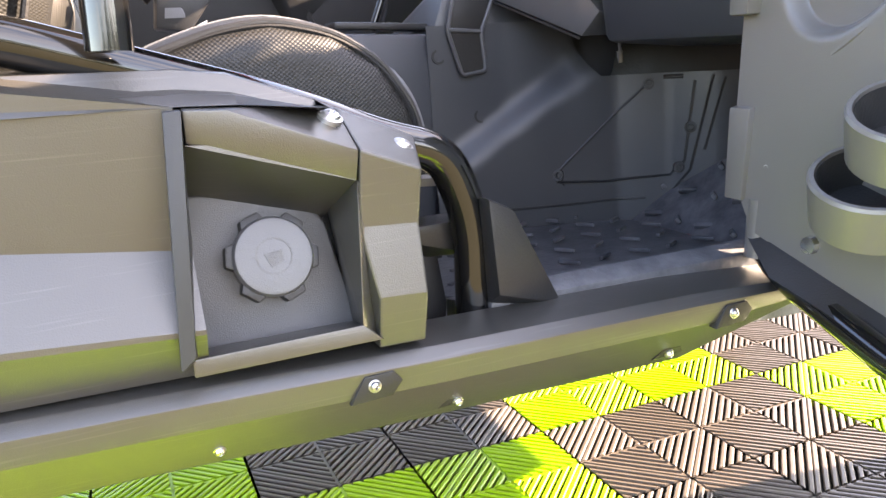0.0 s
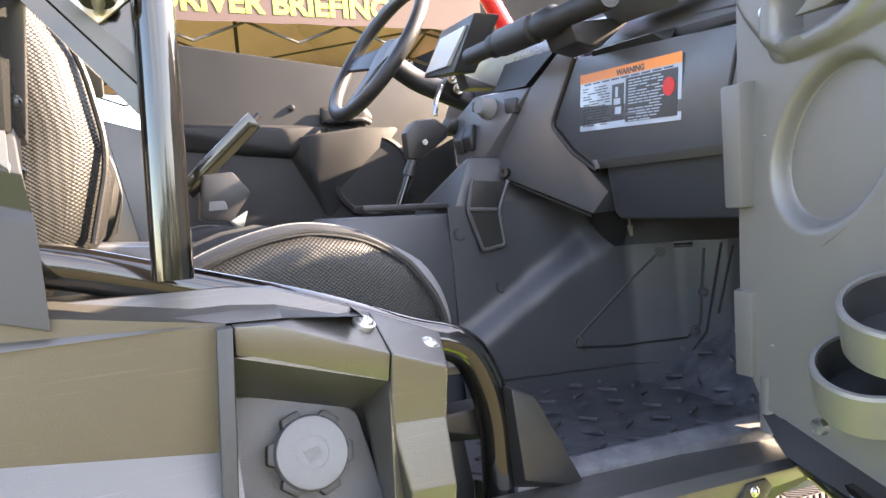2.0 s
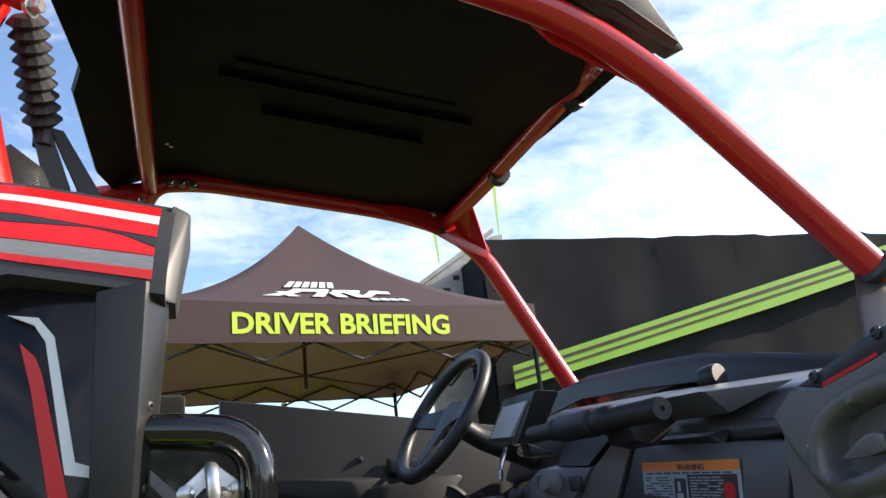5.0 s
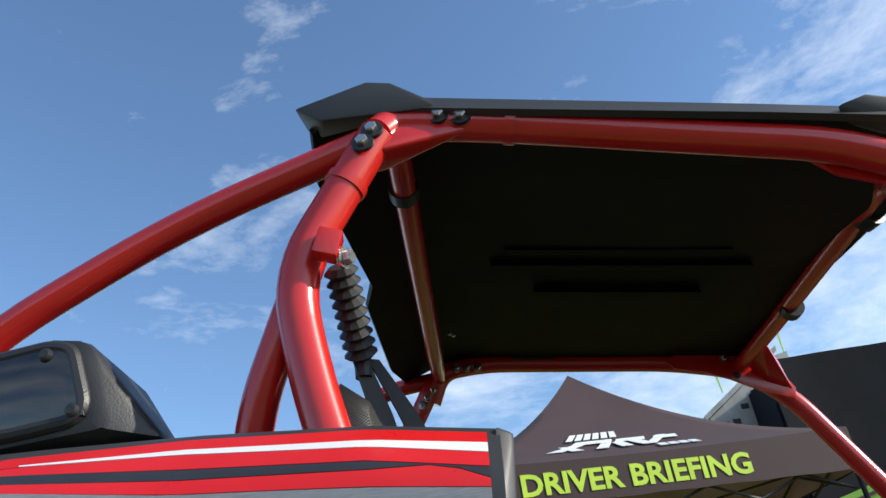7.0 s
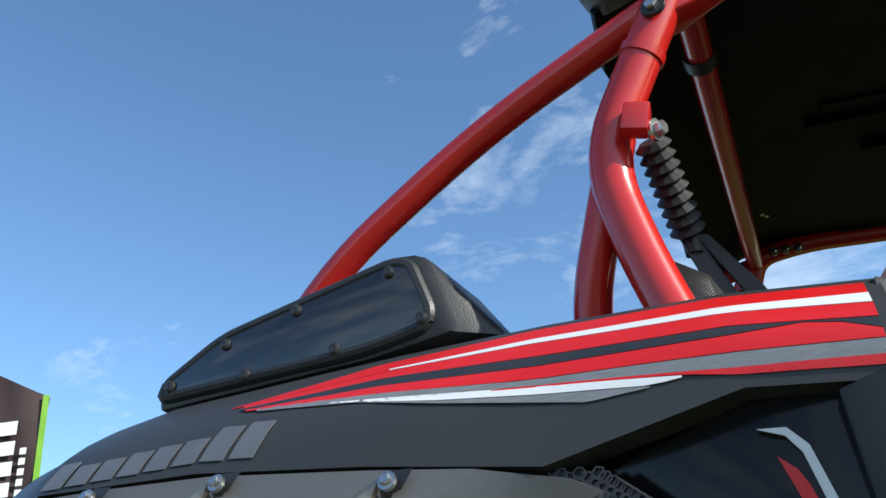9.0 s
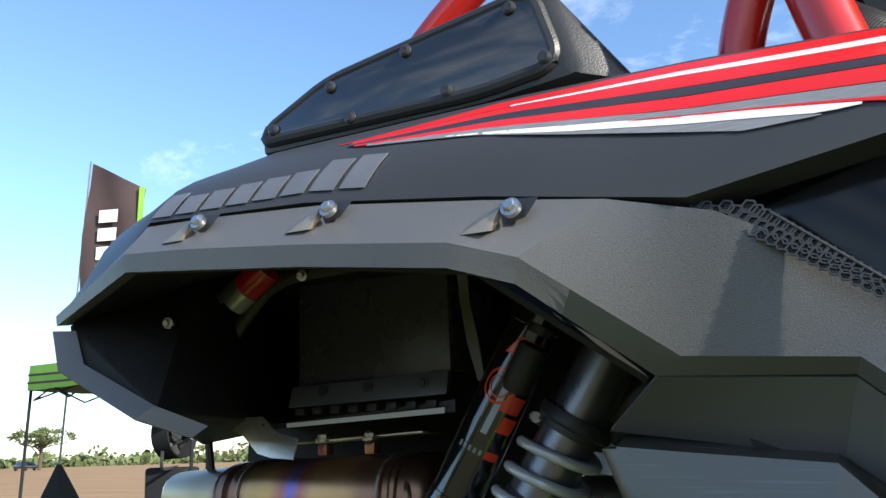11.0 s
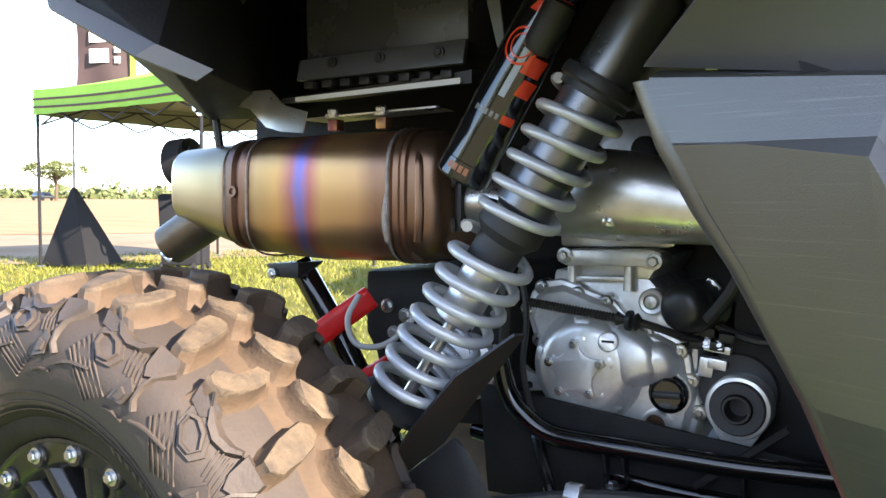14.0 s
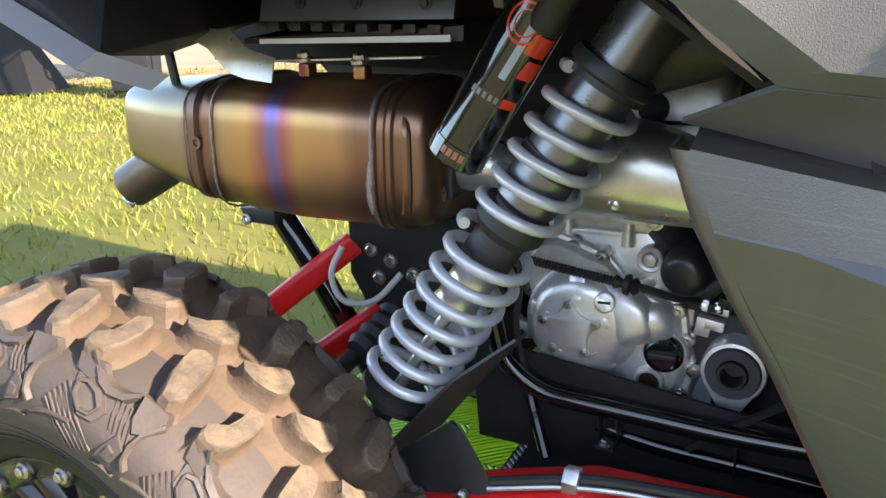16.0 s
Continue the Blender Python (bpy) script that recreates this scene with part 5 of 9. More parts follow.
def build_wheel():
    """A wheel round the origin; its outer face looks to -y."""
    rim = lathe([(0.11, 0.195), (0.10, 0.175), (-0.02, 0.165), (-0.055, 0.168), (-0.078, 0.180), (-0.084, 0.186), (-0.088, 0.208), (-0.093, 0.214), (-0.093, 0.218), (-0.086, 0.220), (-0.07, 0.216), (0.10, 0.212), (0.11, 0.195)], (0, 0, 0), (0, 1, 0), 64)
    bmesh.ops.delete(rim, geom=[f for f in rim.faces if len(f.verts) > 8], context="FACES")
    hub = lathe([(0.05, 0.09), (-0.03, 0.085), (-0.045, 0.06), (-0.05, 0.052), (-0.047, 0.0)], (0, 0, 0), (0, 1, 0), 32)
    w = part("wheel", join(rim, hub), WHEELBLACK, None, "satin black alloy wheel with a bolted rim ring")
    for k in range(8):
        a = 2 * math.pi * (k + 0.25) / 8
        for s in (-0.16, 0.16):
            pts = []
            for r, wd, y0, y1 in ((0.050, 0.018, -0.046, -0.01), (0.050, 0.006, -0.056, -0.01), (0.186, 0.016, -0.066, -0.02), (0.186, 0.006, -0.078, -0.03)):
                for q in (-wd, wd):
                    for y in (y0, y1):
                        d = a + s * (0.6 + 0.9 * r / 0.18)
                        pts.append((math.cos(d) * r - math.sin(d) * q, y, math.sin(d) * r + math.cos(d) * q))
            part("spoke", hull(pts), WHEELBLACK, w, bevel=0.003)
    for k in range(16):
        a = 2 * math.pi * k / 16 + math.pi / 2
        c = (math.cos(a) * 0.199, -0.084, math.sin(a) * 0.199)
        part("ring_pad", lathe([(0.012, 0.0185), (-0.004, 0.0175), (-0.006, 0.016)], c, (0, 1, 0), 14), WHEELBLACK, w)
        part("ring_bolt", hexbolt((c[0], c[1] - 0.006, c[2]), (0, -1, 0), 0.0075, 0.008), BOLT, w)
    for k in range(4):
        a = 2 * math.pi * k / 4 + 0.5
        part("lug_nut", lathe([(0.0, 0.011), (-0.018, 0.010), (-0.022, 0.006)], (math.cos(a) * 0.07, -0.045, math.sin(a) * 0.07), (0, 1, 0), 6), BOLT, w)
    prof = [(0.11, 0.207), (0.150, 0.25), (0.170, 0.31), (0.175, 0.35), (0.160, 0.378), (0.125, 0.390), (0.075, 0.396), (0.0175, 0.397), (-0.040, 0.396), (-0.09, 0.390), (-0.122, 0.380), (-0.138, 0.360),
            (-0.143, 0.338), (-0.136, 0.300), (-0.121, 0.268), (-0.112, 0.252), (-0.109, 0.250), (-0.107, 0.236), (-0.101, 0.224), (-0.086, 0.217)]
    bm = lathe(prof, (0, 0, 0), (0, 1, 0), 96)
    bmesh.ops.delete(bm, geom=[f for f in bm.faces if len(f.verts) > 8], context="FACES")
    for f in bm.faces:
        r = sum(math.hypot(v.co.x, v.co.z) for v in f.verts) / len(f.verts)
        y = sum(v.co.y for v in f.verts) / len(f.verts)
        f.material_index = 3 if (r < 0.262 and y < 0) else (2 if r < 0.3935 and y < 0 else 0)
    rnd = random.Random(21)

    def P(th, y, r):
        return (math.sin(th) * r, y, math.cos(th) * r)

    def block(bm, foot, top, index):
        """A rib between a foot outline and a top outline, both lists of (angle, y, radius)."""
        a = [bm.verts.new(P(*p)) for p in foot]
        b = [bm.verts.new(P(*p)) for p in top]
        n = len(a)
        bm.faces.new(b).material_index = index
        for k in range(n):
            bm.faces.new((a[k], a[(k + 1) % n], b[(k + 1) % n], b[k])).material_index = index

    def lug_mesh(name, outline, y0, seed):
        """One worn tread lug, flared at its foot, with a chipped and cracked top."""
        lm = fresh()
        rr = random.Random(seed)
        cu = sum(p[0] for p in outline) / len(outline)
        cv = sum(p[1] for p in outline) / len(outline)
        rows = []
        for sc, h in ((1.42, -0.005), (1.22, 0.0010), (1.08, 0.006), (1.00, 0.014), (0.95, 0.024), (0.92, 0.0290), (0.85, 0.0310), (0.55, 0.0306), (0.28, 0.0312)):
            row = []
            for u, v in outline:
                uu, vv = cu + (u - cu) * sc, cv + (v - cv) * sc
                w = 0.0011 if h > 0.020 else 0.0005
                uu, vv = uu + rr.uniform(-w, w), vv + rr.uniform(-w, w)
                y = y0 + vv
                row.append(lm.verts.new(P(uu / 0.40, y, tread_r(y) + h + (rr.uniform(-w, w) if h > 0 else 0))))
            rows.append(row)
        n = len(outline)
        for q, (a, b) in enumerate(zip(rows, rows[1:])):
            for k in range(n):
                lm.faces.new((a[k], a[(k + 1) % n], b[(k + 1) % n], b[k])).material_index = 1 if q > 3 else 0
        lm.faces.new(rows[-1]).material_index = 1
        bmesh.ops.recalc_face_normals(lm, faces=lm.faces)
        me = bpy.data.meshes.new(name)
        lm.to_mesh(me)
        lm.free()
        me.materials.append(TYRE)
        me.materials.append(LUGTOP)
        for p in me.polygons:
            p.use_smooth = True
        me.set_sharp_from_angle(angle=radians(33))
        return me

    # outlines of the lugs' tops along the tread and across it
    kidney = [(-0.023, -0.090), (-0.013, -0.080), (-0.006, -0.071), (-0.005, -0.050), (-0.007, -0.031), (0.004, -0.022), (0.014, -0.032), (0.019, -0.055), (0.017, -0.080), (0.008, -0.099), (-0.006, -0.105), (-0.019, -0.102)]
    bar = [(-0.012, -0.072), (-0.019, -0.050), (-0.022, -0.030), (-0.012, -0.018), (0.0, -0.016), (0.012, -0.028), (0.021, -0.056), (0.026, -0.085), (0.017, -0.102), (0.003, -0.100)]
    wing = [(-0.033, 0.005), (-0.014, 0.019), (-0.002, 0.034), (0.010, 0.048), (0.026, 0.036), (0.031, 0.018), (0.024, 0.004), (0.010, -0.002), (-0.003, -0.007), (-0.022, -0.004)]
    forms = [[lug_mesh("tread_lug", kidney, 0.0, q), lug_mesh("tread_lug", bar, 0.0, 10 + q), lug_mesh("tread_lug", wing, 0.0, 20 + q)] for q in range(3)]
    N = 15
    deg = math.pi / 180
    edge_r = [(0.252, -0.112), (0.268, -0.121), (0.300, -0.136), (0.338, -0.143), (0.360, -0.138), (0.380, -0.122), (0.391, -0.100), (0.405, -0.098), (0.425, -0.096)]
    ribs = fresh()

    def skin(th, r, lift, far):
        """A point of the sidewall or shoulder: angle in degrees, radius, height over the rubber."""
        y = interp(edge_r, r) - lift * (0.95 if r < 0.37 else 0.75)
        r = r + lift * (0.1 if r < 0.36 else 0.6)
        p = Vector(P(th * deg, y, r))
        return Vector((-p.x, 0.035 - p.y, p.z)) if far else p

    def ridge(line, wd, h, far, flat=0.45):
        """A raised line on the sidewall through (angle, radius) points."""
        rows = []
        for i, (a, r) in enumerate(line):
            a0, r0 = line[max(i - 1, 0)]
            a1, r1 = line[min(i + 1, len(line) - 1)]
            d = Vector(((a1 - a0) * deg * r, r1 - r0)).normalized()
            across = (-d.y / r / deg, d.x)
            rows.append([ribs.verts.new(skin(a + across[0] * k * wd, r + across[1] * k * wd, z, far)) for k, z in ((-1, -0.004), (-flat, h), (flat, h), (1, -0.004))])
        for p, q in zip(rows, rows[1:]):
            for k in range(3):
                ribs.faces.new((p[k], p[k + 1], q[k + 1], q[k]))
        ribs.faces.new(rows[0])
        ribs.faces.new(rows[-1][::-1])

    def plate(outline, h, far, shrink=0.9):
        ca = sum(p[0] for p in outline) / len(outline)
        cr = sum(p[1] for p in outline) / len(outline)
        low = [ribs.verts.new(skin(a, r, -0.005, far)) for a, r in outline]
        top = [ribs.verts.new(skin(ca + (a - ca) * shrink, cr + (r - cr) * shrink, h, far)) for a, r in outline]
        ribs.faces.new(top)
        for k in range(len(low)):
            ribs.faces.new((low[k], low[(k + 1) % len(low)], top[(k + 1) % len(low)], top[k]))

    for k in range(N):
        for far in (False, True):
            t0 = 16.1 + 24 * k if not far else -44.5 + 24 * k
            for q, off in ((0, 0.0), (1, 12.3)):
                t = (t0 + off + rnd.uniform(-0.5, 0.5)) * deg
                ob = new("tread_lug", forms[rnd.randrange(3)][q])
                ob.matrix_world = Matrix.Rotation(t, 4, "Y") if not far else Matrix.Translation((0, 0.035, 0)) @ Matrix.Rotation(t, 4, "Y").inverted() @ Matrix.Rotation(math.pi, 4, "Z")
                ob.parent = w
            if not far:
                for off in (-4.7, 7.3):
                    ob = new("tread_lug", forms[rnd.randrange(3)][2])
                    ob.matrix_world = Matrix.Rotation((t0 + off + rnd.uniform(-0.5, 0.5)) * deg, 4, "Y")
                    ob.parent = w
            # buttresses that carry the shoulder lugs down the sidewall
            plate([(t0 - 3.4, 0.402), (t0 + 2.2, 0.404), (t0 + 3.2, 0.392), (t0 + 1.2, 0.384), (t0 - 2.4, 0.386)], 0.0045, far, 0.88)
            plate([(t0 + 10.4, 0.402), (t0 + 16.0, 0.404), (t0 + 16.4, 0.392), (t0 + 14.6, 0.378), (t0 + 13.2, 0.374), (t0 + 11.4, 0.382)], 0.0055, far, 0.88)
            # faceted plate with a groove round its core
            oct_ = [(t0 - 1.5, 0.386), (t0 + 0.8, 0.389), (t0 + 4.6, 0.386), (t0 + 7.6, 0.374), (t0 + 6.6, 0.362), (t0 + 3.2, 0.360), (t0 - 0.6, 0.372)]
            plate(oct_, 0.0035, far, 0.95)
            ca, cr = t0 + 2.9, 0.3755
            ridge([(ca + (a - ca) * 0.66, cr + (r - cr) * 0.66) for a, r in oct_ + oct_[:1]], 0.0022, 0.0068, far)
            # crescent round the pocket and the fine ribs inside it
            ridge([(t0 - 0.2, 0.410), (t0 + 1.0, 0.396), (t0 + 3.2, 0.388), (t0 + 5.6, 0.386), (t0 + 8.2, 0.388), (t0 + 10.0, 0.396)], 0.0042, 0.0075, far)
            for q in range(5):
                ridge([(t0 + 7.2 + 1.0 * q, 0.386), (t0 + 8.4 + 1.0 * q, 0.377), (t0 + 9.6 + 1.0 * q, 0.366)], 0.0013, 0.0020, far)
            # swoosh below the bar lug and the chipped plate under it
            ridge([(t0 + 16.4, 0.390), (t0 + 14.8, 0.380), (t0 + 14.4, 0.368), (t0 + 14.8, 0.356), (t0 + 16.0, 0.346)], 0.0036, 0.0065, far)
            plate([(t0 + 11.6, 0.370), (t0 + 14.2, 0.362), (t0 + 13.2, 0.341), (t0 + 9.2, 0.335), (t0 + 9.8, 0.350)], 0.0045, far, 0.88)
            plate([(t0 + 11.4, 0.361), (t0 + 13.2, 0.357), (t0 + 12.6, 0.345), (t0 + 10.6, 0.342)], 0.0075, far, 0.8)
            # long parallel ribs towards the bead
            for q in range(6):
                ridge([(t0 - 4.6 + 0.55 * q, 0.358 + 0.0042 * q), (t0 - 1.4 + 0.85 * q, 0.334 + 0.0046 * q), (t0 + 1.6 + 1.25 * q, 0.306 + 0.005 * q)], 0.0016, 0.0026, far)
            ridge([(t0 + 16.2, 0.334), (t0 + 18.6, 0.3405), (t0 + 21.0, 0.345), (t0 + 26.0, 0.349)], 0.0026, 0.0045, far)
            ridge([(t0 + 8.0, 0.318), (t0 + 11.0, 0.322), (t0 + 14.0, 0.322)], 0.0026, 0.0042, far)
    for r in (0.262, 0.274, 0.286):
        ridge([(5.0 * k, r) for k in range(73)], 0.0018, 0.0022, False)
    # a plain row of raised marks near the bead
    for k in range(28):
        a = 0.45 + k * 0.055
        if k % 7 == 6:
            continue
        for b in (a, a + math.pi):
            block(ribs, [(b, -0.1085, 0.252), (b + 0.036, -0.1085, 0.252), (b + 0.036, -0.119, 0.268), (b, -0.119, 0.268)], [(b + 0.004, -0.1135, 0.251), (b + 0.03, -0.1135, 0.251), (b + 0.03, -0.1235, 0.267), (b + 0.004, -0.1235, 0.267)], 0)
    tagged(part("sidewall_rib", ribs, RIBS, w, "raised ribs and marks on the sidewall", sharp=30), "raised ribs and marks on the sidewall", kind="stuff")
    part("tyre", bm, [TYRE, TYRE, SIDEWALL, BEAD], w, "dust-coated off-road tyre with deep lugs", sharp=40)
    return w


wheel = build_wheel()
wheel.parent = VEH
wheel.matrix_parent_inverse = Matrix.Translation(VEH.location).inverted()
wheel.matrix_basis = pose(0, -0.718, 0.388)
for x, y, rz in ((2.72, -0.718, 0), (0, 0.718, 180), (2.72, 0.718, 180)):
    copy_thing(wheel, pose(x, y, 0.388, 0, 0, rz))

# ---- exhaust ----
WELD = mat("grey weld metal", (0.34, 0.30, 0.27), 0.45, 0.8, (0.20, 0.15, 0.12), 60.0, 0.8, 0.6, 250)
HEAT = bpy.data.materials.new("heat-tinted muffler steel")
HEAT.use_nodes = True
hn, hl = HEAT.node_tree.nodes, HEAT.node_tree.links
hb = hn["Principled BSDF"]
hb.inputs["Metallic"].default_value = 0.9
hc = hn.new("ShaderNodeTexCoord")
hs = hn.new("ShaderNodeSeparateXYZ")
hno = hn.new("ShaderNodeTexNoise")
hno.inputs["Scale"].default_value, hno.inputs["Detail"].default_value = 9.0, 5.0
ha = hn.new("ShaderNodeMath")
ha.operation = "MULTIPLY_ADD"
ha.inputs[1].default_value = 0.035
hl.new(hc.outputs["Object"], hs.inputs["Vector"])
hl.new(hc.outputs["Object"], hno.inputs["Vector"])
hl.new(hno.outputs["Fac"], ha.inputs[0])
hl.new(hs.outputs["X"], ha.inputs[2])
hm = hn.new("ShaderNodeMapRange")
hm.inputs["From Min"].default_value, hm.inputs["From Max"].default_value = -0.30, 0.30
hl.new(ha.outputs["Value"], hm.inputs["Value"])
hr = hn.new("ShaderNodeValToRGB")
stops = [(0.0, (0.30, 0.25, 0.17)), (0.26, (0.34, 0.27, 0.17)), (0.30, (0.20, 0.13, 0.10)), (0.37, (0.27, 0.15, 0.10)), (0.42, (0.50, 0.32, 0.15)), (0.51, (0.56, 0.30, 0.11)), (0.56, (0.40, 0.15, 0.13)), (0.59, (0.19, 0.17, 0.42)), (0.62, (0.44, 0.15, 0.13)),
         (0.66, (0.58, 0.33, 0.14)), (0.77, (0.54, 0.30, 0.14)), (0.83, (0.30, 0.16, 0.10)), (1.0, (0.22, 0.13, 0.085))]
while len(hr.color_ramp.elements) < len(stops):
    hr.color_ramp.elements.new(0.5)
for e, (p, c) in zip(hr.color_ramp.elements, stops):
    e.position, e.color = p, (*c, 1)
hl.new(hm.outputs["Result"], hr.inputs["Fac"])
hl.new(hr.outputs["Color"], hb.inputs["Base Color"])
hrr = hn.new("ShaderNodeMapRange")
hrr.inputs["To Min"].default_value, hrr.inputs["To Max"].default_value = 0.24, 0.40
hl.new(hno.outputs["Fac"], hrr.inputs["Value"])
hl.new(hrr.outputs["Result"], hb.inputs["Roughness"])


def oval(x, cy, cz, hy, hz, n=44, power=0.50):
    out = []
    for k in range(n):
        a = 2 * math.pi * k / n
        c, s = math.cos(a), math.sin(a)
        out.append((x, cy + hy * math.copysign(abs(c) ** power, c), cz + hz * math.copysign(abs(s) ** power, s)))
    return out


MCY = -0.275
st = [(-0.312, 0.086, 0.058, 0.937), (-0.307, 0.102, 0.068, 0.936), (-0.295, 0.110, 0.074, 0.934), (-0.20, 0.121, 0.089, 0.925), (-0.150, 0.126, 0.097, 0.920), (-0.146, 0.121, 0.092, 0.920), (-0.140, 0.121, 0.092, 0.920), (-0.136, 0.132, 0.103, 0.920), (-0.122, 0.132, 0.103, 0.920), (-0.118, 0.124, 0.096, 0.920),
      (-0.109, 0.124, 0.096, 0.919), (-0.105, 0.132, 0.104, 0.919), (-0.094, 0.131, 0.105, 0.919), (-0.089, 0.128, 0.102, 0.919), (-0.03, 0.131, 0.107, 0.917), (0.06, 0.131, 0.110, 0.917), (0.205, 0.130, 0.108, 0.920), (0.211, 0.130, 0.108, 0.920), (0.214, 0.126, 0.104, 0.920), (0.217, 0.126, 0.104, 0.920),
      (0.219, 0.133, 0.111, 0.920), (0.229, 0.133, 0.111, 0.920), (0.231, 0.130, 0.108, 0.920), (0.233, 0.133, 0.111, 0.920), (0.240, 0.132, 0.110, 0.920), (0.243, 0.127, 0.105, 0.921), (0.262, 0.126, 0.104, 0.921), (0.278, 0.121, 0.100, 0.922), (0.290, 0.110, 0.090, 0.922), (0.297, 0.092, 0.074, 0.922)]
muf = part("muffler", loft([oval(x, MCY, cz, hy, hz) for x, hy, hz, cz in st]), HEAT, VEH, "heat-tinted stainless muffler with welded seams", sharp=50)
part("tail_pipe", lathe([(-0.02, 0.042), (0.10, 0.040), (0.101, 0.036), (0.06, 0.035)], (-0.255, -0.335, 0.872), (-0.80, -0.18, -0.50), 28), RUSTPIPE, muf, "tinted tail pipe")
part("pipe_clamp", hull([(-0.345, -0.375, 0.805), (-0.315, -0.378, 0.785), (-0.325, -0.385, 0.80), (-0.33, -0.36, 0.79), (-0.31, -0.37, 0.80), (-0.335, -0.37, 0.815)]), BOLT, muf, bevel=0.002)
part("muffler_boss", lathe([(0, 0.011), (0.006, 0.010), (0.006, 0.006), (0.002, 0.004)], (-0.117, -0.405, 0.925), (0, -1, 0.05), 18), HEAT, muf)
part("cap_rib", tube([(0.256, -0.386, 0.990), (0.262, -0.398, 0.970), (0.264, -0.400, 0.880), (0.258, -0.394, 0.850)], 0.0075, 0.03, 10), HEAT, muf, "pressed rib of the end cap")
# silver weld round the seam, with a blob on the near face
for x, r0 in ((0.2085, 0.0030), (-0.148, 0.0016), (-0.086, 0.0016)):
    hy, hz, cz = next((a, b, c) for q, a, b, c in st if q >= x)
    loop = oval(x, MCY, cz, hy + 0.001, hz + 0.001, 88)
    part("weld_bead", tube(loop + loop[:1], 0, 0, 7, [r0 * (1.0 + 0.35 * (k % 2)) for k in range(89)]), WELD, muf)
part("weld_bead", hull([(0.200, -0.404, 0.915), (0.205, -0.408, 0.925), (0.210, -0.406, 0.93), (0.212, -0.407, 0.845), (0.206, -0.407, 0.845), (0.199, -0.406, 0.865), (0.197, -0.406, 0.89), (0.203, -0.411, 0.885), (0.208, -0.411, 0.89), (0.207, -0.411, 0.86)]), WELD, muf, bevel=0.002)
for x in (0.054, 0.154):
    part("mount_bracket", box((x, -0.335, 1.040), (0.020, 0.022, 0.020)), HEAT, VEH, bevel=0.003)
    part("mount_bolt", hexbolt((x, -0.343, 1.058), (0, -0.2, 1), 0.009, 0.010), BOLT, VEH)
part("mount_plate", hull([(-0.01, -0.35, 1.050), (0.25, -0.33, 1.062), (0.25, -0.27, 1.062), (-0.01, -0.27, 1.052), (0.0, -0.35, 1.053), (0.25, -0.33, 1.065)]), STEEL, VEH)
part("hanger", shell([[(-0.150, -0.37, 1.098), (-0.150, -0.36, 1.080)], [(-0.10, -0.388, 1.100), (-0.095, -0.388, 1.070)], [(-0.045, -0.392, 1.100), (-0.05, -0.396, 1.036)], [(-0.015, -0.388, 1.072), (-0.02, -0.394, 1.028)], [(0.03, -0.384, 1.060), (0.03, -0.394, 1.024)]], 0.003), STEEL, VEH, "bent steel muffler hanger")
part("rubber_mount", lathe([(-0.035, 0.014), (-0.03, 0.018), (0.03, 0.018), (0.035, 0.014)], (-0.185, -0.365, 1.098), (1, 0.1, 0), 18), RUBBERB, VEH)
for p in ((-0.230, -0.374, 1.108), (-0.232, -0.374, 1.080)):
    part("hanger_bolt", hexbolt(p, (-0.2, -1, 0), 0.010, 0.012), BOLT, VEH)
part("hanger_stay", tube([(-0.215, -0.36, 1.11), (-0.205, -0.35, 1.0), (-0.20, -0.33, 0.96)], 0.008, 0.03, 8), TRIM, VEH)
part("heat_shield", hull([(-0.035, -0.37, 1.078), (0.335, -0.37, 1.090), (0.335, -0.37, 1.110), (0.28, -0.372, 1.104), (-0.035, -0.372, 1.086), (0.33, -0.22, 1.12), (-0.03, -0.22, 1.10)]), TRIM, VEH)
part("shield_edge", hull([(0.0, -0.378, 1.079), (0.32, -0.378, 1.089), (0.32, -0.378, 1.098), (0.0, -0.378, 1.086), (0.0, -0.371, 1.079), (0.32, -0.371, 1.095)]), DECAL_WHITE, VEH, "bright edge strip of the heat shield")
# downpipe with its polished shield
part("flange", hull([(0.295, -0.35, 0.955), (0.295, -0.27, 0.965), (0.295, -0.26, 0.87), (0.295, -0.35, 0.865), (0.309, -0.35, 0.955), (0.309, -0.27, 0.965), (0.309, -0.26, 0.87), (0.309, -0.35, 0.865)]), TRIM, VEH, bevel=0.004)
for z in (0.945, 0.875):
    part("flange_bolt", hexbolt((0.290, -0.352, z), (-0.6, -0.8, 0), 0.009, 0.012), BOLT, VEH)
part("downpipe", tube([(0.28, -0.30, 0.91), (0.36, -0.30, 0.912), (0.43, -0.29, 0.905), (0.52, -0.28, 0.915), (0.64, -0.27, 0.91), (0.80, -0.22, 0.90)], 0.04, 0.05, 22), STEEL, VEH, "bright steel exhaust downpipe")
part("pipe_shield", loft([oval(x, -0.285, cz, hy, hz, 24, 0.8) for x, hy, hz, cz in ((0.395, 0.03, 0.035, 0.905), (0.42, 0.052, 0.045, 0.908), (0.47, 0.064, 0.056, 0.915), (0.52, 0.070, 0.068, 0.925), (0.58, 0.072, 0.066, 0.920), (0.64, 0.068, 0.055, 0.910), (0.72, 0.060, 0.050, 0.905))]), STEEL, VEH, "polished heat shield on the downpipe", sharp=60)
part("shield_dent", lathe([(0, 0.012), (0.004, 0.009), (0.006, 0.004), (0.005, 0)], (0.545, -0.345, 0.885), (0.1, -1, -0.3), 14), STEEL, VEH)
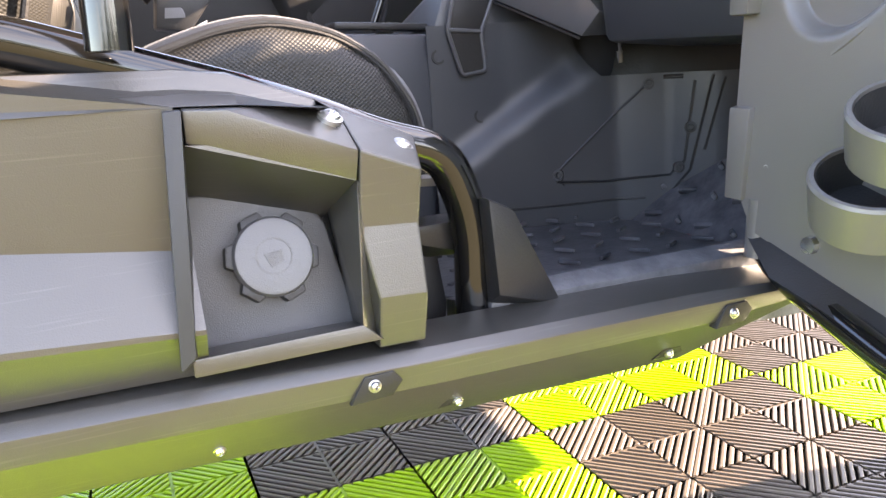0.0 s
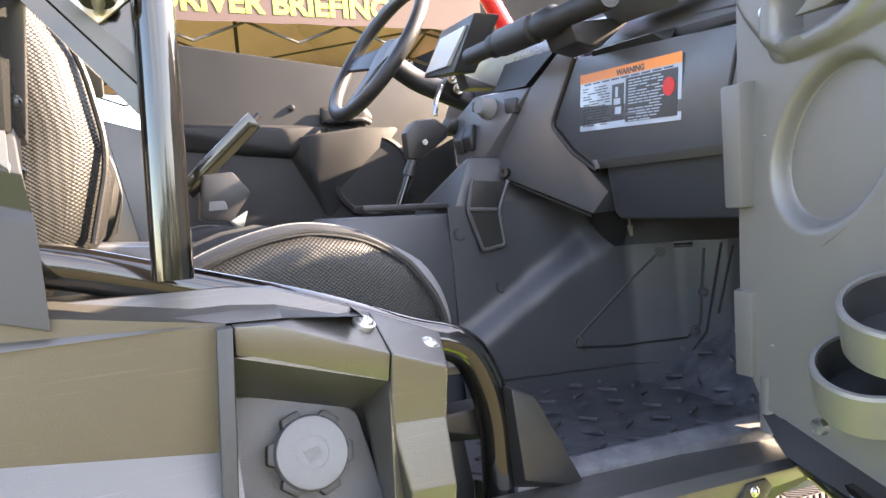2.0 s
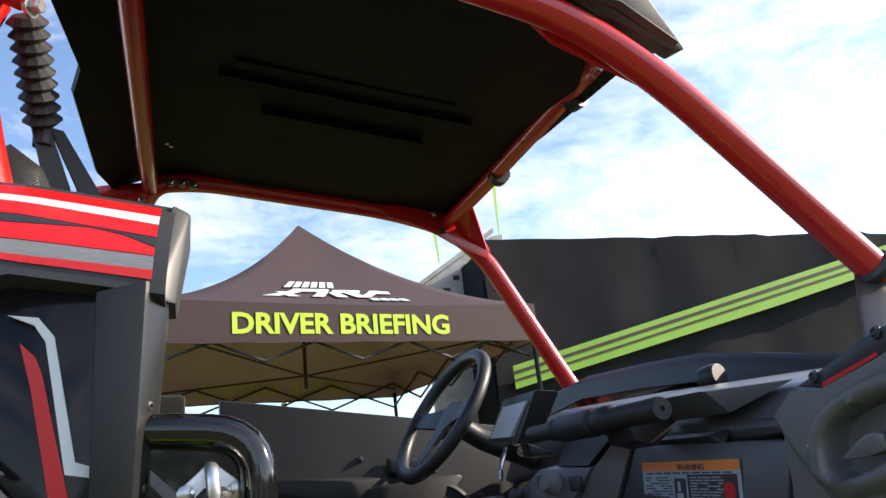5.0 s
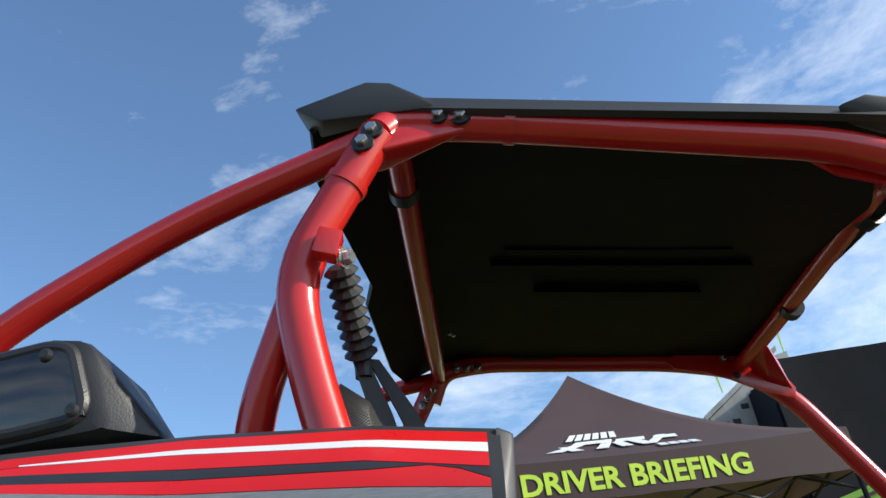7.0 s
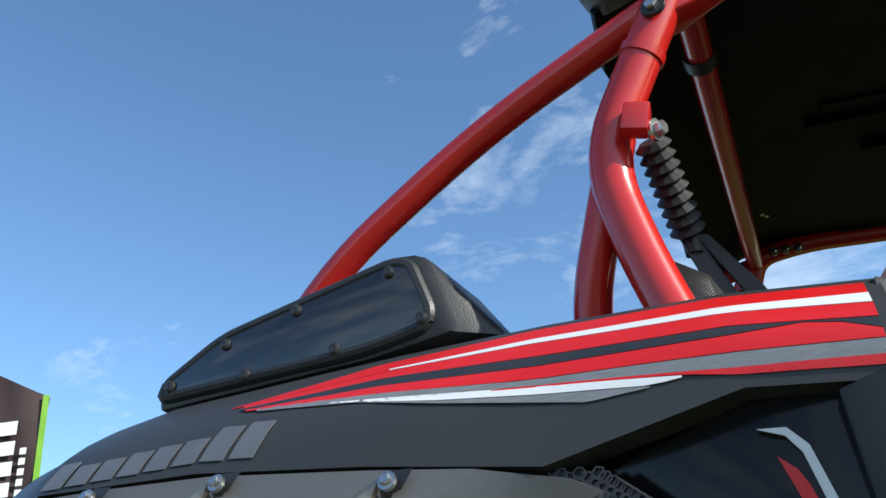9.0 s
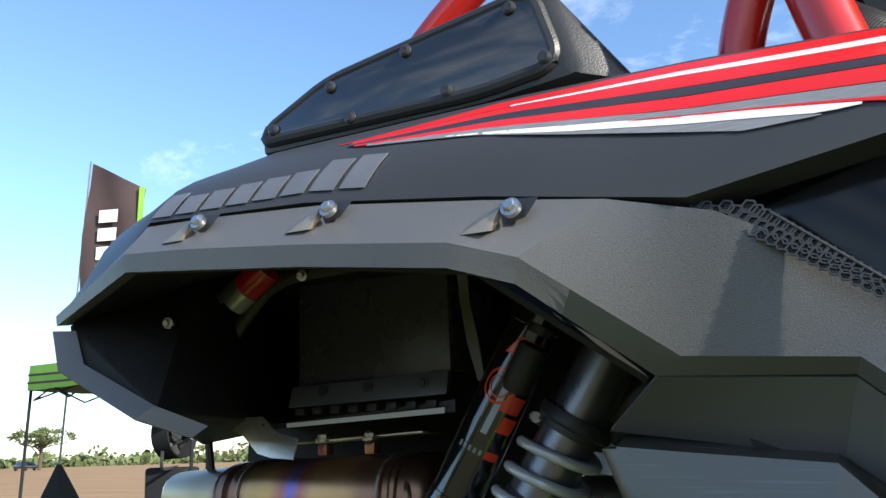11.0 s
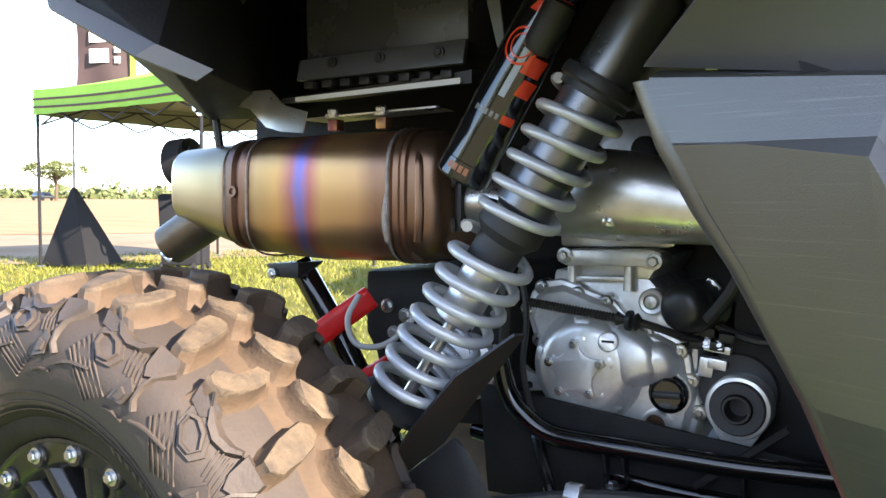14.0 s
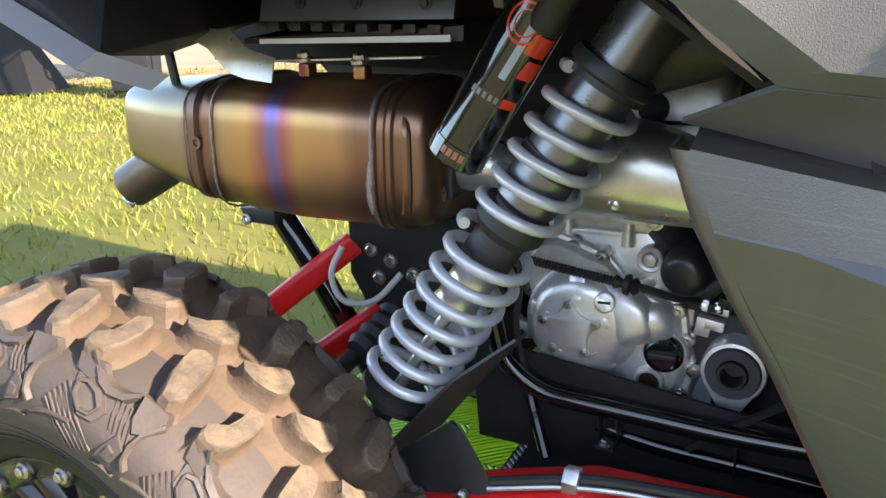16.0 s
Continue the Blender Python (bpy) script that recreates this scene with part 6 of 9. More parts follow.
part("engine_cover", hull([(0.46, -0.18, 1.03), (0.66, -0.17, 1.03), (0.66, -0.19, 0.97), (0.46, -0.2, 0.97), (0.48, -0.05, 1.05), (0.66, -0.05, 1.05), (0.50, -0.19, 1.045), (0.64, -0.18, 1.05)]), ALU, VEH, bevel=0.012)
part("cover_plug", lathe([(0, 0.022), (0.012, 0.02), (0.016, 0.012), (0.016, 0)], (0.555, -0.205, 0.995), (0, -1, 0.1), 20), RUBBERB, VEH)
part("brake_line", tube([(0.45, -0.225, 0.985), (0.55, -0.23, 0.978), (0.70, -0.235, 0.985)], 0.003, 0.03, 6), RUBBERB, VEH)

part("intake_canister", lathe([(0, 0.030), (0.004, 0.045), (0.13, 0.047), (0.135, 0.040)], (0.70, -0.375, 1.115), (-0.92, 0.05, -0.28), 28), TRIM, VEH, "black intake canister behind the shock")
part("hose_clamp", lathe([(0.012, 0.0475), (0.024, 0.0475)], (0.70, -0.375, 1.115), (-0.92, 0.05, -0.28), 28), STEEL, VEH)
part("hose", tube([(0.70, -0.36, 1.10), (0.72, -0.35, 1.05), (0.70, -0.30, 1.00), (0.66, -0.24, 0.97)], 0.016, 0.05, 12), RUBBERB, VEH)
part("hose", tube([(0.69, -0.24, 0.93), (0.72, -0.25, 0.86), (0.70, -0.24, 0.79), (0.66, -0.22, 0.74)], 0.010, 0.05, 10), RUBBERB, VEH)
part("hose", tube([(0.33, -0.25, 0.83), (0.35, -0.27, 0.76), (0.345, -0.26, 0.70), (0.33, -0.24, 0.62)], 0.009, 0.05, 10), RUBBERB, VEH)
part("wiring_loom", tube([(0.36, -0.235, 0.80), (0.38, -0.245, 0.72), (0.37, -0.25, 0.64), (0.39, -0.24, 0.56)], 0.005, 0.04, 8), TRIM, VEH)
for p in ((0.30, -0.225, 0.78), (0.31, -0.225, 0.72), (0.31, -0.225, 0.66)):
    part("side_bolt", hexbolt(p, (0, -1, 0), 0.006, 0.006), BOLT, VEH)

# ---- engine ----
before_engine = set(VEH.children)
part("crankcase", hull([(0.40, -0.185, 0.80), (0.55, -0.185, 0.805), (0.60, -0.185, 0.75), (0.64, -0.185, 0.70), (0.64, -0.185, 0.545), (0.42, -0.185, 0.52), (0.40, -0.185, 0.60), (0.39, -0.185, 0.70),
                        (0.40, 0.1, 0.80), (0.55, 0.1, 0.805), (0.64, 0.1, 0.55), (0.42, 0.1, 0.52)]), ALU, VEH, "cast aluminium engine case", bevel=0.008)
part("cylinder", hull([(0.425, -0.188, 0.79), (0.56, -0.188, 0.79), (0.42, -0.188, 0.83), (0.585, -0.188, 0.83), (0.42, 0.1, 0.79), (0.585, 0.1, 0.83), (0.42, 0.1, 0.83), (0.56, 0.1, 0.79)]), ALU, VEH, bevel=0.006)
for x, z in ((0.438, 0.792), (0.533, 0.796)):
    part("cylinder_post", lathe([(-0.023, 0.010), (-0.018, 0.0095), (0.018, 0.0085), (0.022, 0.0085)], (x, -0.199, z), (0, 0, 1), 16), ALU, VEH)
part("cylinder_rib", hull([(0.442, -0.203, 0.791), (0.527, -0.203, 0.795), (0.527, -0.203, 0.788), (0.442, -0.203, 0.783), (0.442, -0.18, 0.791), (0.527, -0.18, 0.788)]), ALU, VEH, bevel=0.002)
part("head_gasket_rail", prism([(0.417, 0.826), (0.424, 0.834), (0.445, 0.836), (0.572, 0.842), (0.585, 0.838), (0.591, 0.824), (0.584, 0.812), (0.570, 0.810), (0.555, 0.814), (0.455, 0.811), (0.440, 0.808), (0.428, 0.812)], "y", -0.220, -0.16), ALU, VEH, bevel=0.003)
part("cylinder_head", hull([(0.41, -0.19, 0.838), (0.60, -0.19, 0.842), (0.40, -0.16, 0.99), (0.64, -0.16, 0.99), (0.40, 0.1, 0.84), (0.62, 0.1, 0.99)]), ALU, VEH, bevel=0.01)
for p in ((0.432, -0.222, 0.826), (0.577, -0.222, 0.823)):
    part("head_bolt", join(lathe([(0, 0.013), (0.004, 0.012)], (p[0], p[1] + 0.002, p[2]), (0, -1, 0), 18), hexbolt((p[0], p[1] - 0.002, p[2]), (0, -1, 0), 0.0085, 0.009)), BOLT, VEH)
rim = [(0.362, 0.732), (0.371, 0.762), (0.386, 0.780), (0.421, 0.787), (0.448, 0.780), (0.477, 0.769), (0.509, 0.762), (0.525, 0.745), (0.547, 0.721), (0.569, 0.717), (0.591, 0.716), (0.620, 0.703),
       (0.633, 0.683), (0.639, 0.647), (0.654, 0.602), (0.644, 0.559), (0.631, 0.542), (0.576, 0.546), (0.502, 0.542), (0.424, 0.545), (0.404, 0.589), (0.386, 0.606), (0.390, 0.648)]
rcx, rcz = 0.510, 0.650
part("side_case", loft([[(lerp(rcx, x, s), y, lerp(rcz, z, s)) for x, z in rim] for s, y in ((0.97, -0.12), (0.97, -0.200), (1.0, -0.202), (1.0, -0.211), (0.985, -0.214), (0.93, -0.215), (0.89, -0.224), (0.86, -0.227))]), ALU, VEH, "cast clutch-side engine case with a bolted rim", sharp=28)
ecy = -0.226
cov = part("clutch_cover", lathe([(0.0, 0.091), (0.008, 0.089), (0.012, 0.083), (0.022, 0.078), (0.030, 0.068), (0.033, 0.058), (0.034, 0.0)], (0.477, ecy, 0.650), (0, -1, 0), 56), ALU, VEH, "round cast clutch cover with a star-shaped plate")
tips = [(0.466, 0.691), (0.509, 0.664), (0.494, 0.615), (0.444, 0.614), (0.426, 0.659)]
scx, scz = 0.468, 0.649
star = []
for k, (x, z) in enumerate(tips):
    nx_, nz_ = tips[(k + 1) % 5]
    for f in (1.0, -1.0):
        star.append((lerp(scx, x, 1.17) - f * 0.12 * (z - scz), lerp(scz, z, 1.17) + f * 0.12 * (x - scx)))
    for f, s in ((0.25, 0.98), (0.5, 0.90), (0.75, 0.98)):
        star.append((lerp(scx, lerp(x, nx_, f), s), lerp(scz, lerp(z, nz_, f), s)))
part("star_plate", prism(star, "y", ecy - 0.042, ecy - 0.033), PLATE, cov, "smooth star-shaped cover plate", bevel=0.002)
for x, z in tips:
    part("star_bolt", join(lathe([(0, 0.0072), (0.002, 0.0072)], (x, ecy - 0.041, z), (0, -1, 0), 14), hexbolt((x, ecy - 0.043, z), (0, -1, 0), 0.0048, 0.005)), BOLT, cov)
    d = Vector((x - scx, 0, z - scz)).normalized()
    e = Vector((-d.z, 0, d.x))
    c0, c1 = Vector((0.477, ecy, 0.650)) + d * 0.046, Vector((0.477, ecy, 0.650)) + d * 0.083
    f = Vector((0, -1, 0))
    part("cover_rib", hull([c0 + f * 0.036 + e * 0.006, c0 + f * 0.036 - e * 0.006, c1 + f * 0.022 + e * 0.013, c1 + f * 0.022 - e * 0.013, c1 + f * 0.010 + e * 0.017, c1 + f * 0.010 - e * 0.017, c0 + f * 0.028 + e * 0.02, c0 + f * 0.028 - e * 0.02]), ALU, cov, bevel=0.004)
part("inspection_plug", lathe([(0, 0.0175), (0.005, 0.0165), (0.006, 0.0145), (0.0045, 0.0135), (0.005, 0.012)], (0.518, ecy - 0.026, 0.698), (0.15, -1, 0.15), 26), PLATE, cov)
part("plug_slot", box((0.5185, ecy - 0.0318, 0.6988), (0.019, 0.002, 0.0035), (8, 0, 8)), DARK, cov)
part("case_boss", hull([(0.49, ecy, 0.745), (0.534, ecy, 0.738), (0.571, ecy, 0.713), (0.602, ecy, 0.690), (0.609, ecy, 0.664), (0.600, ecy, 0.640), (0.555, ecy, 0.620), (0.50, ecy, 0.62),
                        (0.523, ecy - 0.030, 0.684), (0.576, ecy - 0.032, 0.696), (0.586, ecy - 0.030, 0.655), (0.547, ecy - 0.034, 0.637), (0.505, ecy - 0.018, 0.722)]), ALU, VEH, bevel=0.009)
part("starter_dome", lathe([(-0.004, 0.034), (0.010, 0.032), (0.018, 0.025), (0.022, 0.012), (0.022, 0)], (0.588, ecy - 0.002, 0.668), (0.25, -1, -0.05), 28), ALU, VEH)
part("oil_cap", lathe([(-0.004, 0.031), (0.006, 0.030), (0.008, 0.027), (0.016, 0.026), (0.018, 0.023), (0.014, 0.021), (0.014, 0)], (0.607, ecy - 0.002, 0.624), (0, -1, 0), 32), GLOSSBLACK, VEH, "black oil filler cap with a grip bar")
part("cap_grip", box((0.607, ecy - 0.019, 0.624), (0.042, 0.010, 0.009), (0, -4, 0)), TRIM, VEH, bevel=0.002)
part("cap_neck", lathe([(-0.02, 0.040), (-0.004, 0.036), (0.002, 0.033)], (0.607, ecy, 0.622), (0, -1, 0), 28), ALU, VEH)
part("sight_ring", lathe([(-0.01, 0.024), (0.010, 0.0225), (0.012, 0.0205), (0.011, 0.0165), (0.0, 0.0155)], (0.589, ecy - 0.002, 0.574), (0, -1, 0), 28), ALU, VEH)
part("sight_glass", lathe([(0.003, 0.0155), (0.0035, 0.0)], (0.589, ecy - 0.004, 0.574), (0, -1, 0), 20), HEAT, VEH)
pa, pb = Vector((0.640, -0.185, 0.757)), Vector((0.622, -0.252, 0.756))
part("pump_cap", lathe([(-0.02, 0.041), (0.038, 0.0405), (0.041, 0.038), (0.046, 0.037), (0.060, 0.034), (0.068, 0.027), (0.0705, 0.018), (0.071, 0)], pa, pb - pa, 36), PUMP, VEH, "black round pump housing")
part("pump_flange", prism([(0.645, 0.79), (0.653, 0.801), (0.662, 0.797), (0.671, 0.786), (0.664, 0.77), (0.666, 0.752), (0.671, 0.738), (0.664, 0.728), (0.652, 0.728), (0.645, 0.745)], "y", -0.198, -0.185), ALU, VEH, bevel=0.002)
for x, z in ((0.654, 0.793), (0.664, 0.785), (0.661, 0.736)):
    part("flange_hole", lathe([(0, 0.0045), (0.001, 0.0)], (x, -0.1985, z), (0, -1, 0), 12), DARK, VEH)
part("hose_union", lathe([(-0.02, 0.021), (0.008, 0.0205), (0.010, 0.018), (0.009, 0.013), (0.004, 0.012), (0.012, 0.009), (0.013, 0)], (0.570, -0.196, 0.758), (0, -1, 0), 26), ALU, VEH)
for x, z in ((0.39, 0.771), (0.453, 0.764), (0.50, 0.754), (0.361, 0.730), (0.387, 0.683), (0.566, 0.710), (0.619, 0.688), (0.636, 0.644), (0.650, 0.597), (0.632, 0.553), (0.568, 0.553), (0.50, 0.553)):
    part("case_bolt", join(lathe([(-0.03, 0.0135), (0.002, 0.0125), (0.004, 0.010)], (x, -0.214, z), (0, -1, 0), 16), hexbolt((x, -0.217, z), (0, -1, 0), 0.0056, 0.006)), BOLT, VEH)
part("sump", hull([(0.412, -0.196, 0.570), (0.645, -0.196, 0.580), (0.647, -0.196, 0.536), (0.418, -0.196, 0.522), (0.41, 0.0, 0.57), (0.647, 0.0, 0.58), (0.647, 0.0, 0.54), (0.42, 0, 0.525)]), ALU, VEH, bevel=0.004)
for k in range(8):
    part("case_fin", box((0.428 + 0.030 * k + 0.004 * (k % 3), -0.200, 0.540 + 0.0015 * k), (0.007, 0.02, 0.034)), ALU, VEH, bevel=0.002)
part("case_ear", prism([(0.338, 0.600), (0.336, 0.612), (0.345, 0.632), (0.356, 0.637), (0.372, 0.625), (0.395, 0.625), (0.395, 0.598), (0.37, 0.594)], "y", -0.216, -0.198), ALU, VEH, bevel=0.002)
for x, z, r in ((0.352, 0.626, 0.0075), (0.372, 0.605, 0.006), (0.345, 0.606, 0.003)):
    part("ear_hole", lathe([(0, r), (0.001, 0.0)], (x, -0.2165, z), (0, -1, 0), 14), DARK, VEH)
for p, s in (((0.665, -0.19, 0.695), (0.05, 0.03, 0.012)), ((0.655, -0.195, 0.665), (0.022, 0.02, 0.03)), ((0.672, -0.2, 0.672), (0.028, 0.02, 0.016)), ((0.648, -0.185, 0.71), (0.02, 0.03, 0.035))):
    part("case_lug", box(p, s, (0, 6, 0)), ALU, VEH, bevel=0.003)
for x, z in ((0.655, 0.702), (0.674, 0.701)):
    part("lug_bolt", hexbolt((x, -0.206, z), (0, -1, 0.3), 0.005, 0.005), BOLT, VEH)
# ribbed sleeve along the case
sa, sb = Vector((0.385, -0.262, 0.7515)), Vector((0.534, -0.262, 0.737))
sl = (sb - sa).length
part("ribbed_hose", lathe([(i * sl / 60, 0.0078 if i % 2 else 0.0058) for i in range(61)], sa, sb - sa, 12), RUBBERB, VEH, "black corrugated cable sleeve")
part("grommet", lathe([(0, 0.011), (0.012, 0.006), (0.014, 0.014), (0.018, 0.016), (0.022, 0.016), (0.024, 0.009), (0.030, 0.014), (0.036, 0.008)], sb, sb - sa, 16), RUBBERB, VEH)
part("cable", tube([sb + Vector((0.02, 0, 0)), (0.59, -0.255, 0.728), (0.62, -0.235, 0.715), (0.65, -0.2, 0.705)], 0.006, 0.03, 8), RUBBERB, VEH)
# bushing at the front of the engine
bc, ba = (0.708, -0.215, 0.616), (0, -1, 0.05)
bush = part("engine_mount", lathe([(-0.02, 0.0465), (0.020, 0.0465), (0.025, 0.0445), (0.026, 0.0395), (-0.05, 0.0390)], bc, ba, 40), ALU, VEH, "round rubber engine mount in an alloy clamp")
part("rubber", lathe([(0.0, 0.0395), (0.027, 0.0395), (0.032, 0.0370), (0.032, 0.0225), (0.029, 0.0215), (-0.05, 0.0213)], bc, ba, 40), mat("dusty grey rubber", (0.038, 0.038, 0.040), 0.6, 0.0, (0.055, 0.053, 0.05), 20, 0.6, 0.2, 300), bush, "dusty rubber ring")
part("sleeve", lathe([(-0.045, 0.0210), (0.038, 0.0210), (0.040, 0.0195), (0.040, 0.0165), (0.036, 0.0155), (-0.045, 0.0150)], bc, ba, 30), TRIM, bush)
part("shroud", lathe([(-0.05, 0.060), (-0.012, 0.060), (-0.008, 0.056), (-0.010, 0.048)], (0.700, -0.205, 0.632), ba, 32), TRIM, bush)
part("clamp_leg", hull([(0.668, -0.236, 0.590), (0.746, -0.236, 0.592), (0.722, -0.236, 0.550), (0.706, -0.236, 0.534), (0.696, -0.236, 0.546), (0.668, -0.20, 0.590), (0.746, -0.20, 0.592), (0.706, -0.20, 0.534)]), ALU, bush, bevel=0.006)
part("mount_stay", hull([(0.66, -0.30, 0.515), (0.78, -0.30, 0.615), (0.785, -0.30, 0.609), (0.665, -0.30, 0.508), (0.66, -0.288, 0.515), (0.78, -0.288, 0.615), (0.785, -0.288, 0.605)]), PIT, VEH)
for p in ((0.655, -0.2, 0.72), (0.67, -0.2, 0.70), (0.64, -0.2, 0.70), (0.685, -0.21, 0.715)):
    part("wiring_plug", box(p, (0.022, 0.02, 0.014), (10, 5, 8)), TRIM, VEH, bevel=0.002)
part("wiring_loom", tube([(0.64, -0.19, 0.74), (0.69, -0.2, 0.72), (0.74, -0.21, 0.71), (0.80, -0.2, 0.73)], 0.007, 0.03, 8), TRIM, VEH)

ENGINE_SEAT = Matrix.Translation((-0.040, 0.064, -0.041)) @ Matrix.Scale(1.045, 4)
for ob in VEH.children:
    if ob not in before_engine:
        ob.matrix_basis = ENGINE_SEAT @ ob.matrix_basis

# ---- frame, arms and skid ----
part("frame_tube", tube([(0.335, -0.26, 0.66), (0.350, -0.255, 0.585), (0.415, -0.25, 0.534), (0.72, -0.25, 0.534), (0.95, -0.25, 0.55)], 0.0165, 0.05, 14), TUBE, VEH, "gloss black chassis tube")
part("frame_tube", tube([(0.40, -0.25, 0.53), (0.45, -0.30, 0.45)], 0.010, 0, 10), TUBE, VEH)
part("frame_tube", tube([(0.25, -0.18, 0.50), (0.60, -0.22, 0.47), (0.95, -0.22, 0.47)], 0.016, 0.05, 12), TUBE, VEH)
part("frame_tube", tube([(-0.10, -0.25, 0.79), (-0.02, -0.24, 0.67), (0.06, -0.22, 0.52), (0.10, -0.2, 0.42)], 0.024, 0.04, 14), TUBE, VEH)
part("frame_side", hull([(0.28, -0.225, 0.60), (0.30, -0.225, 0.41), (0.28, -0.215, 0.60), (0.30, -0.215, 0.41), (0.42, -0.225, 0.522), (0.97, -0.225, 0.535), (0.97, -0.225, 0.43), (0.46, -0.225, 0.43), (0.42, -0.215, 0.522), (0.97, -0.215, 0.535), (0.97, -0.215, 0.43), (0.46, -0.215, 0.43)]), PIT, VEH, "black frame side plate under the engine", bevel=0.003)
for x in (0.515, 0.545, 0.72):
    part("frame_gusset", hull([(x, -0.262, 0.522), (x + 0.004, -0.262, 0.522), (x + 0.002, -0.235, 0.462), (x, -0.222, 0.522), (x + 0.004, -0.222, 0.462)]), TRIM, VEH)
part("frame_tab", box((0.530, -0.245, 0.468), (0.030, 0.036, 0.004)), TRIM, VEH, bevel=0.001)
part("tab_bolt", hexbolt((0.530, -0.250, 0.470), (0, 0, 1), 0.008, 0.009), BOLT, VEH)
# added black sheet, stands in for dark clutter behind the mount
part("side_liner", hull([(0.70, -0.135, 0.95), (0.86, -0.135, 0.95), (0.97, -0.135, 0.44), (0.66, -0.135, 0.44), (0.70, -0.12, 0.95), (0.86, -0.12, 0.95), (0.97, -0.12, 0.44), (0.66, -0.12, 0.44)]), PIT, VEH, "black sheet standing in for the dark clutter beside the engine")
part("frame_bracket", hull([(-0.14, -0.30, 0.79), (-0.06, -0.30, 0.795), (-0.06, -0.30, 0.765), (-0.12, -0.30, 0.765), (-0.14, -0.22, 0.79), (-0.06, -0.22, 0.795), (-0.10, -0.22, 0.765)]), TRIM, VEH, bevel=0.004)
part("bracket_bolt", hexbolt((-0.12, -0.305, 0.772), (0, -1, 0), 0.007, 0.007), BOLT, VEH)
part("gearbox", hull([(0.02, -0.20, 0.78), (0.32, -0.20, 0.80), (0.34, -0.20, 0.52), (0.12, -0.20, 0.50), (0.02, -0.2, 0.66), (0.02, 0.15, 0.78), (0.34, 0.15, 0.8), (0.34, 0.15, 0.5), (0.1, 0.15, 0.5)]), PIT, VEH, "black rear gearbox housing", bevel=0.015)
for p in ((0.075, -0.205, 0.715), (0.115, -0.206, 0.70), (0.16, -0.206, 0.68), (0.09, -0.206, 0.665)):
    part("gearbox_bolt", hexbolt(p, (0, -1, 0), 0.009, 0.008), BOLT, VEH)
part("gearbox_side", lathe([(0, 0.06), (0.02, 0.058), (0.03, 0.04), (0.03, 0)], (0.25, -0.2, 0.62), (0, -1, 0), 24), ALU, VEH)
part("axle_boot", lathe([(i * 0.014, 0.036 - 0.0015 * i + (0.006 if i % 2 else 0)) for i in range(9)], (0.14, -0.22, 0.60), (-0.2, -1, -0.25), 20), RUBBERB, VEH, "black ribbed drive shaft boot")
part("axle", cyl((0.11, -0.30, 0.57), (0.02, -0.68, 0.40), 0.016), TRIM, VEH)
part("slotted_plate", hull([(0.02, -0.16, 0.62), (0.15, -0.16, 0.68), (0.15, -0.16, 0.60), (0.04, -0.16, 0.55), (0.02, -0.15, 0.62), (0.15, -0.15, 0.68), (0.15, -0.15, 0.6)]), TRIM, VEH)
for a, b in (((0.060, -0.235, 0.735), (-0.115, -0.40, 0.565)), ((0.115, -0.24, 0.615), (-0.02, -0.42, 0.500))):
    a, b = Vector(a), Vector(b)
    d = (b - a).normalized()
    n1 = Vector((0, 0, 1)) - d * d.z
    n1.normalize()
    n2 = d.cross(n1)
    part("radius_arm", loft([[p + n1 * (0.022 * c) + n2 * (0.011 * s) for c, s in ((1, 0.6), (0.6, 1), (-0.6, 1), (-1, 0.6), (-1, -0.6), (-0.6, -1), (0.6, -1), (1, -0.6))] for p in (a, lerp(a, b, 0.12), lerp(a, b, 0.9), b)]), REDBELT, VEH, "red steel rear radius arm", bevel=0.003)
part("cable_loop", tube([(0.072, -0.29, 0.745), (0.055, -0.31, 0.70), (0.085, -0.32, 0.655), (0.145, -0.31, 0.66), (0.18, -0.28, 0.71)], 0.0055, 0.04, 8), mat("pale cable", (0.36, 0.35, 0.32), 0.5), VEH)
part("trailing_arm", hull([(0.26, -0.50, 0.44), (0.553, -0.445, 0.508), (0.88, -0.425, 0.525), (0.90, -0.45, 0.42), (0.56, -0.49, 0.38), (0.26, -0.53, 0.34), (0.26, -0.42, 0.44), (0.553, -0.36, 0.505), (0.88, -0.36, 0.522), (0.9, -0.36, 0.40), (0.3, -0.40, 0.34)]), REDBELT, VEH, "red boxed trailing arm", bevel=0.006)
part("arm_seam", hull([(0.551, -0.449, 0.507), (0.556, -0.449, 0.507), (0.560, -0.496, 0.38), (0.565, -0.496, 0.38), (0.553, -0.44, 0.507), (0.562, -0.48, 0.38)]), REDBELT, VEH)
part("edge_trim", tube([(0.42, -0.455, 0.492), (0.553, -0.425, 0.522), (0.72, -0.415, 0.532), (0.88, -0.405, 0.540)], 0.008, 0.08, 10), RUBBERB, VEH)
part("edge_trim", tube([(0.42, -0.462, 0.485), (0.553, -0.435, 0.514), (0.72, -0.425, 0.524), (0.88, -0.415, 0.532)], 0.004, 0.08, 8), STEEL, VEH)
for c in ((0.533, -0.437, 0.512), (0.752, -0.43, 0.520)):
    part("clip", hull([(c[0] + a, c[1] + b, c[2] + z) for a in (-0.011, 0.011) for b, z in ((-0.006, -0.024), (-0.012, 0.008), (0.0, 0.022), (0.02, 0.018), (0.0, -0.024))]), STEEL, VEH, "bright spring clip", bevel=0.002)
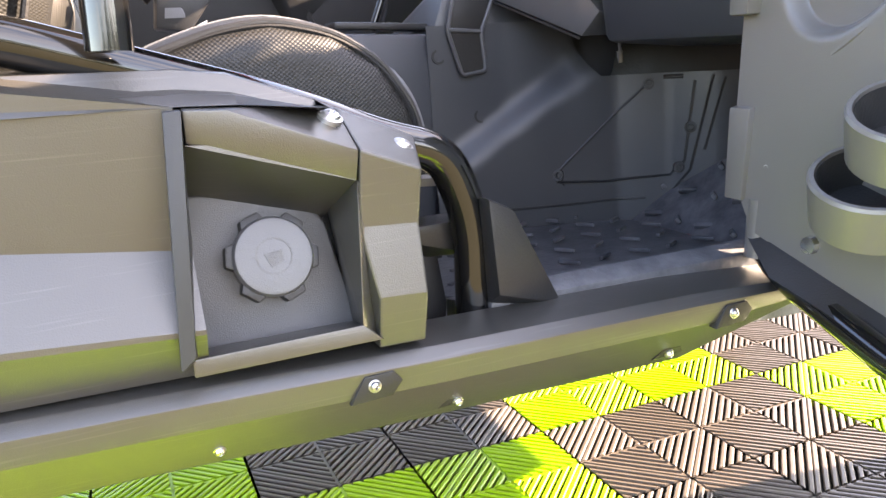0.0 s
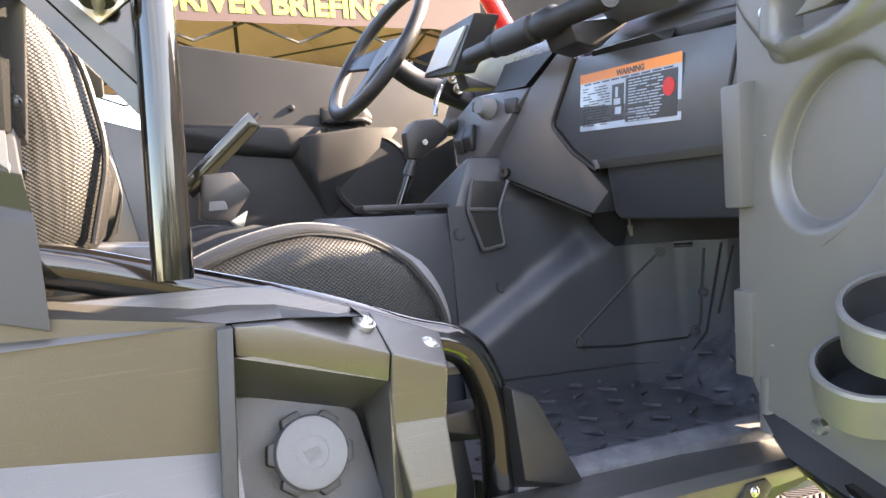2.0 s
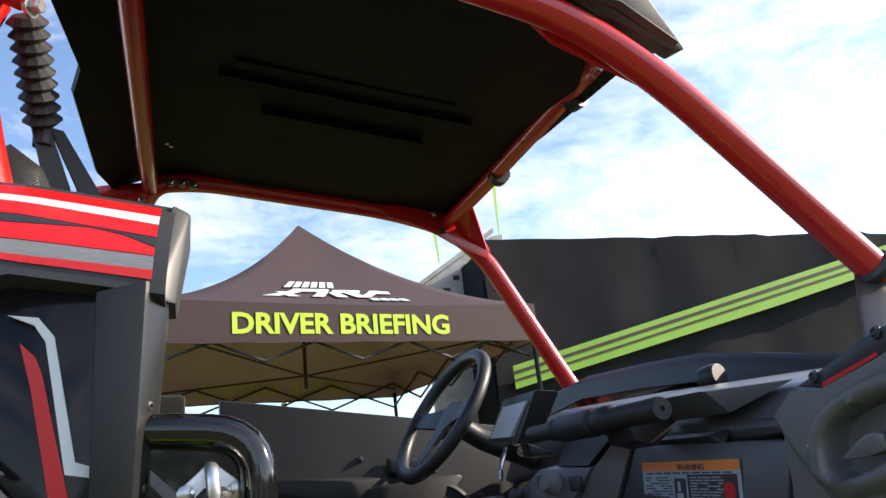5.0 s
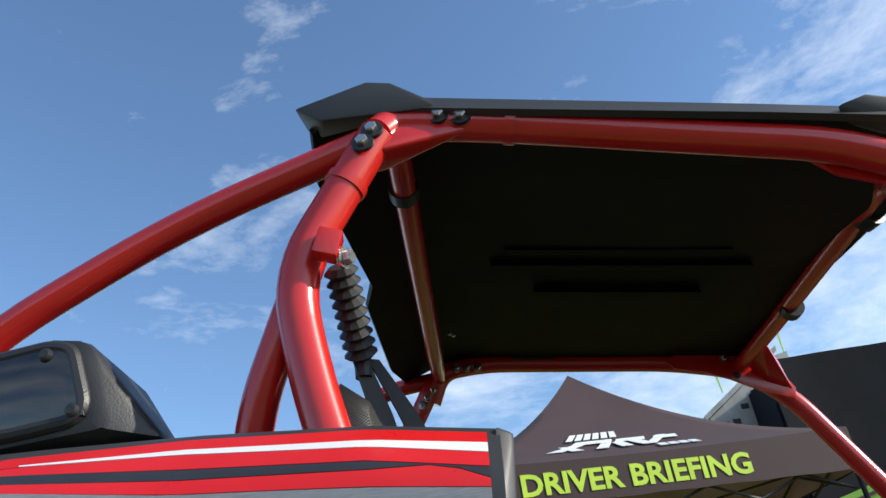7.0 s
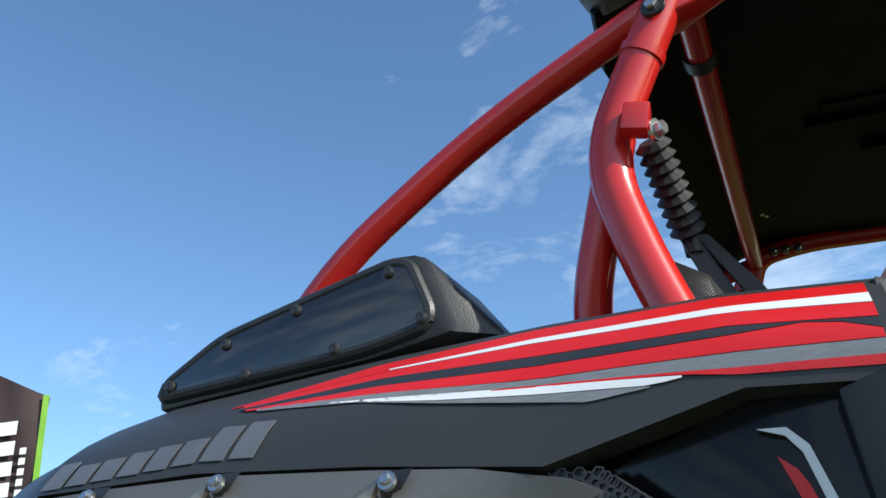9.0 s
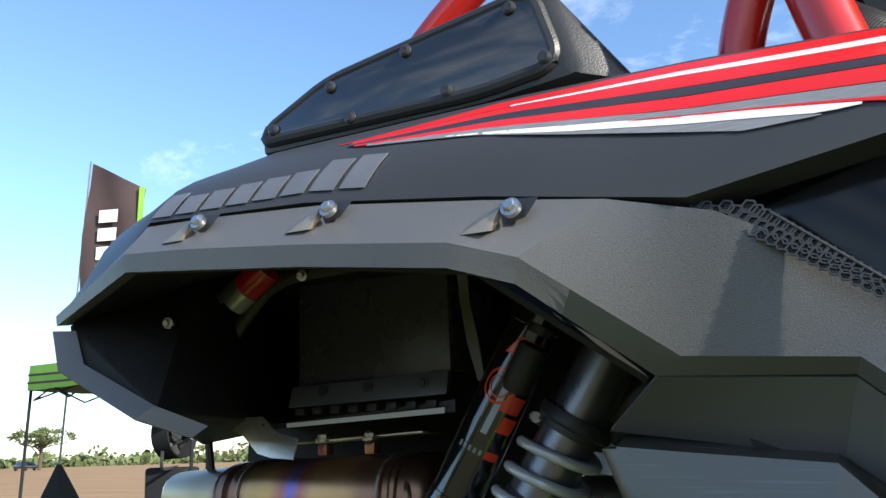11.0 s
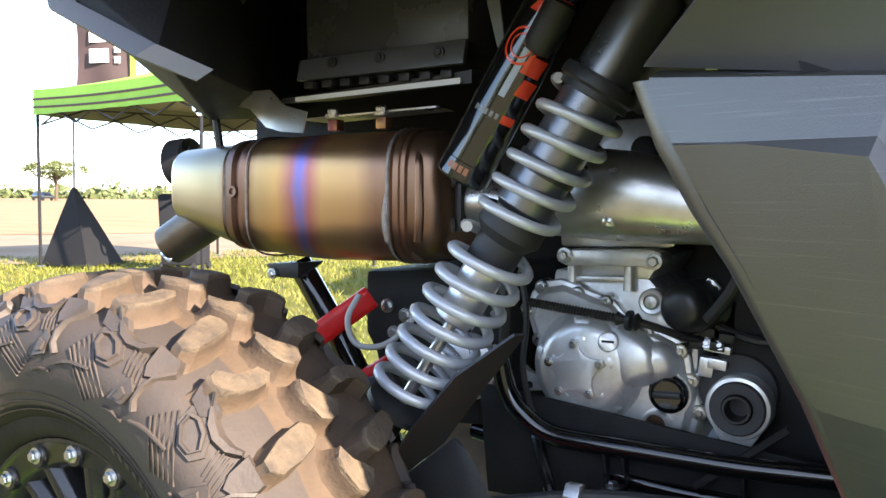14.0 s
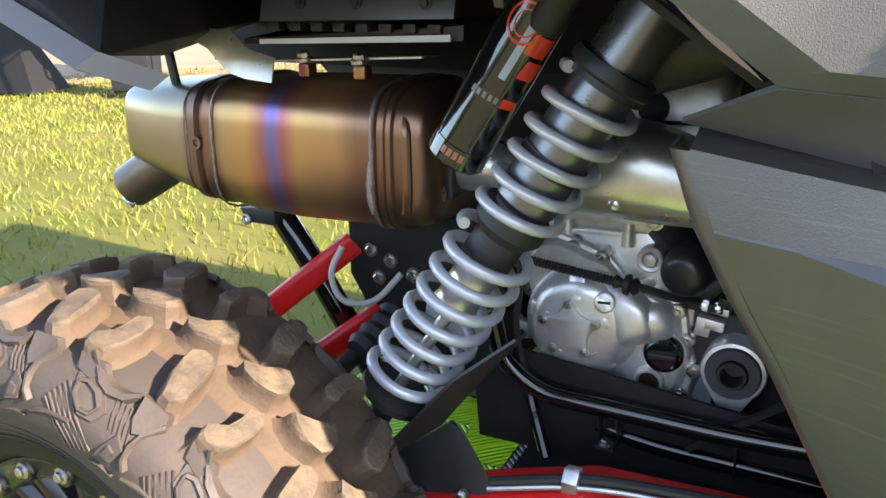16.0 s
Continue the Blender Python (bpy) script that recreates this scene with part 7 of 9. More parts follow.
part("stone_guard", shell([[(0.262, -0.50, 0.515), (0.266, -0.46, 0.50)], [(0.33, -0.53, 0.60), (0.345, -0.46, 0.57)], [(0.40, -0.53, 0.685), (0.41, -0.46, 0.66)], [(0.47, -0.50, 0.742), (0.472, -0.47, 0.738)]], 0.004), TRIM, VEH, "black flexible stone guard")
part("guard_bracket", hull([(0.27, -0.46, 0.50), (0.36, -0.46, 0.575), (0.385, -0.46, 0.56), (0.425, -0.46, 0.50), (0.42, -0.47, 0.425), (0.29, -0.475, 0.41), (0.27, -0.45, 0.50), (0.36, -0.45, 0.575), (0.42, -0.455, 0.425), (0.29, -0.46, 0.41)]), TRIM, VEH, bevel=0.003)
part("guard_bolt", hexbolt((0.385, -0.475, 0.470), (0, -1, 0), 0.008, 0.006), BOLT, VEH)
part("guard_bolt", hexbolt((0.315, -0.478, 0.455), (0, -1, 0), 0.007, 0.006), BOLT, VEH)

# ---- shock ----
ST, SB = Vector((0.640, -0.425, 1.200)), Vector((0.250, -0.485, 0.560))
sd = SB - ST
SL = sd.length
ribs = []
for i in range(70):
    ribs += [(0.005 * i, 0.0405), (0.005 * i + 0.0025, 0.0393)]
SHB = mat("dark grey anodised shock body", (0.20, 0.20, 0.205), 0.30, 0.85, (0.27, 0.27, 0.27), 10, 0.5)
shock = part("shock_absorber", lathe([(0, 0.030)] + ribs + [(0.355, 0.034), (0.36, 0.0)], ST, sd, 30), SHB, VEH, "long-travel coil-over shock with twin silver springs", sharp=60)
part("spring_collar", lathe([(0.150, 0.038), (0.150, 0.051), (0.158, 0.053), (0.166, 0.053), (0.170, 0.049), (0.178, 0.049), (0.18, 0.038)], ST, sd, 30), TRIM, shock)
part("crossover_ring", lathe([(0.275, 0.038), (0.275, 0.043), (0.295, 0.043), (0.295, 0.038)], ST, sd, 28), TRIM, shock)
part("lower_body", lathe([(0.33, 0.030), (0.33, 0.034), (0.37, 0.034), (0.372, 0.030), (0.53, 0.030), (0.535, 0.02)], ST, sd, 28), STEEL, shock, "polished shock body")
part("spring_divider", lathe([(0.36, 0.034), (0.36, 0.046), (0.385, 0.047), (0.40, 0.0345), (0.445, 0.0345), (0.445, 0.031)], ST, sd, 28), RUBBERB, shock)
part("shaft", lathe([(0.53, 0.009), (SL - 0.04, 0.009)], ST, sd, 16), STEEL, shock)
part("spring_seat", lathe([(SL - 0.075, 0.030), (SL - 0.07, 0.052), (SL - 0.06, 0.052), (SL - 0.05, 0.02), (SL, 0.018)], ST, sd, 26), RUBBERB, shock)
sn = sd.normalized()
su = sn.orthogonal().normalized()
sv = sn.cross(su)


def coil(name, h0, h1, turns, r, wire):
    path = []
    n = int(turns * 22)
    for i in range(n + 1):
        a = 2 * math.pi * turns * i / n
        k = i / n
        h = lerp(h0, h1, k)
        path.append(ST + sn * h + (su * math.cos(a) + sv * math.sin(a)) * r)
    part(name, tube(path, wire, 0, 9), SPRING, shock, sharp=80)


coil("upper_spring", 0.178, 0.372, 5.2, 0.052, 0.0074)
coil("lower_spring", 0.405, SL - 0.078, 7.6, 0.0545, 0.0080)
RA, RB = Vector((0.530, -0.43, 1.245)), Vector((0.352, -0.43, 0.946))
rd = RB - RA
RL = rd.length
res = part("reservoir", lathe([(0, 0.024), (0.004, 0.040), (0.05, 0.041), (0.052, 0.0385), (RL - 0.03, 0.0385), (RL - 0.029, 0.0395), (RL - 0.004, 0.0395), (RL, 0.036), (RL, 0.0)], RA, rd, 32), GLOSSBLACK, VEH, "gloss black shock reservoir with an orange-red decal")
rn = rd.normalized()
face = (Vector((0.25, -0.95, 0.1)) - rn * rn.dot(Vector((0.25, -0.95, 0.1)))).normalized()
acr = rn.cross(face)


def wrap(name, material, h0, h1, a0, a1, skew=0.0, r=0.0389):
    rows = []
    for i in range(7):
        h = lerp(h0, h1, i / 6)
        rows.append([RA + rn * h + (face * math.cos(a) + acr * math.sin(a)) * r for a in (lerp(a0, a1, j / 8) + skew * i / 6 for j in range(9))])
    part(name, shell(rows, 0.0004), material, res)


OR = mat("orange-red decal film", (0.75, 0.06, 0.02), 0.25, coat=0.6, coat_rough=0.05)
SKYD = mat("pale blue-grey decal film", (0.38, 0.45, 0.55), 0.2, coat=0.6, coat_rough=0.05)
wrap("decal", SKYD, 0.085, 0.215, -0.38, -0.14, 0.10)
# three slanted chunks and a thin ring, the mark in plain shapes
for h0, h1, a0, a1, sk in ((0.070, 0.098, -0.95, 0.05, 0.35), (0.108, 0.142, -1.10, -0.25, 0.22), (0.150, 0.176, -1.20, -0.42, 0.10), (0.182, 0.206, -1.25, -0.62, 0.10)):
    wrap("decal", OR, h0, h1, a0, a1, sk, 0.0394)
wrap("decal", GLOSSBLACK, 0.118, 0.130, -0.86, -0.56, 0.1, 0.0398)
for rh, ra in ((0.026, 0.62), (0.017, 0.40)):
    rows = []
    for i in range(29):
        a = 2 * math.pi * i / 28
        rows.append([RA + rn * (0.145 + rh * f * math.cos(a)) + (face * math.cos(0.02 + ra * f * math.sin(a)) + acr * math.sin(0.02 + ra * f * math.sin(a))) * 0.0397 for f in (0.86, 1.0)])
    part("decal", shell(rows, 0.0004), OR, res)
wrap("decal_bar", OR, 0.236, 0.248, -1.1, -0.55)
for k in range(5):
    wrap("decal_bar", DECAL_GREY, 0.238, 0.246, -0.42 + 0.21 * k, -0.30 + 0.21 * k, 0.0)
for k in range(4):
    wrap("decal_bar", mat("bronze print", (0.35, 0.14, 0.08), 0.4) if k == 0 else bpy.data.materials["bronze print"], RL - 0.024, RL - 0.014, -0.4 + 0.22 * k, -0.24 + 0.22 * k, 0.0, 0.0400)
part("valve_pod", lathe([(0, 0.018), (0.004, 0.022), (0.06, 0.022), (0.072, 0.016), (0.075, 0)], (0.515, -0.462, 1.170), (-0.5, 0.0, -0.85), 22), RUBBERB, VEH, "black valve solenoid beside the reservoir")
part("pod_clamp", lathe([(0, 0.020), (0.012, 0.020)], (0.528, -0.462, 1.195), (-0.5, 0.0, -0.85), 20), TRIM, VEH)
part("shock_mount", hull([(0.60, -0.47, 1.26), (0.72, -0.47, 1.20), (0.68, -0.47, 1.14), (0.58, -0.36, 1.26), (0.72, -0.36, 1.2), (0.66, -0.36, 1.14)]), DARK, VEH)

# ---- wheel well and bed ----
part("wheel_well", shell([[(-0.05, -0.785, 1.22), (0.0, -0.62, 1.30), (-0.05, -0.35, 1.41), (-0.08, 0.0, 1.42)], [(0.15, -0.838, 1.257), (0.16, -0.62, 1.33), (0.12, -0.35, 1.405), (0.12, 0.0, 1.41)], [(0.42, -0.842, 1.226), (0.42, -0.62, 1.31), (0.42, -0.35, 1.37), (0.42, 0.0, 1.38)],
                          [(0.62, -0.84, 1.192), (0.62, -0.62, 1.26), (0.62, -0.35, 1.30), (0.62, 0.0, 1.30)], [(0.745, -0.748, 1.090), (0.76, -0.62, 1.10), (0.78, -0.35, 1.12), (0.80, 0.0, 1.12)]], 0.006), PIT, VEH, "black wheel arch liner")
part("bed_wall", box((0.2, -0.04, 1.21), (1.2, 0.012, 0.38)), PIT, VEH)
part("tail_liner", hull([(-0.05, -0.783, 1.215), (-0.015, -0.783, 1.15), (0.12, -0.768, 1.09), (-0.20, -0.38, 1.055), (-0.34, -0.34, 1.12), (-0.36, -0.30, 1.41), (0.0, -0.6, 1.32), (-0.30, 0.0, 1.41), (-0.3, 0.0, 1.1)]), PIT, VEH, bevel=0.004)
for p in ((-0.060, -0.700, 1.262), (0.035, -0.690, 1.288), (0.045, -0.690, 1.220), (0.215, -0.60, 1.284)):
    part("liner_bolt", join(lathe([(0, 0.009), (0.003, 0.008)], p, (0.2, -0.95, -0.2), 14), hexbolt(Vector(p) + Vector((0, -0.003, 0)), (0.2, -0.95, -0.2), 0.0055, 0.006)), BOLT, VEH)
part("air_box", hull([(0.005, -0.362, 1.335), (0.02, -0.362, 1.345), (0.322, -0.362, 1.345), (0.325, -0.362, 1.155), (0.012, -0.362, 1.148), (0.005, -0.1, 1.345), (0.325, -0.1, 1.345), (0.325, -0.1, 1.15), (0.01, -0.1, 1.15)]), AIRBOX, VEH, "black air box behind the wheel", bevel=0.006)
part("box_flange", hull([(0.008, -0.375, 1.148), (0.328, -0.375, 1.156), (0.328, -0.385, 1.118), (0.008, -0.385, 1.112), (0.01, -0.36, 1.15), (0.325, -0.36, 1.156), (0.325, -0.37, 1.118), (0.01, -0.37, 1.112)]), CABIN, VEH, bevel=0.002)
for x in (0.081, 0.176, 0.285):
    part("flange_bolt", hexbolt((x, -0.382, 1.138), (0, -1, 0), 0.006, 0.005), TRIM, VEH)
for k in range(8):
    part("flange_tooth", box((0.03 + 0.038 * k, -0.37, 1.105), (0.02, 0.02, 0.012)), TRIM, VEH, bevel=0.002)
part("strap", shell([[(0.350, -0.415, 1.350), (0.380, -0.415, 1.345)], [(0.355, -0.412, 1.318), (0.384, -0.412, 1.314)], [(0.366, -0.41, 1.312), (0.384, -0.41, 1.310)], [(0.371, -0.41, 1.255), (0.388, -0.41, 1.253)], [(0.378, -0.405, 1.193), (0.398, -0.405, 1.192)], [(0.392, -0.40, 1.133), (0.404, -0.40, 1.133)]], 0.004), RAILM, VEH, "dusty steel strap with an olive reflection in its colour")
part("strap_bolt", lathe([(0, 0.0055), (0.001, 0.005), (0.001, 0)], (0.366, -0.4195, 1.334), (0, -1, 0), 12), DARK, VEH)
part("bed_rail", tube([(0.355, -0.44, 1.334), (0.207, -0.44, 1.335), (0.047, -0.44, 1.333), (-0.004, -0.44, 1.312), (-0.074, -0.44, 1.245), (-0.106, -0.44, 1.193), (-0.091, -0.44, 1.10)], 0.0125, 0.05, 14), RAILM, VEH, "dusty black bed support tube with painted-in grass reflection")
part("hose", tube([(-0.10, -0.40, 1.32), (-0.165, -0.39, 1.25), (-0.175, -0.38, 1.16), (-0.165, -0.37, 1.08)], 0.008, 0.05, 8), RUBBERB, VEH)
part("hose", tube([(-0.23, -0.35, 1.36), (-0.25, -0.36, 1.28), (-0.21, -0.37, 1.20), (-0.20, -0.37, 1.10)], 0.006, 0.05, 8), RUBBERB, VEH)
part("breather_bottle", lathe([(0, 0.012), (0.004, 0.026), (0.055, 0.026), (0.06, 0.018)], (0.078, -0.52, 1.332), (-0.80, -0.05, -0.55), 22), RED, VEH, "small red breather canister")
part("bottle_band", lathe([(0.056, 0.0268), (0.090, 0.0268), (0.092, 0.012)], (0.078, -0.52, 1.332), (-0.80, -0.05, -0.55), 22), STEEL, VEH)
part("bottle_band", box((-0.015, -0.525, 1.296), (0.028, 0.004, 0.016), (0, -35, 10)), STEEL, VEH)
bed = hull([(-0.35, -0.50, 1.40), (-0.35, 0.60, 1.40), (0.85, -0.50, 1.37), (0.85, 0.60, 1.37), (-0.35, -0.50, 1.36), (0.85, -0.5, 1.30), (-0.35, 0.6, 1.30), (0.85, 0.6, 1.25)])
part("bed_floor", bed, DARK, VEH, "black cargo bed")
part("rear_bulkhead", hull([(-0.30, 0.10, 1.35), (0.70, 0.10, 1.35), (0.78, 0.10, 0.50), (0.30, 0.10, 0.50), (0.05, 0.10, 0.80), (-0.25, 0.10, 1.02), (-0.30, 0.14, 1.35), (0.7, 0.14, 1.35), (0.78, 0.14, 0.5), (0.3, 0.14, 0.5), (-0.25, 0.14, 1.02)]), DARK, VEH)
part("engine_bulkhead", hull([(0.80, -0.70, 1.10), (0.80, 0.55, 1.10), (0.98, -0.70, 0.46), (0.98, 0.55, 0.46), (0.83, -0.70, 1.10), (0.83, 0.55, 1.1), (1.01, -0.7, 0.46), (1.01, 0.55, 0.46)]), PIT, VEH)
part("skid_plate", loft([[(x, -w, z), (x, w, z), (x, w, z - 0.02), (x, -w, z - 0.02)] for x, w, z in ((0.40, 0.34, 0.43), (0.62, 0.36, 0.43), (1.0, 0.44, 0.43), (2.1, 0.45, 0.43), (2.55, 0.36, 0.43), (2.80, 0.30, 0.45))]), PIT, VEH, "black plastic skid plate under the belly")
# hood, front fenders and nose
hood = [(2.33, 0.74, 1.165, 1.20), (2.50, 0.78, 1.16, 1.185), (2.75, 0.78, 1.09, 1.12), (2.93, 0.62, 0.96, 1.0)]
part("hood", loft([[(x, -w, 0.88), (x, -w, zs), (x, -w * 0.55, zc), (x, w * 0.55, zc), (x, w, zs), (x, w, 0.88)] for x, w, zs, zc in hood]), BODY, VEH, "grey hood with front fenders", bevel=0.012)
part("nose", loft([[(x, -w, z0), (x, -w, 0.90), (x, w, 0.90), (x, w, z0)] for x, w, z0 in ((2.32, 0.44, 0.46), (2.78, 0.40, 0.46), (2.90, 0.36, 0.58))]), TRIM, VEH, "black front bumper and nose", bevel=0.012)
# far side of the shell
part("far_panel", hull([(-0.03, 0.72, 1.38), (1.15, 0.72, 1.36), (1.15, 0.80, 1.24), (0.8, 0.82, 1.22), (0.15, 0.82, 1.30), (-0.03, 0.66, 1.25), (1.15, 0.68, 1.2), (-0.03, 0.6, 1.38), (1.15, 0.6, 1.36)]), BODY, VEH, bevel=0.01)
part("far_panel", hull([(1.12, 0.78, 1.25), (0.85, 0.80, 1.2), (1.24, 0.80, 0.60), (0.95, 0.78, 0.60), (1.12, 0.72, 1.25), (0.85, 0.72, 1.2), (1.24, 0.72, 0.6), (0.95, 0.72, 0.6)]), BODY, VEH, bevel=0.01)

# ---- cabin ----
BAND = mat("smooth black vinyl", (0.020, 0.021, 0.022), 0.58, 0.0, (0.028, 0.028, 0.029), 30.0, 0.5, 0.35, 700, spec=0.25)
VINYL = bpy.data.materials.new("embossed black vinyl")
VINYL.use_nodes = True
vn, vl = VINYL.node_tree.nodes, VINYL.node_tree.links
vb = vn["Principled BSDF"]
vb.inputs["Base Color"].default_value = (0.018, 0.018, 0.017, 1)
vb.inputs["Roughness"].default_value = 0.46
vb.inputs["Specular IOR Level"].default_value = 0.4
vco = vn.new("ShaderNodeTexCoord")
vmp = vn.new("ShaderNodeMapping")
vmp.inputs["Scale"].default_value = (1.0, 1.0, 1.25)
vmp.inputs["Rotation"].default_value = (0.1, 0.785, 0.2)
vsc = vn.new("ShaderNodeVectorMath")
vsc.operation = "SCALE"
vsc.inputs["Scale"].default_value = 1750.0
vsi = vn.new("ShaderNodeVectorMath")
vsi.operation = "SINE"
vdo = vn.new("ShaderNodeVectorMath")
vdo.operation = "DOT_PRODUCT"
vdo.inputs[1].default_value = (1, 1, 1)
vbp = vn.new("ShaderNodeBump")
vbp.inputs["Strength"].default_value, vbp.inputs["Distance"].default_value = 0.22, 0.0010
vl.new(vco.outputs["Object"], vmp.inputs["Vector"])
vl.new(vmp.outputs["Vector"], vsc.inputs[0])
vl.new(vsc.outputs["Vector"], vsi.inputs[0])
vl.new(vsi.outputs["Vector"], vdo.inputs[0])
vl.new(vdo.outputs["Value"], vbp.inputs["Height"])
vl.new(vbp.outputs["Normal"], vb.inputs["Normal"])


def seat(yo, yi, label):
    """A bucket seat between its outer edge yo and inner edge yi."""
    s = 1 if yi > yo else -1
    base = [(1.13, 0.70), (1.16, 0.79), (1.23, 0.832), (1.30, 0.855), (1.355, 0.862), (1.42, 0.848), (1.47, 0.815), (1.503, 0.765), (1.514, 0.715), (1.505, 0.675), (1.48, 0.655), (1.15, 0.655)]

    def ring(y, k, drop=0.0):
        c = (1.32, 0.72)
        return [(lerp(c[0], x, k), y, lerp(c[1], z, k) - (drop if z > 0.74 else 0)) for x, z in base]
    w = abs(yi - yo)
    st = [(0.0, 0.72, 0.0), (0.006, 0.86, 0.0), (0.02, 0.95, 0.0), (0.05, 1.0, 0.0), (0.10, 1.0, 0.004), (0.15, 0.985, 0.022), (w / 2, 0.98, 0.026), (w - 0.15, 0.985, 0.022), (w - 0.10, 1.0, 0.004), (w - 0.05, 1.0, 0), (w - 0.02, 0.95, 0), (w, 0.75, 0)]
    ob = part("seat_cushion", loft([ring(yo + s * a, k, d) for a, k, d in st]), FABRIC, VEH, label, sharp=60)
    part("side_bolster", loft([ring(yo + s * a, k) for a, k in ((-0.006, 0.70), (-0.004, 0.84), (0.008, 0.915), (0.018, 0.93))]), VINYL, ob, "embossed vinyl bolster", sharp=60)
    rim = smooth_path([(x, 0, z) for x, z in base[1:10]], 0.05, 4)
    part("bolster_band", shell([[(lerp(1.32, p.x, k), yo + s * a, lerp(0.72, p.z, k) - d) for a, k, d in ((0.006, 0.930, 0), (0.010, 0.950, 0), (0.020, 0.978, 0), (0.038, 1.004, 0), (0.060, 1.012, 0), (0.072, 1.008, 0.003))] for p in rim], 0.003), BAND, ob, "smooth vinyl band over the bolster", sharp=60)
    part("stitching", tube([(lerp(1.32, p.x, 1.017), yo + s * 0.062, lerp(0.72, p.z, 1.017)) for p in rim], 0.0013, 0, 6), LGREY, ob)
    path = [(lerp(1.32, x, 0.955), yo + s * 0.012, lerp(0.72, z, 0.955)) for x, z in base[1:10]]
    part("seam", tube(path, 0.0035, 0.02, 8), TRIM, ob)
    nose = smooth_path([(x, 0, z) for x, z in base[5:10]], 0.04, 4)
    part("front_insert", loft([[(lerp(1.32, p.x, 1.0) + 0.010 + 0.048 * math.sin(math.pi * f) ** 0.6 * (1 - 0.75 * max(0.0, p.z - 0.80) / 0.06), yo + s * lerp(0.075, w - 0.075, f), p.z - 0.004) for p in nose] + [(1.40, yo + s * lerp(0.075, w - 0.075, f), 0.68), (1.36, yo + s * lerp(0.075, w - 0.075, f), 0.80)] for f in (0.0, 0.06, 0.2, 0.4, 0.6, 0.8, 0.94, 1.0)]), LGREY, ob, "light grey cloth insert", sharp=60)
    front = [(1.09, 0.80), (1.142, 0.862), (1.165, 0.95), (1.150, 1.04), (1.105, 1.13), (1.06, 1.25), (1.02, 1.38), (0.99, 1.46), (0.955, 1.49)]
    back = [(0.925, 1.47), (0.93, 1.32), (0.96, 1.15), (1.0, 0.95), (1.02, 0.80)]

    def bring(y, k, dip):
        return [(x - dip if i < len(front) - 2 else x, y, lerp(1.1, z, k)) for i, (x, z) in enumerate(front + back)]
    bs = [(0.0, 0.80, 0.06), (0.008, 0.93, 0.025), (0.03, 0.99, 0.0), (0.075, 1.0, 0.005), (0.12, 1.0, 0.05), (w / 2, 1.0, 0.062), (w - 0.12, 1.0, 0.05), (w - 0.075, 1.0, 0.005), (w - 0.03, 0.99, 0.0), (w - 0.008, 0.93, 0.025), (w, 0.80, 0.06)]
    part("backrest", loft([bring(yo + s * a, k, d) for a, k, d in bs]), VINYL, ob, "embossed vinyl backrest", sharp=60)
    part("seam", tube([(x + 0.001, yo + s * 0.022, z) for x, z in front[1:7]], 0.0035, 0.03, 8), TRIM, ob)
    part("seat_rail", box((1.35, (yo + yi) / 2, 0.60), (0.36, w * 0.8, 0.03)), TRIM, ob)
    part("seat_leg", box((1.47, yo + s * 0.06, 0.555), (0.03, 0.03, 0.10)), TRIM, ob)
    part("seat_leg", box((1.22, yo + s * 0.06, 0.555), (0.03, 0.03, 0.10)), TRIM, ob)


seat(-0.640, -0.175, "dark cloth bucket seat with embossed vinyl bolsters")
seat(0.640, 0.175, "dark cloth bucket seat with embossed vinyl bolsters")

# under-seat box and bolts by the side tube
part("seat_box", hull([(1.10, -0.68, 0.64), (1.49, -0.68, 0.63), (1.50, -0.68, 0.56), (1.49, -0.68, 0.48), (1.1, -0.68, 0.48), (1.1, -0.2, 0.64), (1.49, -0.2, 0.63), (1.49, -0.2, 0.48), (1.1, -0.2, 0.48)]), TRIM, VEH, bevel=0.01)
part("seat_bracket", hull([(1.44, -0.71, 0.652), (1.53, -0.70, 0.652), (1.53, -0.66, 0.652), (1.44, -0.66, 0.652), (1.44, -0.71, 0.64), (1.52, -0.70, 0.615), (1.53, -0.66, 0.61), (1.44, -0.66, 0.61)]), TRIM, VEH, bevel=0.003)
part("seat_bracket", box((1.47, -0.66, 0.69), (0.10, 0.03, 0.008), (0, 4, 0)), STEEL, VEH)
part("seat_bolt", hexbolt((1.512, -0.694, 0.625), (0.2, -0.8, 0.6), 0.009, 0.010), BOLT, VEH)

# tunnel and footwell
tun = [(1.74, 0.852), (1.768, 0.90), (1.778, 0.950), (1.86, 0.945), (2.06, 0.862), (2.30, 0.80), (2.42, 0.62), (2.42, 0.40), (1.74, 0.40)]
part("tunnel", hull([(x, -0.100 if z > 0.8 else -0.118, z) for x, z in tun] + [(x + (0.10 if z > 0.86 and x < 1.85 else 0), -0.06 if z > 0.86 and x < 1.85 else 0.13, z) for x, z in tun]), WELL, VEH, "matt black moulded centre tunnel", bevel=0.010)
con = [(1.40, 0.78), (1.50, 0.832), (1.525, 0.858), (1.735, 0.848), (1.76, 0.78), (1.80, 0.60), (1.80, 0.40), (1.40, 0.40)]
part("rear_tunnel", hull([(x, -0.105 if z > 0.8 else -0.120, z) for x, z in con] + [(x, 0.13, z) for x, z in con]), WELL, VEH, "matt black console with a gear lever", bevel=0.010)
FW = [(1.72, -0.118), (1.86, -0.124), (1.96, -0.138), (2.06, -0.165), (2.14, -0.215), (2.20, -0.285), (2.235, -0.37), (2.25, -0.46), (2.255, -0.70)]
FWX = [p[0] + 0.4 * (-p[1]) for p in FW]


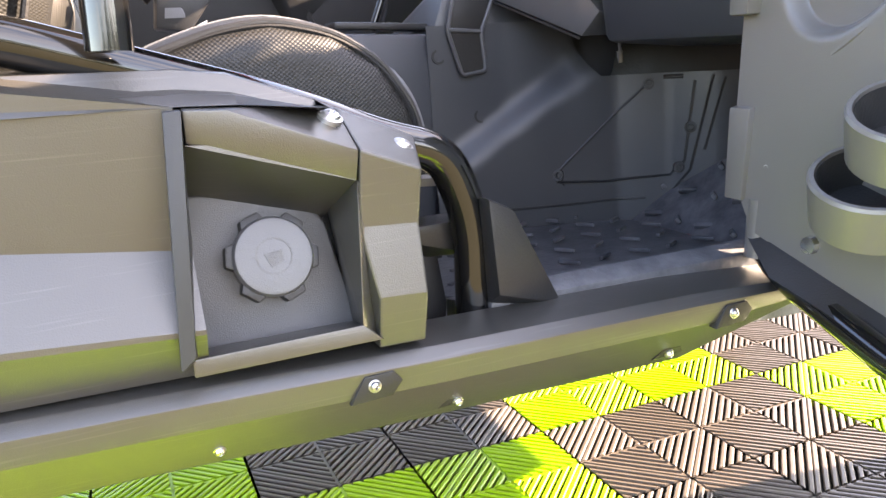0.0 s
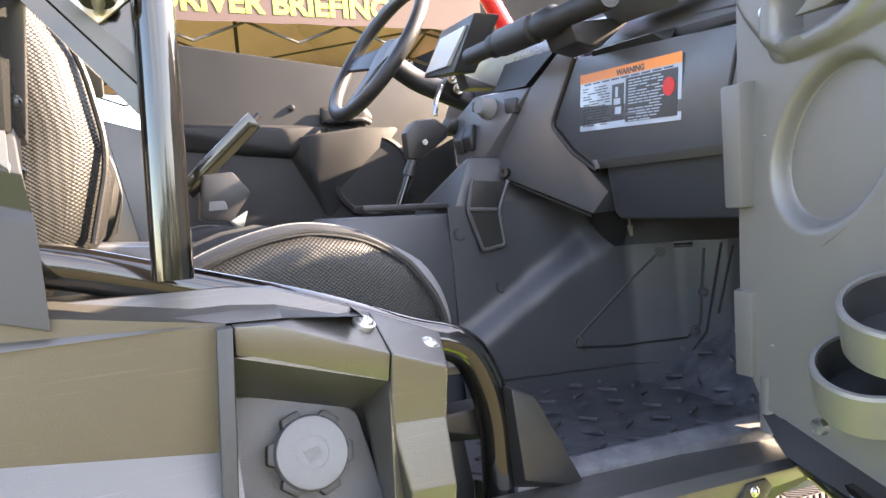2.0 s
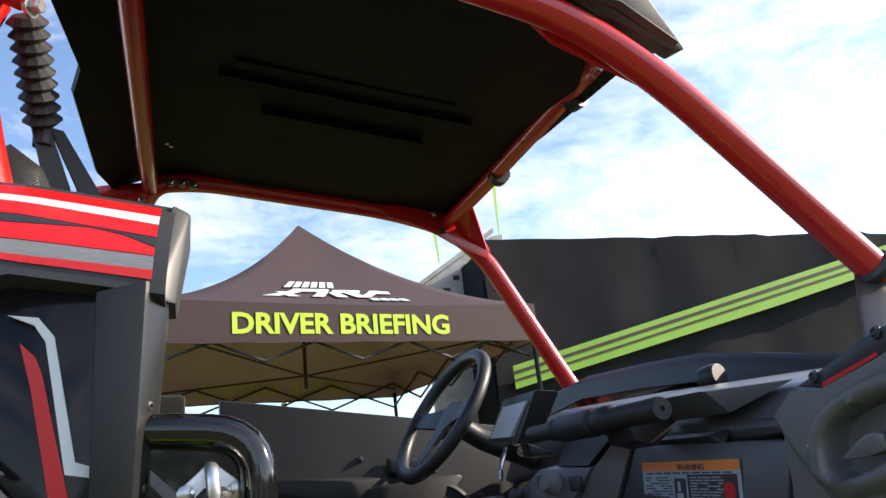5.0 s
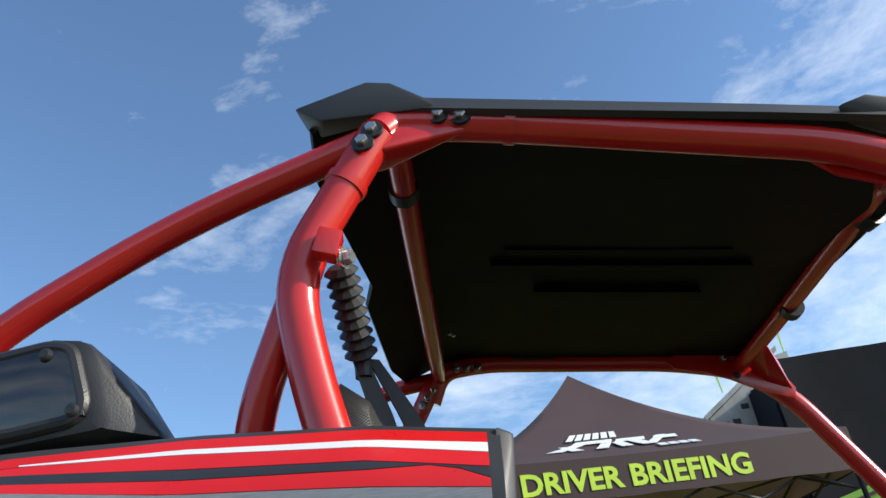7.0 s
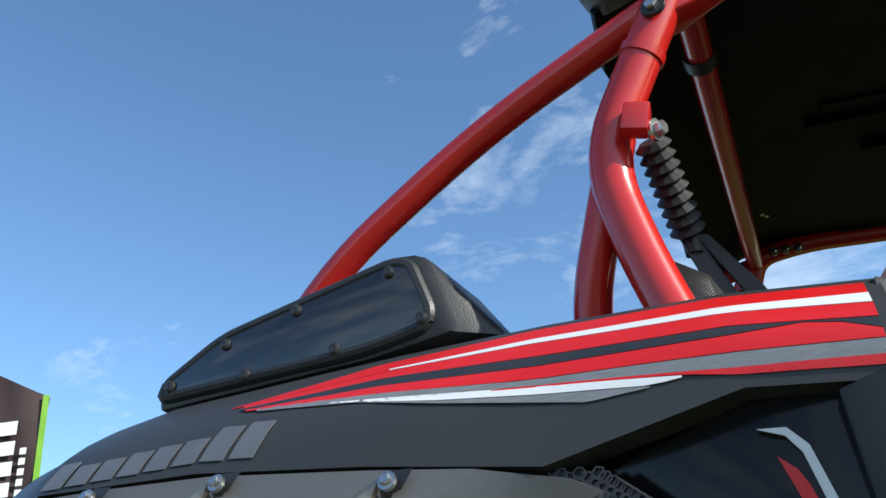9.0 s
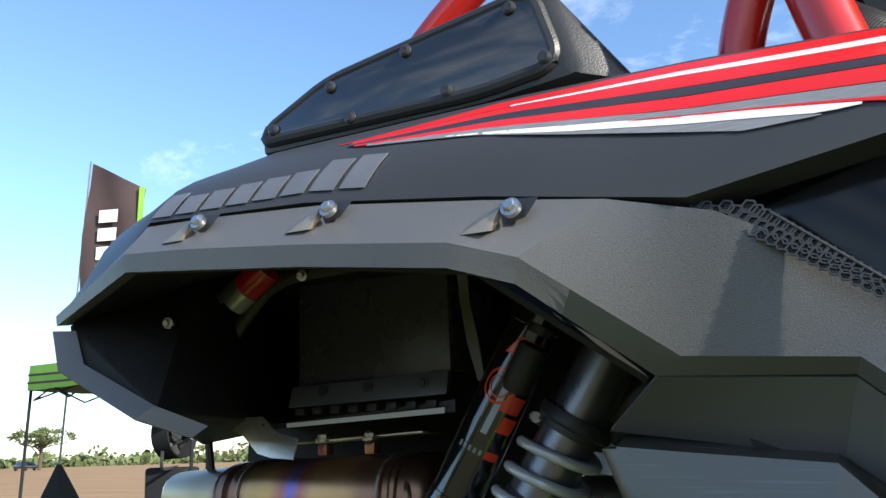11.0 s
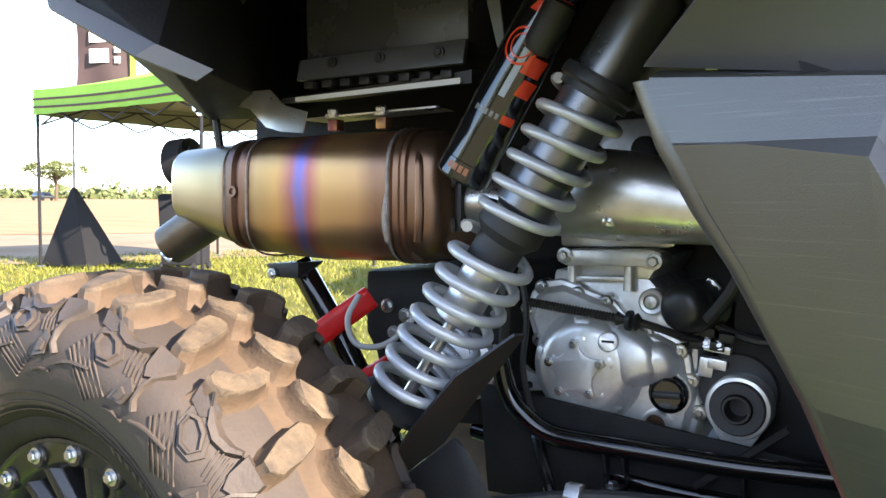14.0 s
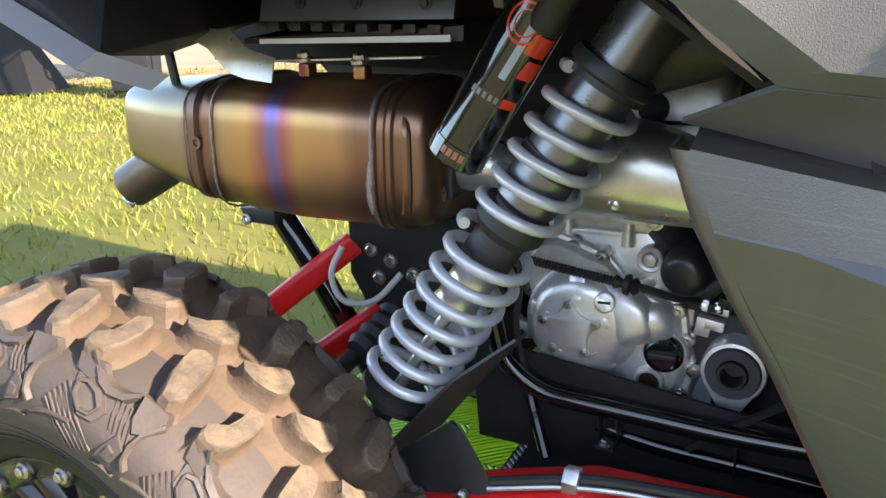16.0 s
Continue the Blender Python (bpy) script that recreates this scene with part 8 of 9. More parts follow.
def foot_wall(s, z, proud=0.0):
    """The footwell's inner wall, curving from the tunnel to the front; s runs from 0 to 1."""
    q = lerp(FWX[0], FWX[-1], s)
    x, y = float(np.interp(q, FWX, [p[0] for p in FW])), float(np.interp(q, FWX, [p[1] for p in FW]))
    zl = 0.648 + (x - 1.773) * 0.61
    t = max(0.0, min(1.0, (z - zl + 0.05) / 0.07))
    proud += 0.030 * (1 - t * t * (3 - 2 * t))
    return (x - proud * 0.35, y - 0.03 * (0.80 - z) - proud * 0.94, z)


def wall_top(q):
    """The wall's upper edge: full height by the tunnel, cut low under the dash."""
    t = max(0.0, min(1.0, (q - 0.36) / 0.07))
    return lerp(0.86, 0.757, t ** 0.5)


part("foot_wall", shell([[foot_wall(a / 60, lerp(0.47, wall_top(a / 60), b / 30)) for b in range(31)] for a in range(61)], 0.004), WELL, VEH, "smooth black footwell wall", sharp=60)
# added black sheet, painted shade for the gap under the dash
part("wall_void", shell([[foot_wall(a / 20, z, -0.09) for z in (0.62, 0.70, 0.86)] for a in range(6, 21)], 0.004), DARK, VEH, "black sheet for the shade behind the footwell wall", sharp=60)
for pts in ([(0.55, 0.742), (0.306, 0.588), (0.310, 0.572), (0.438, 0.566), (0.60, 0.574)], [(0.655, 0.742), (0.632, 0.60), (0.60, 0.574)], [(0.694, 0.75), (0.644, 0.584), (0.56, 0.50)], [(0.719, 0.746), (0.675, 0.62)], [(0.10, 0.533), (0.325, 0.529), (0.538, 0.533)]):
    fine = [(lerp(p[0], q[0], k / 10), lerp(p[1], q[1], k / 10)) for p, q in zip(pts, pts[1:]) for k in range(10)] + [pts[-1]]
    part("panel_line", tube([foot_wall(a, z, 0.004) for a, z in fine], 0.0026, 0, 6), TRIM, VEH)
for a, z in ((0.55, 0.740), (0.312, 0.585), (0.619, 0.588), (0.645, 0.66)):
    part("panel_plug", lathe([(-0.004, 0.011), (0.004, 0.010), (0.004, 0.006), (0.001, 0.005)], foot_wall(a, z, 0.005), (-0.55, -0.8, 0.1), 16), TRIM, VEH)
part("panel_slot", tube([foot_wall(a, 0.75, 0.005) for a in (0.585, 0.60, 0.615, 0.63)], 0.004, 0, 8), TRIM, VEH)
part("shifter_plate", box((1.66, -0.03, 0.866), (0.17, 0.075, 0.012), (0, 3, 0)), TRIM, VEH, bevel=0.004)
for p in ((1.739, -0.120, 0.808), (1.812, -0.126, 0.701), (1.958, -0.174, 0.574)):
    part("tunnel_plug", lathe([(-0.004, 0.014), (0.003, 0.013), (0.003, 0.009), (0.0, 0.008), (0.002, 0.006), (0.002, 0)], p, (0.05, -1, 0.1), 20), TRIM, VEH)
# flat black slab, painted shade in place of a hollow pocket
part("cup_pocket", slab([(1.759, -0.131, 0.850), (1.779, -0.133, 0.778), (1.820, -0.133, 0.783), (1.815, -0.131, 0.845)], (0.0, 0.03, 0.0)), DARK, VEH, "black slab for the shade inside the tunnel pocket")
part("pocket_face", slab([(1.768, -0.127, 0.905), (1.757, -0.128, 0.851), (1.816, -0.128, 0.846), (1.840, -0.127, 0.898)], (0.01, 0.03, 0.0)), TRIM, VEH, bevel=0.003)
part("pocket_rim", tube([(1.770, -0.129, 0.908), (1.755, -0.132, 0.850), (1.777, -0.135, 0.774), (1.823, -0.135, 0.780), (1.818, -0.132, 0.846), (1.843, -0.129, 0.900)], 0.0035, 0.008, 8), CABIN, VEH)
part("pocket_lip", tube([(1.757, -0.133, 0.852), (1.816, -0.133, 0.847)], 0.004, 0, 8), CABIN, VEH)
part("foot_floor", hull([(1.52, -0.70, 0.505), (1.52, -0.12, 0.505), (2.08, -0.12, 0.49), (2.08, -0.70, 0.50), (1.52, -0.7, 0.48), (1.52, -0.12, 0.48), (2.08, -0.12, 0.46), (2.08, -0.7, 0.46)]), FLOORP, VEH, "black floor with raised tread bars")
rnd = random.Random(5)
for i in range(8):
    for j in range(8):
        x, y = 1.58 + i * 0.062 + 0.03 * (j % 2), -0.64 + j * 0.066
        a = 35 if (i + j) % 2 else -50
        part("tread_bar", box((x, y, 0.5035), (0.034, 0.007, 0.006), (0, 1.0, a)), FLOORP, VEH, bevel=0.002)
part("toe_board", hull([(2.05, -0.72, 0.49), (2.05, -0.10, 0.47), (2.26, -0.10, 0.66), (2.26, -0.72, 0.68), (2.10, -0.72, 0.46), (2.1, -0.1, 0.45), (2.30, -0.1, 0.64), (2.30, -0.72, 0.66)]), FLOORP, VEH, "scuffed sloping toe board")
for i in range(7):
    for j in range(4):
        y = -0.60 + i * 0.066 + 0.03 * (j % 2)
        t = 0.15 + j * 0.22
        a = 40 if (i + j) % 2 else -40
        part("tread_bar", box((lerp(2.05, 2.26, t), y, lerp(0.482, 0.672, t)), (0.008, 0.032, 0.010), (0, -42, a)), FLOORP, VEH, bevel=0.002)
part("firewall", hull([(2.26, -0.72, 0.66), (2.26, 0.72, 0.66), (2.30, -0.72, 1.15), (2.30, 0.72, 1.15), (2.32, -0.72, 0.66), (2.32, 0.72, 0.66), (2.34, -0.72, 1.15), (2.34, 0.72, 1.15)]), CABIN, VEH)
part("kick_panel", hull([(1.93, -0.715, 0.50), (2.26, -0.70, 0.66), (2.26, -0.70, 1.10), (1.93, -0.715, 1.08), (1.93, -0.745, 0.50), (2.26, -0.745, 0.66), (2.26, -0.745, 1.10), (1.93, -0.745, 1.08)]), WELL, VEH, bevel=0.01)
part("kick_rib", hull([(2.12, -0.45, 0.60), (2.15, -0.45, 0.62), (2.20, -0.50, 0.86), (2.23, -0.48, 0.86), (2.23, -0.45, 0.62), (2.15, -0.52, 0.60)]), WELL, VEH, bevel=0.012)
part("cable_stay", tube([(1.985, -0.30, 0.865), (1.99, -0.295, 0.83), (1.995, -0.292, 0.79)], 0.003, 0.01, 8), BOLT, VEH)
part("cable_end", cyl((1.993, -0.292, 0.800), (1.996, -0.291, 0.782), 0.006, 0.004, 10), BOLT, VEH)

# dash
part("glove_box", hull([(1.903, -0.300, 1.092), (1.902, -0.686, 1.060), (1.890, -0.690, 0.965), (1.889, -0.236, 0.989), (1.893, -0.294, 0.936), (1.905, -0.342, 0.903), (1.905, -0.690, 0.905),
                        (2.10, -0.30, 1.09), (2.10, -0.70, 1.06), (2.10, -0.70, 0.90), (2.10, -0.28, 0.92), (2.10, -0.24, 0.99)]), CABIN, VEH, "black glove box lid with a warning label", bevel=0.006)
part("lid_gap", tube([(1.904, -0.296, 1.094), (1.888, -0.231, 0.989), (1.892, -0.290, 0.934), (1.905, -0.338, 0.900)], 0.0045, 0.012, 8), DARK, VEH)
part("lid_gap", tube([(1.901, -0.690, 1.060), (1.889, -0.668, 0.966), (1.905, -0.692, 0.906)], 0.003, 0.01, 8), DARK, VEH)
part("box_handle", hull([(1.895, -0.36, 1.092), (1.895, -0.52, 1.085), (1.915, -0.33, 1.075), (1.91, -0.54, 1.066), (1.935, -0.34, 1.10), (1.935, -0.53, 1.092)]), TRIM, VEH, bevel=0.005)
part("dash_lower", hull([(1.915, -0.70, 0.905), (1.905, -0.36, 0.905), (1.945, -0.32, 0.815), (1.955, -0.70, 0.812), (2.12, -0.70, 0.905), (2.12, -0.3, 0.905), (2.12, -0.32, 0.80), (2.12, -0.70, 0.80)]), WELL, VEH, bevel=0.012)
part("handle_lip", hull([(1.888, -0.36, 0.916), (1.893, -0.69, 0.914), (1.900, -0.35, 0.900), (1.905, -0.69, 0.900), (1.92, -0.36, 0.914), (1.92, -0.69, 0.912)]), FENDER, VEH, bevel=0.004)
part("knob", lathe([(0, 0.007), (0.008, 0.006), (0.009, 0)], (1.890, -0.675, 0.925), (-1, 0, 0), 14), BOLT, VEH)
part("latch_slot", hull([(1.889, -0.348, 0.918), (1.889, -0.365, 0.917), (1.894, -0.365, 0.902), (1.894, -0.35, 0.902), (1.90, -0.35, 0.91)]), LGREY, VEH, bevel=0.001)
part("dash_side", slab([(1.901, -0.267, 1.121), (1.874, -0.189, 1.062), (1.842, -0.096, 0.947), (1.848, -0.114, 0.902), (1.913, -0.302, 0.827), (1.925, -0.336, 0.863), (1.913, -0.302, 0.902), (1.892, -0.240, 0.988), (1.912, -0.300, 1.092)], (0.15, 0.05, 0.0)), CABIN, VEH, "flat black facet between centre stack and glove box", bevel=0.004)
part("dash_seam", tube([(1.840, -0.094, 0.945), (1.846, -0.113, 0.900), (1.911, -0.301, 0.824)], 0.0022, 0.01, 6), DARK, VEH)
# flat black slab, painted shade in place of an open shelf
part("dash_shelf", slab([(1.893, -0.256, 1.118), (1.868, -0.180, 1.066), (1.862, -0.060, 1.074), (1.884, -0.075, 1.125)], (0.06, 0.02, 0.0)), DARK, VEH, "black slab for the shaded shelf under the grab bar")
part("dash_top", hull([(1.925, -0.71, 1.078), (1.930, -0.25, 1.108), (1.96, -0.05, 1.165), (1.97, 0.12, 1.20), (2.0, -0.72, 1.135), (2.05, -0.2, 1.19), (2.28, -0.74, 1.17), (2.30, 0.0, 1.22), (2.05, 0.55, 1.20), (2.30, 0.70, 1.20), (2.3, 0.7, 1.05), (2.0, 0.6, 1.05), (2.28, -0.74, 1.0)]), CABIN, VEH, "matt black dashboard top", bevel=0.015)
part("cowl", hull([(2.02, -0.30, 1.15), (2.05, -0.66, 1.13), (2.28, -0.70, 1.13), (2.25, -0.40, 1.18), (2.27, -0.15, 1.21), (2.32, 0.0, 1.25), (2.08, 0.02, 1.19), (2.3, 0.62, 1.23), (2.1, 0.5, 1.19), (2.34, -0.7, 1.1), (2.34, 0.62, 1.1)]), TRIM, VEH, bevel=0.012)
visor = [(-0.68, 1.165), (-0.60, 1.180), (-0.413, 1.217), (-0.27, 1.248), (-0.119, 1.276), (0.10, 1.296), (0.40, 1.314), (0.60, 1.300)]
part("cowl_visor", shell([[(2.180, y, z - 0.060), (2.190, y, z - 0.030), (2.196, y, z - 0.010), (2.206, y, z), (2.225, y, z - 0.001), (2.34, y, z - 0.05)] for y, z in visor], 0.006), TRIM, VEH, "black rim of the cowl above the dash", sharp=40)
part("cowl_mount", lathe([(-0.02, 0.022), (-0.012, 0.024), (0.012, 0.024), (0.02, 0.022)], (2.12, -0.26, 1.205), (0.3, -1, 0.1), 18), TRIM, VEH)
# centre stack
part("switch_console", hull([(1.818, 0.068, 1.026), (1.833, -0.030, 1.070), (1.872, -0.186, 1.063), (1.840, -0.098, 0.948), (1.812, 0.035, 0.944), (1.815, -0.085, 0.944),
                             (1.96, 0.07, 1.04), (1.96, -0.03, 1.09), (1.97, -0.19, 1.08), (1.95, -0.10, 0.93), (1.95, 0.04, 0.93)]), CABIN, VEH, "faceted centre stack with switches", bevel=0.004)
stack_n = Vector((-0.93, -0.25, 0.27))
part("rotary_switch", lathe([(-0.01, 0.022), (0.006, 0.021), (0.012, 0.018), (0.022, 0.017), (0.024, 0.015), (0.0245, 0)], (1.836, -0.085, 1.040), stack_n, 28), LGREY, VEH, "pale grey rotary knob")
part("rotary_switch", lathe([(-0.01, 0.017), (0.014, 0.016), (0.022, 0.013), (0.024, 0)], (1.818, 0.047, 1.022), stack_n, 22), TRIM, VEH)
for y, z in ((0.002, 0.988), (-0.040, 0.990)):
    part("rocker_switch", hull([(1.811, y + 0.016, z + 0.026), (1.815, y - 0.016, z + 0.026), (1.800, y + 0.015, z), (1.804, y - 0.015, z), (1.806, y + 0.016, z - 0.026), (1.810, y - 0.016, z - 0.026), (1.84, y, z + 0.02), (1.84, y, z - 0.02)]), TRIM, VEH, bevel=0.003)
part("switch_pad", hull([(1.848, -0.128, 1.052), (1.858, -0.166, 1.050), (1.846, -0.132, 1.022), (1.853, -0.156, 1.022), (1.87, -0.13, 1.05), (1.87, -0.16, 1.02)]), TRIM, VEH, bevel=0.003)
part("switch_pad", hull([(1.828, -0.028, 1.060), (1.832, -0.050, 1.062), (1.826, -0.030, 1.040), (1.830, -0.052, 1.040), (1.85, -0.04, 1.06), (1.85, -0.04, 1.04)]), TRIM, VEH, bevel=0.002)
for p in ((1.822, -0.018, 0.924), (1.842, -0.120, 0.915)):
    part("stack_plug", lathe([(-0.01, 0.010), (0.003, 0.009), (0.003, 0.005), (0.0, 0.004)], p, (-0.8, -0.5, 0), 14), TRIM, VEH)
# display
part("display", hull([(1.840, 0.128, 1.236), (1.836, -0.060, 1.230), (1.818, 0.203, 1.148), (1.812, 0.014, 1.128), (1.885, 0.12, 1.232), (1.885, -0.075, 1.222), (1.86, 0.20, 1.148), (1.86, 0.010, 1.124)]), TRIM, VEH, "wide display in a black housing", bevel=0.006)
part("display_glass", hull([(1.8305, 0.112, 1.216), (1.8265, -0.032, 1.211), (1.8135, 0.172, 1.154), (1.8075, 0.036, 1.145), (1.84, 0.112, 1.216), (1.836, -0.030, 1.211), (1.822, 0.172, 1.154), (1.816, 0.036, 1.145)]), SCREEN, VEH)
part("display_arm", hull([(1.85, 0.10, 1.14), (1.85, 0.05, 1.13), (1.93, 0.1, 1.10), (1.93, 0.05, 1.10), (1.86, 0.10, 1.10), (1.86, 0.05, 1.10)]), TRIM, VEH, bevel=0.005)
# grab bar
ga, gb = Vector((1.80, -0.10, 1.136)), Vector((1.805, -0.555, 1.127))
gl = (gb - ga).length
part("grab_bar", lathe([(0, 0.016), (gl * 0.22, 0.016), (gl * 0.23, 0.021), (gl * 0.27, 0.021), (gl * 0.28, 0.019), (gl * 0.30, 0.024), (gl * 0.56, 0.024), (gl * 0.57, 0.019), (gl * 0.60, 0.019), (gl * 0.61, 0.023), (gl * 0.68, 0.023), (gl * 0.70, 0.0175), (gl * 0.985, 0.0185), (gl, 0.016), (gl, 0.004), (gl - 0.004, 0.003)], ga, gb - ga, 24), RUBBERB, VEH, "black rubber passenger grab bar")
part("bar_mount", hull([(1.81, -0.36, 1.12), (1.81, -0.44, 1.12), (1.86, -0.36, 1.08), (1.86, -0.44, 1.08), (1.93, -0.36, 1.13), (1.93, -0.44, 1.13), (1.82, -0.36, 1.09), (1.82, -0.44, 1.09)]), TRIM, VEH, bevel=0.005)
part("bar_mount", hull([(1.85, -0.44, 1.15), (1.86, -0.58, 1.145), (1.98, -0.40, 1.165), (2.0, -0.62, 1.15), (1.90, -0.58, 1.11), (1.9, -0.42, 1.115)]), CABIN, VEH, bevel=0.006)

# warning label: white film with a blue reflection in its colour, an orange head, bars for its print
lab_o, lab_x, lab_z = Vector((1.900, -0.325, 1.058)), Vector((0.0, -0.258, -0.012)), Vector((-0.006, 0.006, -0.092))
lab_n = lab_x.cross(lab_z).normalized()
if lab_n.x > 0:
    lab_n = -lab_n


def on_label(u0, v0, u1, v1, lift, th=0.0006):
    return hull([lab_o + lab_x * u + lab_z * v + lab_n * h for u in (u0, u1) for v in (v0, v1) for h in (lift, lift + th)])


lab = part("warning_label", on_label(0, 0, 1, 1, 0.004), LABELW, VEH, "white warning label with painted-in blue reflection and an orange head")
part("head_band", on_label(0.0, 0.0, 1.0, 0.16, 0.0048), ORANGE, lab)
word = lettering("WARNING", 0.0125, LABELB, "word", squash=1.15, thick=0.0002)
for v in word.verts:
    x, y, z = v.co
    v.co = lab_o + lab_x.normalized() * (0.105 + x) + lab_z * 0.145 - lab_z.normalized() * y + lab_n * (0.0056 + z)
part("head_word", word, LABELB, lab)
part("dark_field", on_label(0.50, 0.22, 0.97, 0.93, 0.0048), LABELB, lab)
part("dark_field", on_label(0.36, 0.28, 0.48, 0.85, 0.0048), LABELB, lab)
rnd = random.Random(9)
for k in range(15):
    v0 = 0.26 + k * 0.046
    for a, b, m in ((0.04, 0.34, LABELB), (0.53, 0.86, LABELW)):
        u0 = a
        while u0 < b - 0.03:
            u1 = min(b, u0 + rnd.uniform(0.03, 0.10))
            if rnd.random() < 0.85:
                part("print_bar", on_label(u0, v0, u1, v0 + 0.018, 0.0056, 0.0003), m, lab)
            u0 = u1 + 0.012
for k in range(9):
    part("print_bar", on_label(0.05 + 0.10 * k, 0.18, 0.13 + 0.10 * k, 0.205, 0.0050, 0.0003), LABELB, lab)
part("pictogram", on_label(0.40, 0.33, 0.425, 0.50, 0.0056), LABELW, lab)
part("pictogram", on_label(0.385, 0.52, 0.45, 0.62, 0.0056), LABELW, lab)
part("pictogram", on_label(0.40, 0.66, 0.46, 0.78, 0.0056), LABELW, lab)
lc = lab_o + lab_x * 0.90 + lab_z * 0.48
part("age_disc", lathe([(0.0056, 0.013), (0.0062, 0.013), (0.0062, 0.0)], lc, lab_n, 24), DECAL_RED, lab)

# steering wheel
sc = Vector((1.757, 0.33, 1.232))
sax = Vector((-0.82, -0.10, 0.56)).normalized()
s1 = sax.orthogonal().normalized()
s2 = sax.cross(s1)
ring = [sc + (s1 * math.cos(a) + s2 * math.sin(a)) * 0.172 for a in (2 * math.pi * k / 48 for k in range(49))]
stw = part("steering_wheel", tube(ring, 0.0165, 0, 14), TRIM, VEH, "black rimmed steering wheel", sharp=60)
upv = (Vector((0, 0, 1)) - sax * sax.z).normalized()
lat = sax.cross(upv)
for d, w in ((lat, 0.030), (-lat, 0.030), (-upv, 0.026)):
    t = sax.cross(d)
    part("spoke", hull([sc + d * r + t * q + sax * h for r, q in ((0.03, w), (0.03, -w), (0.165, w * 0.6), (0.165, -w * 0.6)) for h in (-0.022 if r < 0.1 else -0.006, -0.010 if r < 0.1 else 0.006)]), TRIM, stw, bevel=0.004)
part("hub", lathe([(-0.04, 0.045), (-0.012, 0.055), (0.0, 0.045), (0.002, 0.0)], sc - sax * 0.01, sax, 26), TRIM, stw)
part("steering_column", tube([sc - sax * 0.04, sc - sax * 0.12, (1.98, 0.30, 1.10)], 0.026, 0.03, 16), TRIM, VEH)
part("column_clamp", box((1.90, 0.22, 1.135), (0.05, 0.04, 0.05), (20, 30, 0)), TRIM, VEH, bevel=0.006)
for p in ((1.885, 0.19, 1.145), (1.895, 0.185, 1.12)):
    part("clamp_bolt", hexbolt(p, (-0.3, -0.9, 0.1), 0.008, 0.02), BOLT, VEH)
part("tilt_lever", tube([(1.86, 0.20, 1.13), (1.83, 0.17, 1.09), (1.825, 0.165, 1.06)], 0.006, 0.02, 8), BOLT, VEH)

# gear lever
part("gear_lever", cyl((1.648, -0.045, 0.86), (1.688, -0.047, 0.955), 0.0075, 0.0065, 12), TUBE, VEH)
part("lever_boot", lathe([(0, 0.012), (0.03, 0.010), (0.032, 0.007)], (1.675, -0.046, 0.925), (0.4, 0, 0.92), 14), TRIM, VEH)
part("gear_knob", hull([(1.675, -0.06, 0.955), (1.70, -0.06, 0.955), (1.672, -0.062, 1.005), (1.695, -0.064, 1.028), (1.735, -0.062, 1.030), (1.765, -0.058, 1.010), (1.76, -0.055, 0.992), (1.725, -0.06, 0.99),
                        (1.675, -0.03, 0.955), (1.70, -0.03, 0.955), (1.672, -0.026, 1.005), (1.695, -0.024, 1.028), (1.735, -0.026, 1.030), (1.765, -0.03, 1.010), (1.76, -0.033, 0.992), (1.725, -0.03, 0.99)]), TRIM, VEH, "black moulded gear knob", bevel=0.008)
part("knob_screw", lathe([(0, 0.006), (0.001, 0.005)], (1.708, -0.066, 0.985), (0, -1, 0), 12), BOLT, VEH)
# hand brake
part("brake_lever", loft([[Vector(c) + Vector((0.55 * a, 0, -0.83 * a)) * 0.016 + Vector((0, b * 0.012, 0)) for a, b in ((1, 1), (1, -1), (-1, -1), (-1, 1))] for c in ((1.270, -0.075, 0.925), (1.30, -0.075, 0.955), (1.382, -0.085, 1.030), (1.392, -0.086, 1.038))]), TUBE, VEH, "black hand brake lever", bevel=0.003)
part("brake_button", cyl((1.392, -0.086, 1.038), (1.402, -0.087, 1.047), 0.007, 0.006, 12), TRIM, VEH)
part("brake_housing", hull([(1.295, -0.11, 0.95), (1.345, -0.11, 0.952), (1.372, -0.11, 0.915), (1.335, -0.11, 0.868), (1.285, -0.11, 0.875), (1.295, -0.05, 0.95), (1.345, -0.05, 0.952), (1.372, -0.05, 0.915), (1.335, -0.05, 0.868), (1.285, -0.05, 0.875)]), TRIM, VEH, bevel=0.006)
part("brake_label", hull([(1.30, -0.1115, 0.89), (1.33, -0.1115, 0.89), (1.325, -0.1115, 0.905), (1.302, -0.1115, 0.905), (1.30, -0.109, 0.89), (1.33, -0.109, 0.9)]), LGREY, VEH)
part("belt_buckle", hull([(1.33, -0.13, 0.87), (1.36, -0.13, 0.885), (1.35, -0.13, 0.855), (1.33, -0.11, 0.87), (1.36, -0.11, 0.885), (1.35, -0.11, 0.85)]), STEEL, VEH, bevel=0.002)
part("rear_console", hull([(1.05, -0.16, 0.86), (1.45, -0.14, 0.82), (1.45, 0.14, 0.82), (1.05, 0.16, 0.86), (1.05, -0.16, 0.5), (1.45, -0.14, 0.5), (1.45, 0.14, 0.5), (1.05, 0.16, 0.5)]), CABIN, VEH, bevel=0.015)
part("seat_back_wall", hull([(0.96, -0.70, 0.5), (0.96, 0.70, 0.5), (0.90, -0.70, 1.34), (0.90, 0.70, 1.34), (0.92, -0.7, 0.5), (0.92, 0.7, 0.5), (0.87, -0.7, 1.34), (0.87, 0.7, 1.34)]), CABIN, VEH)
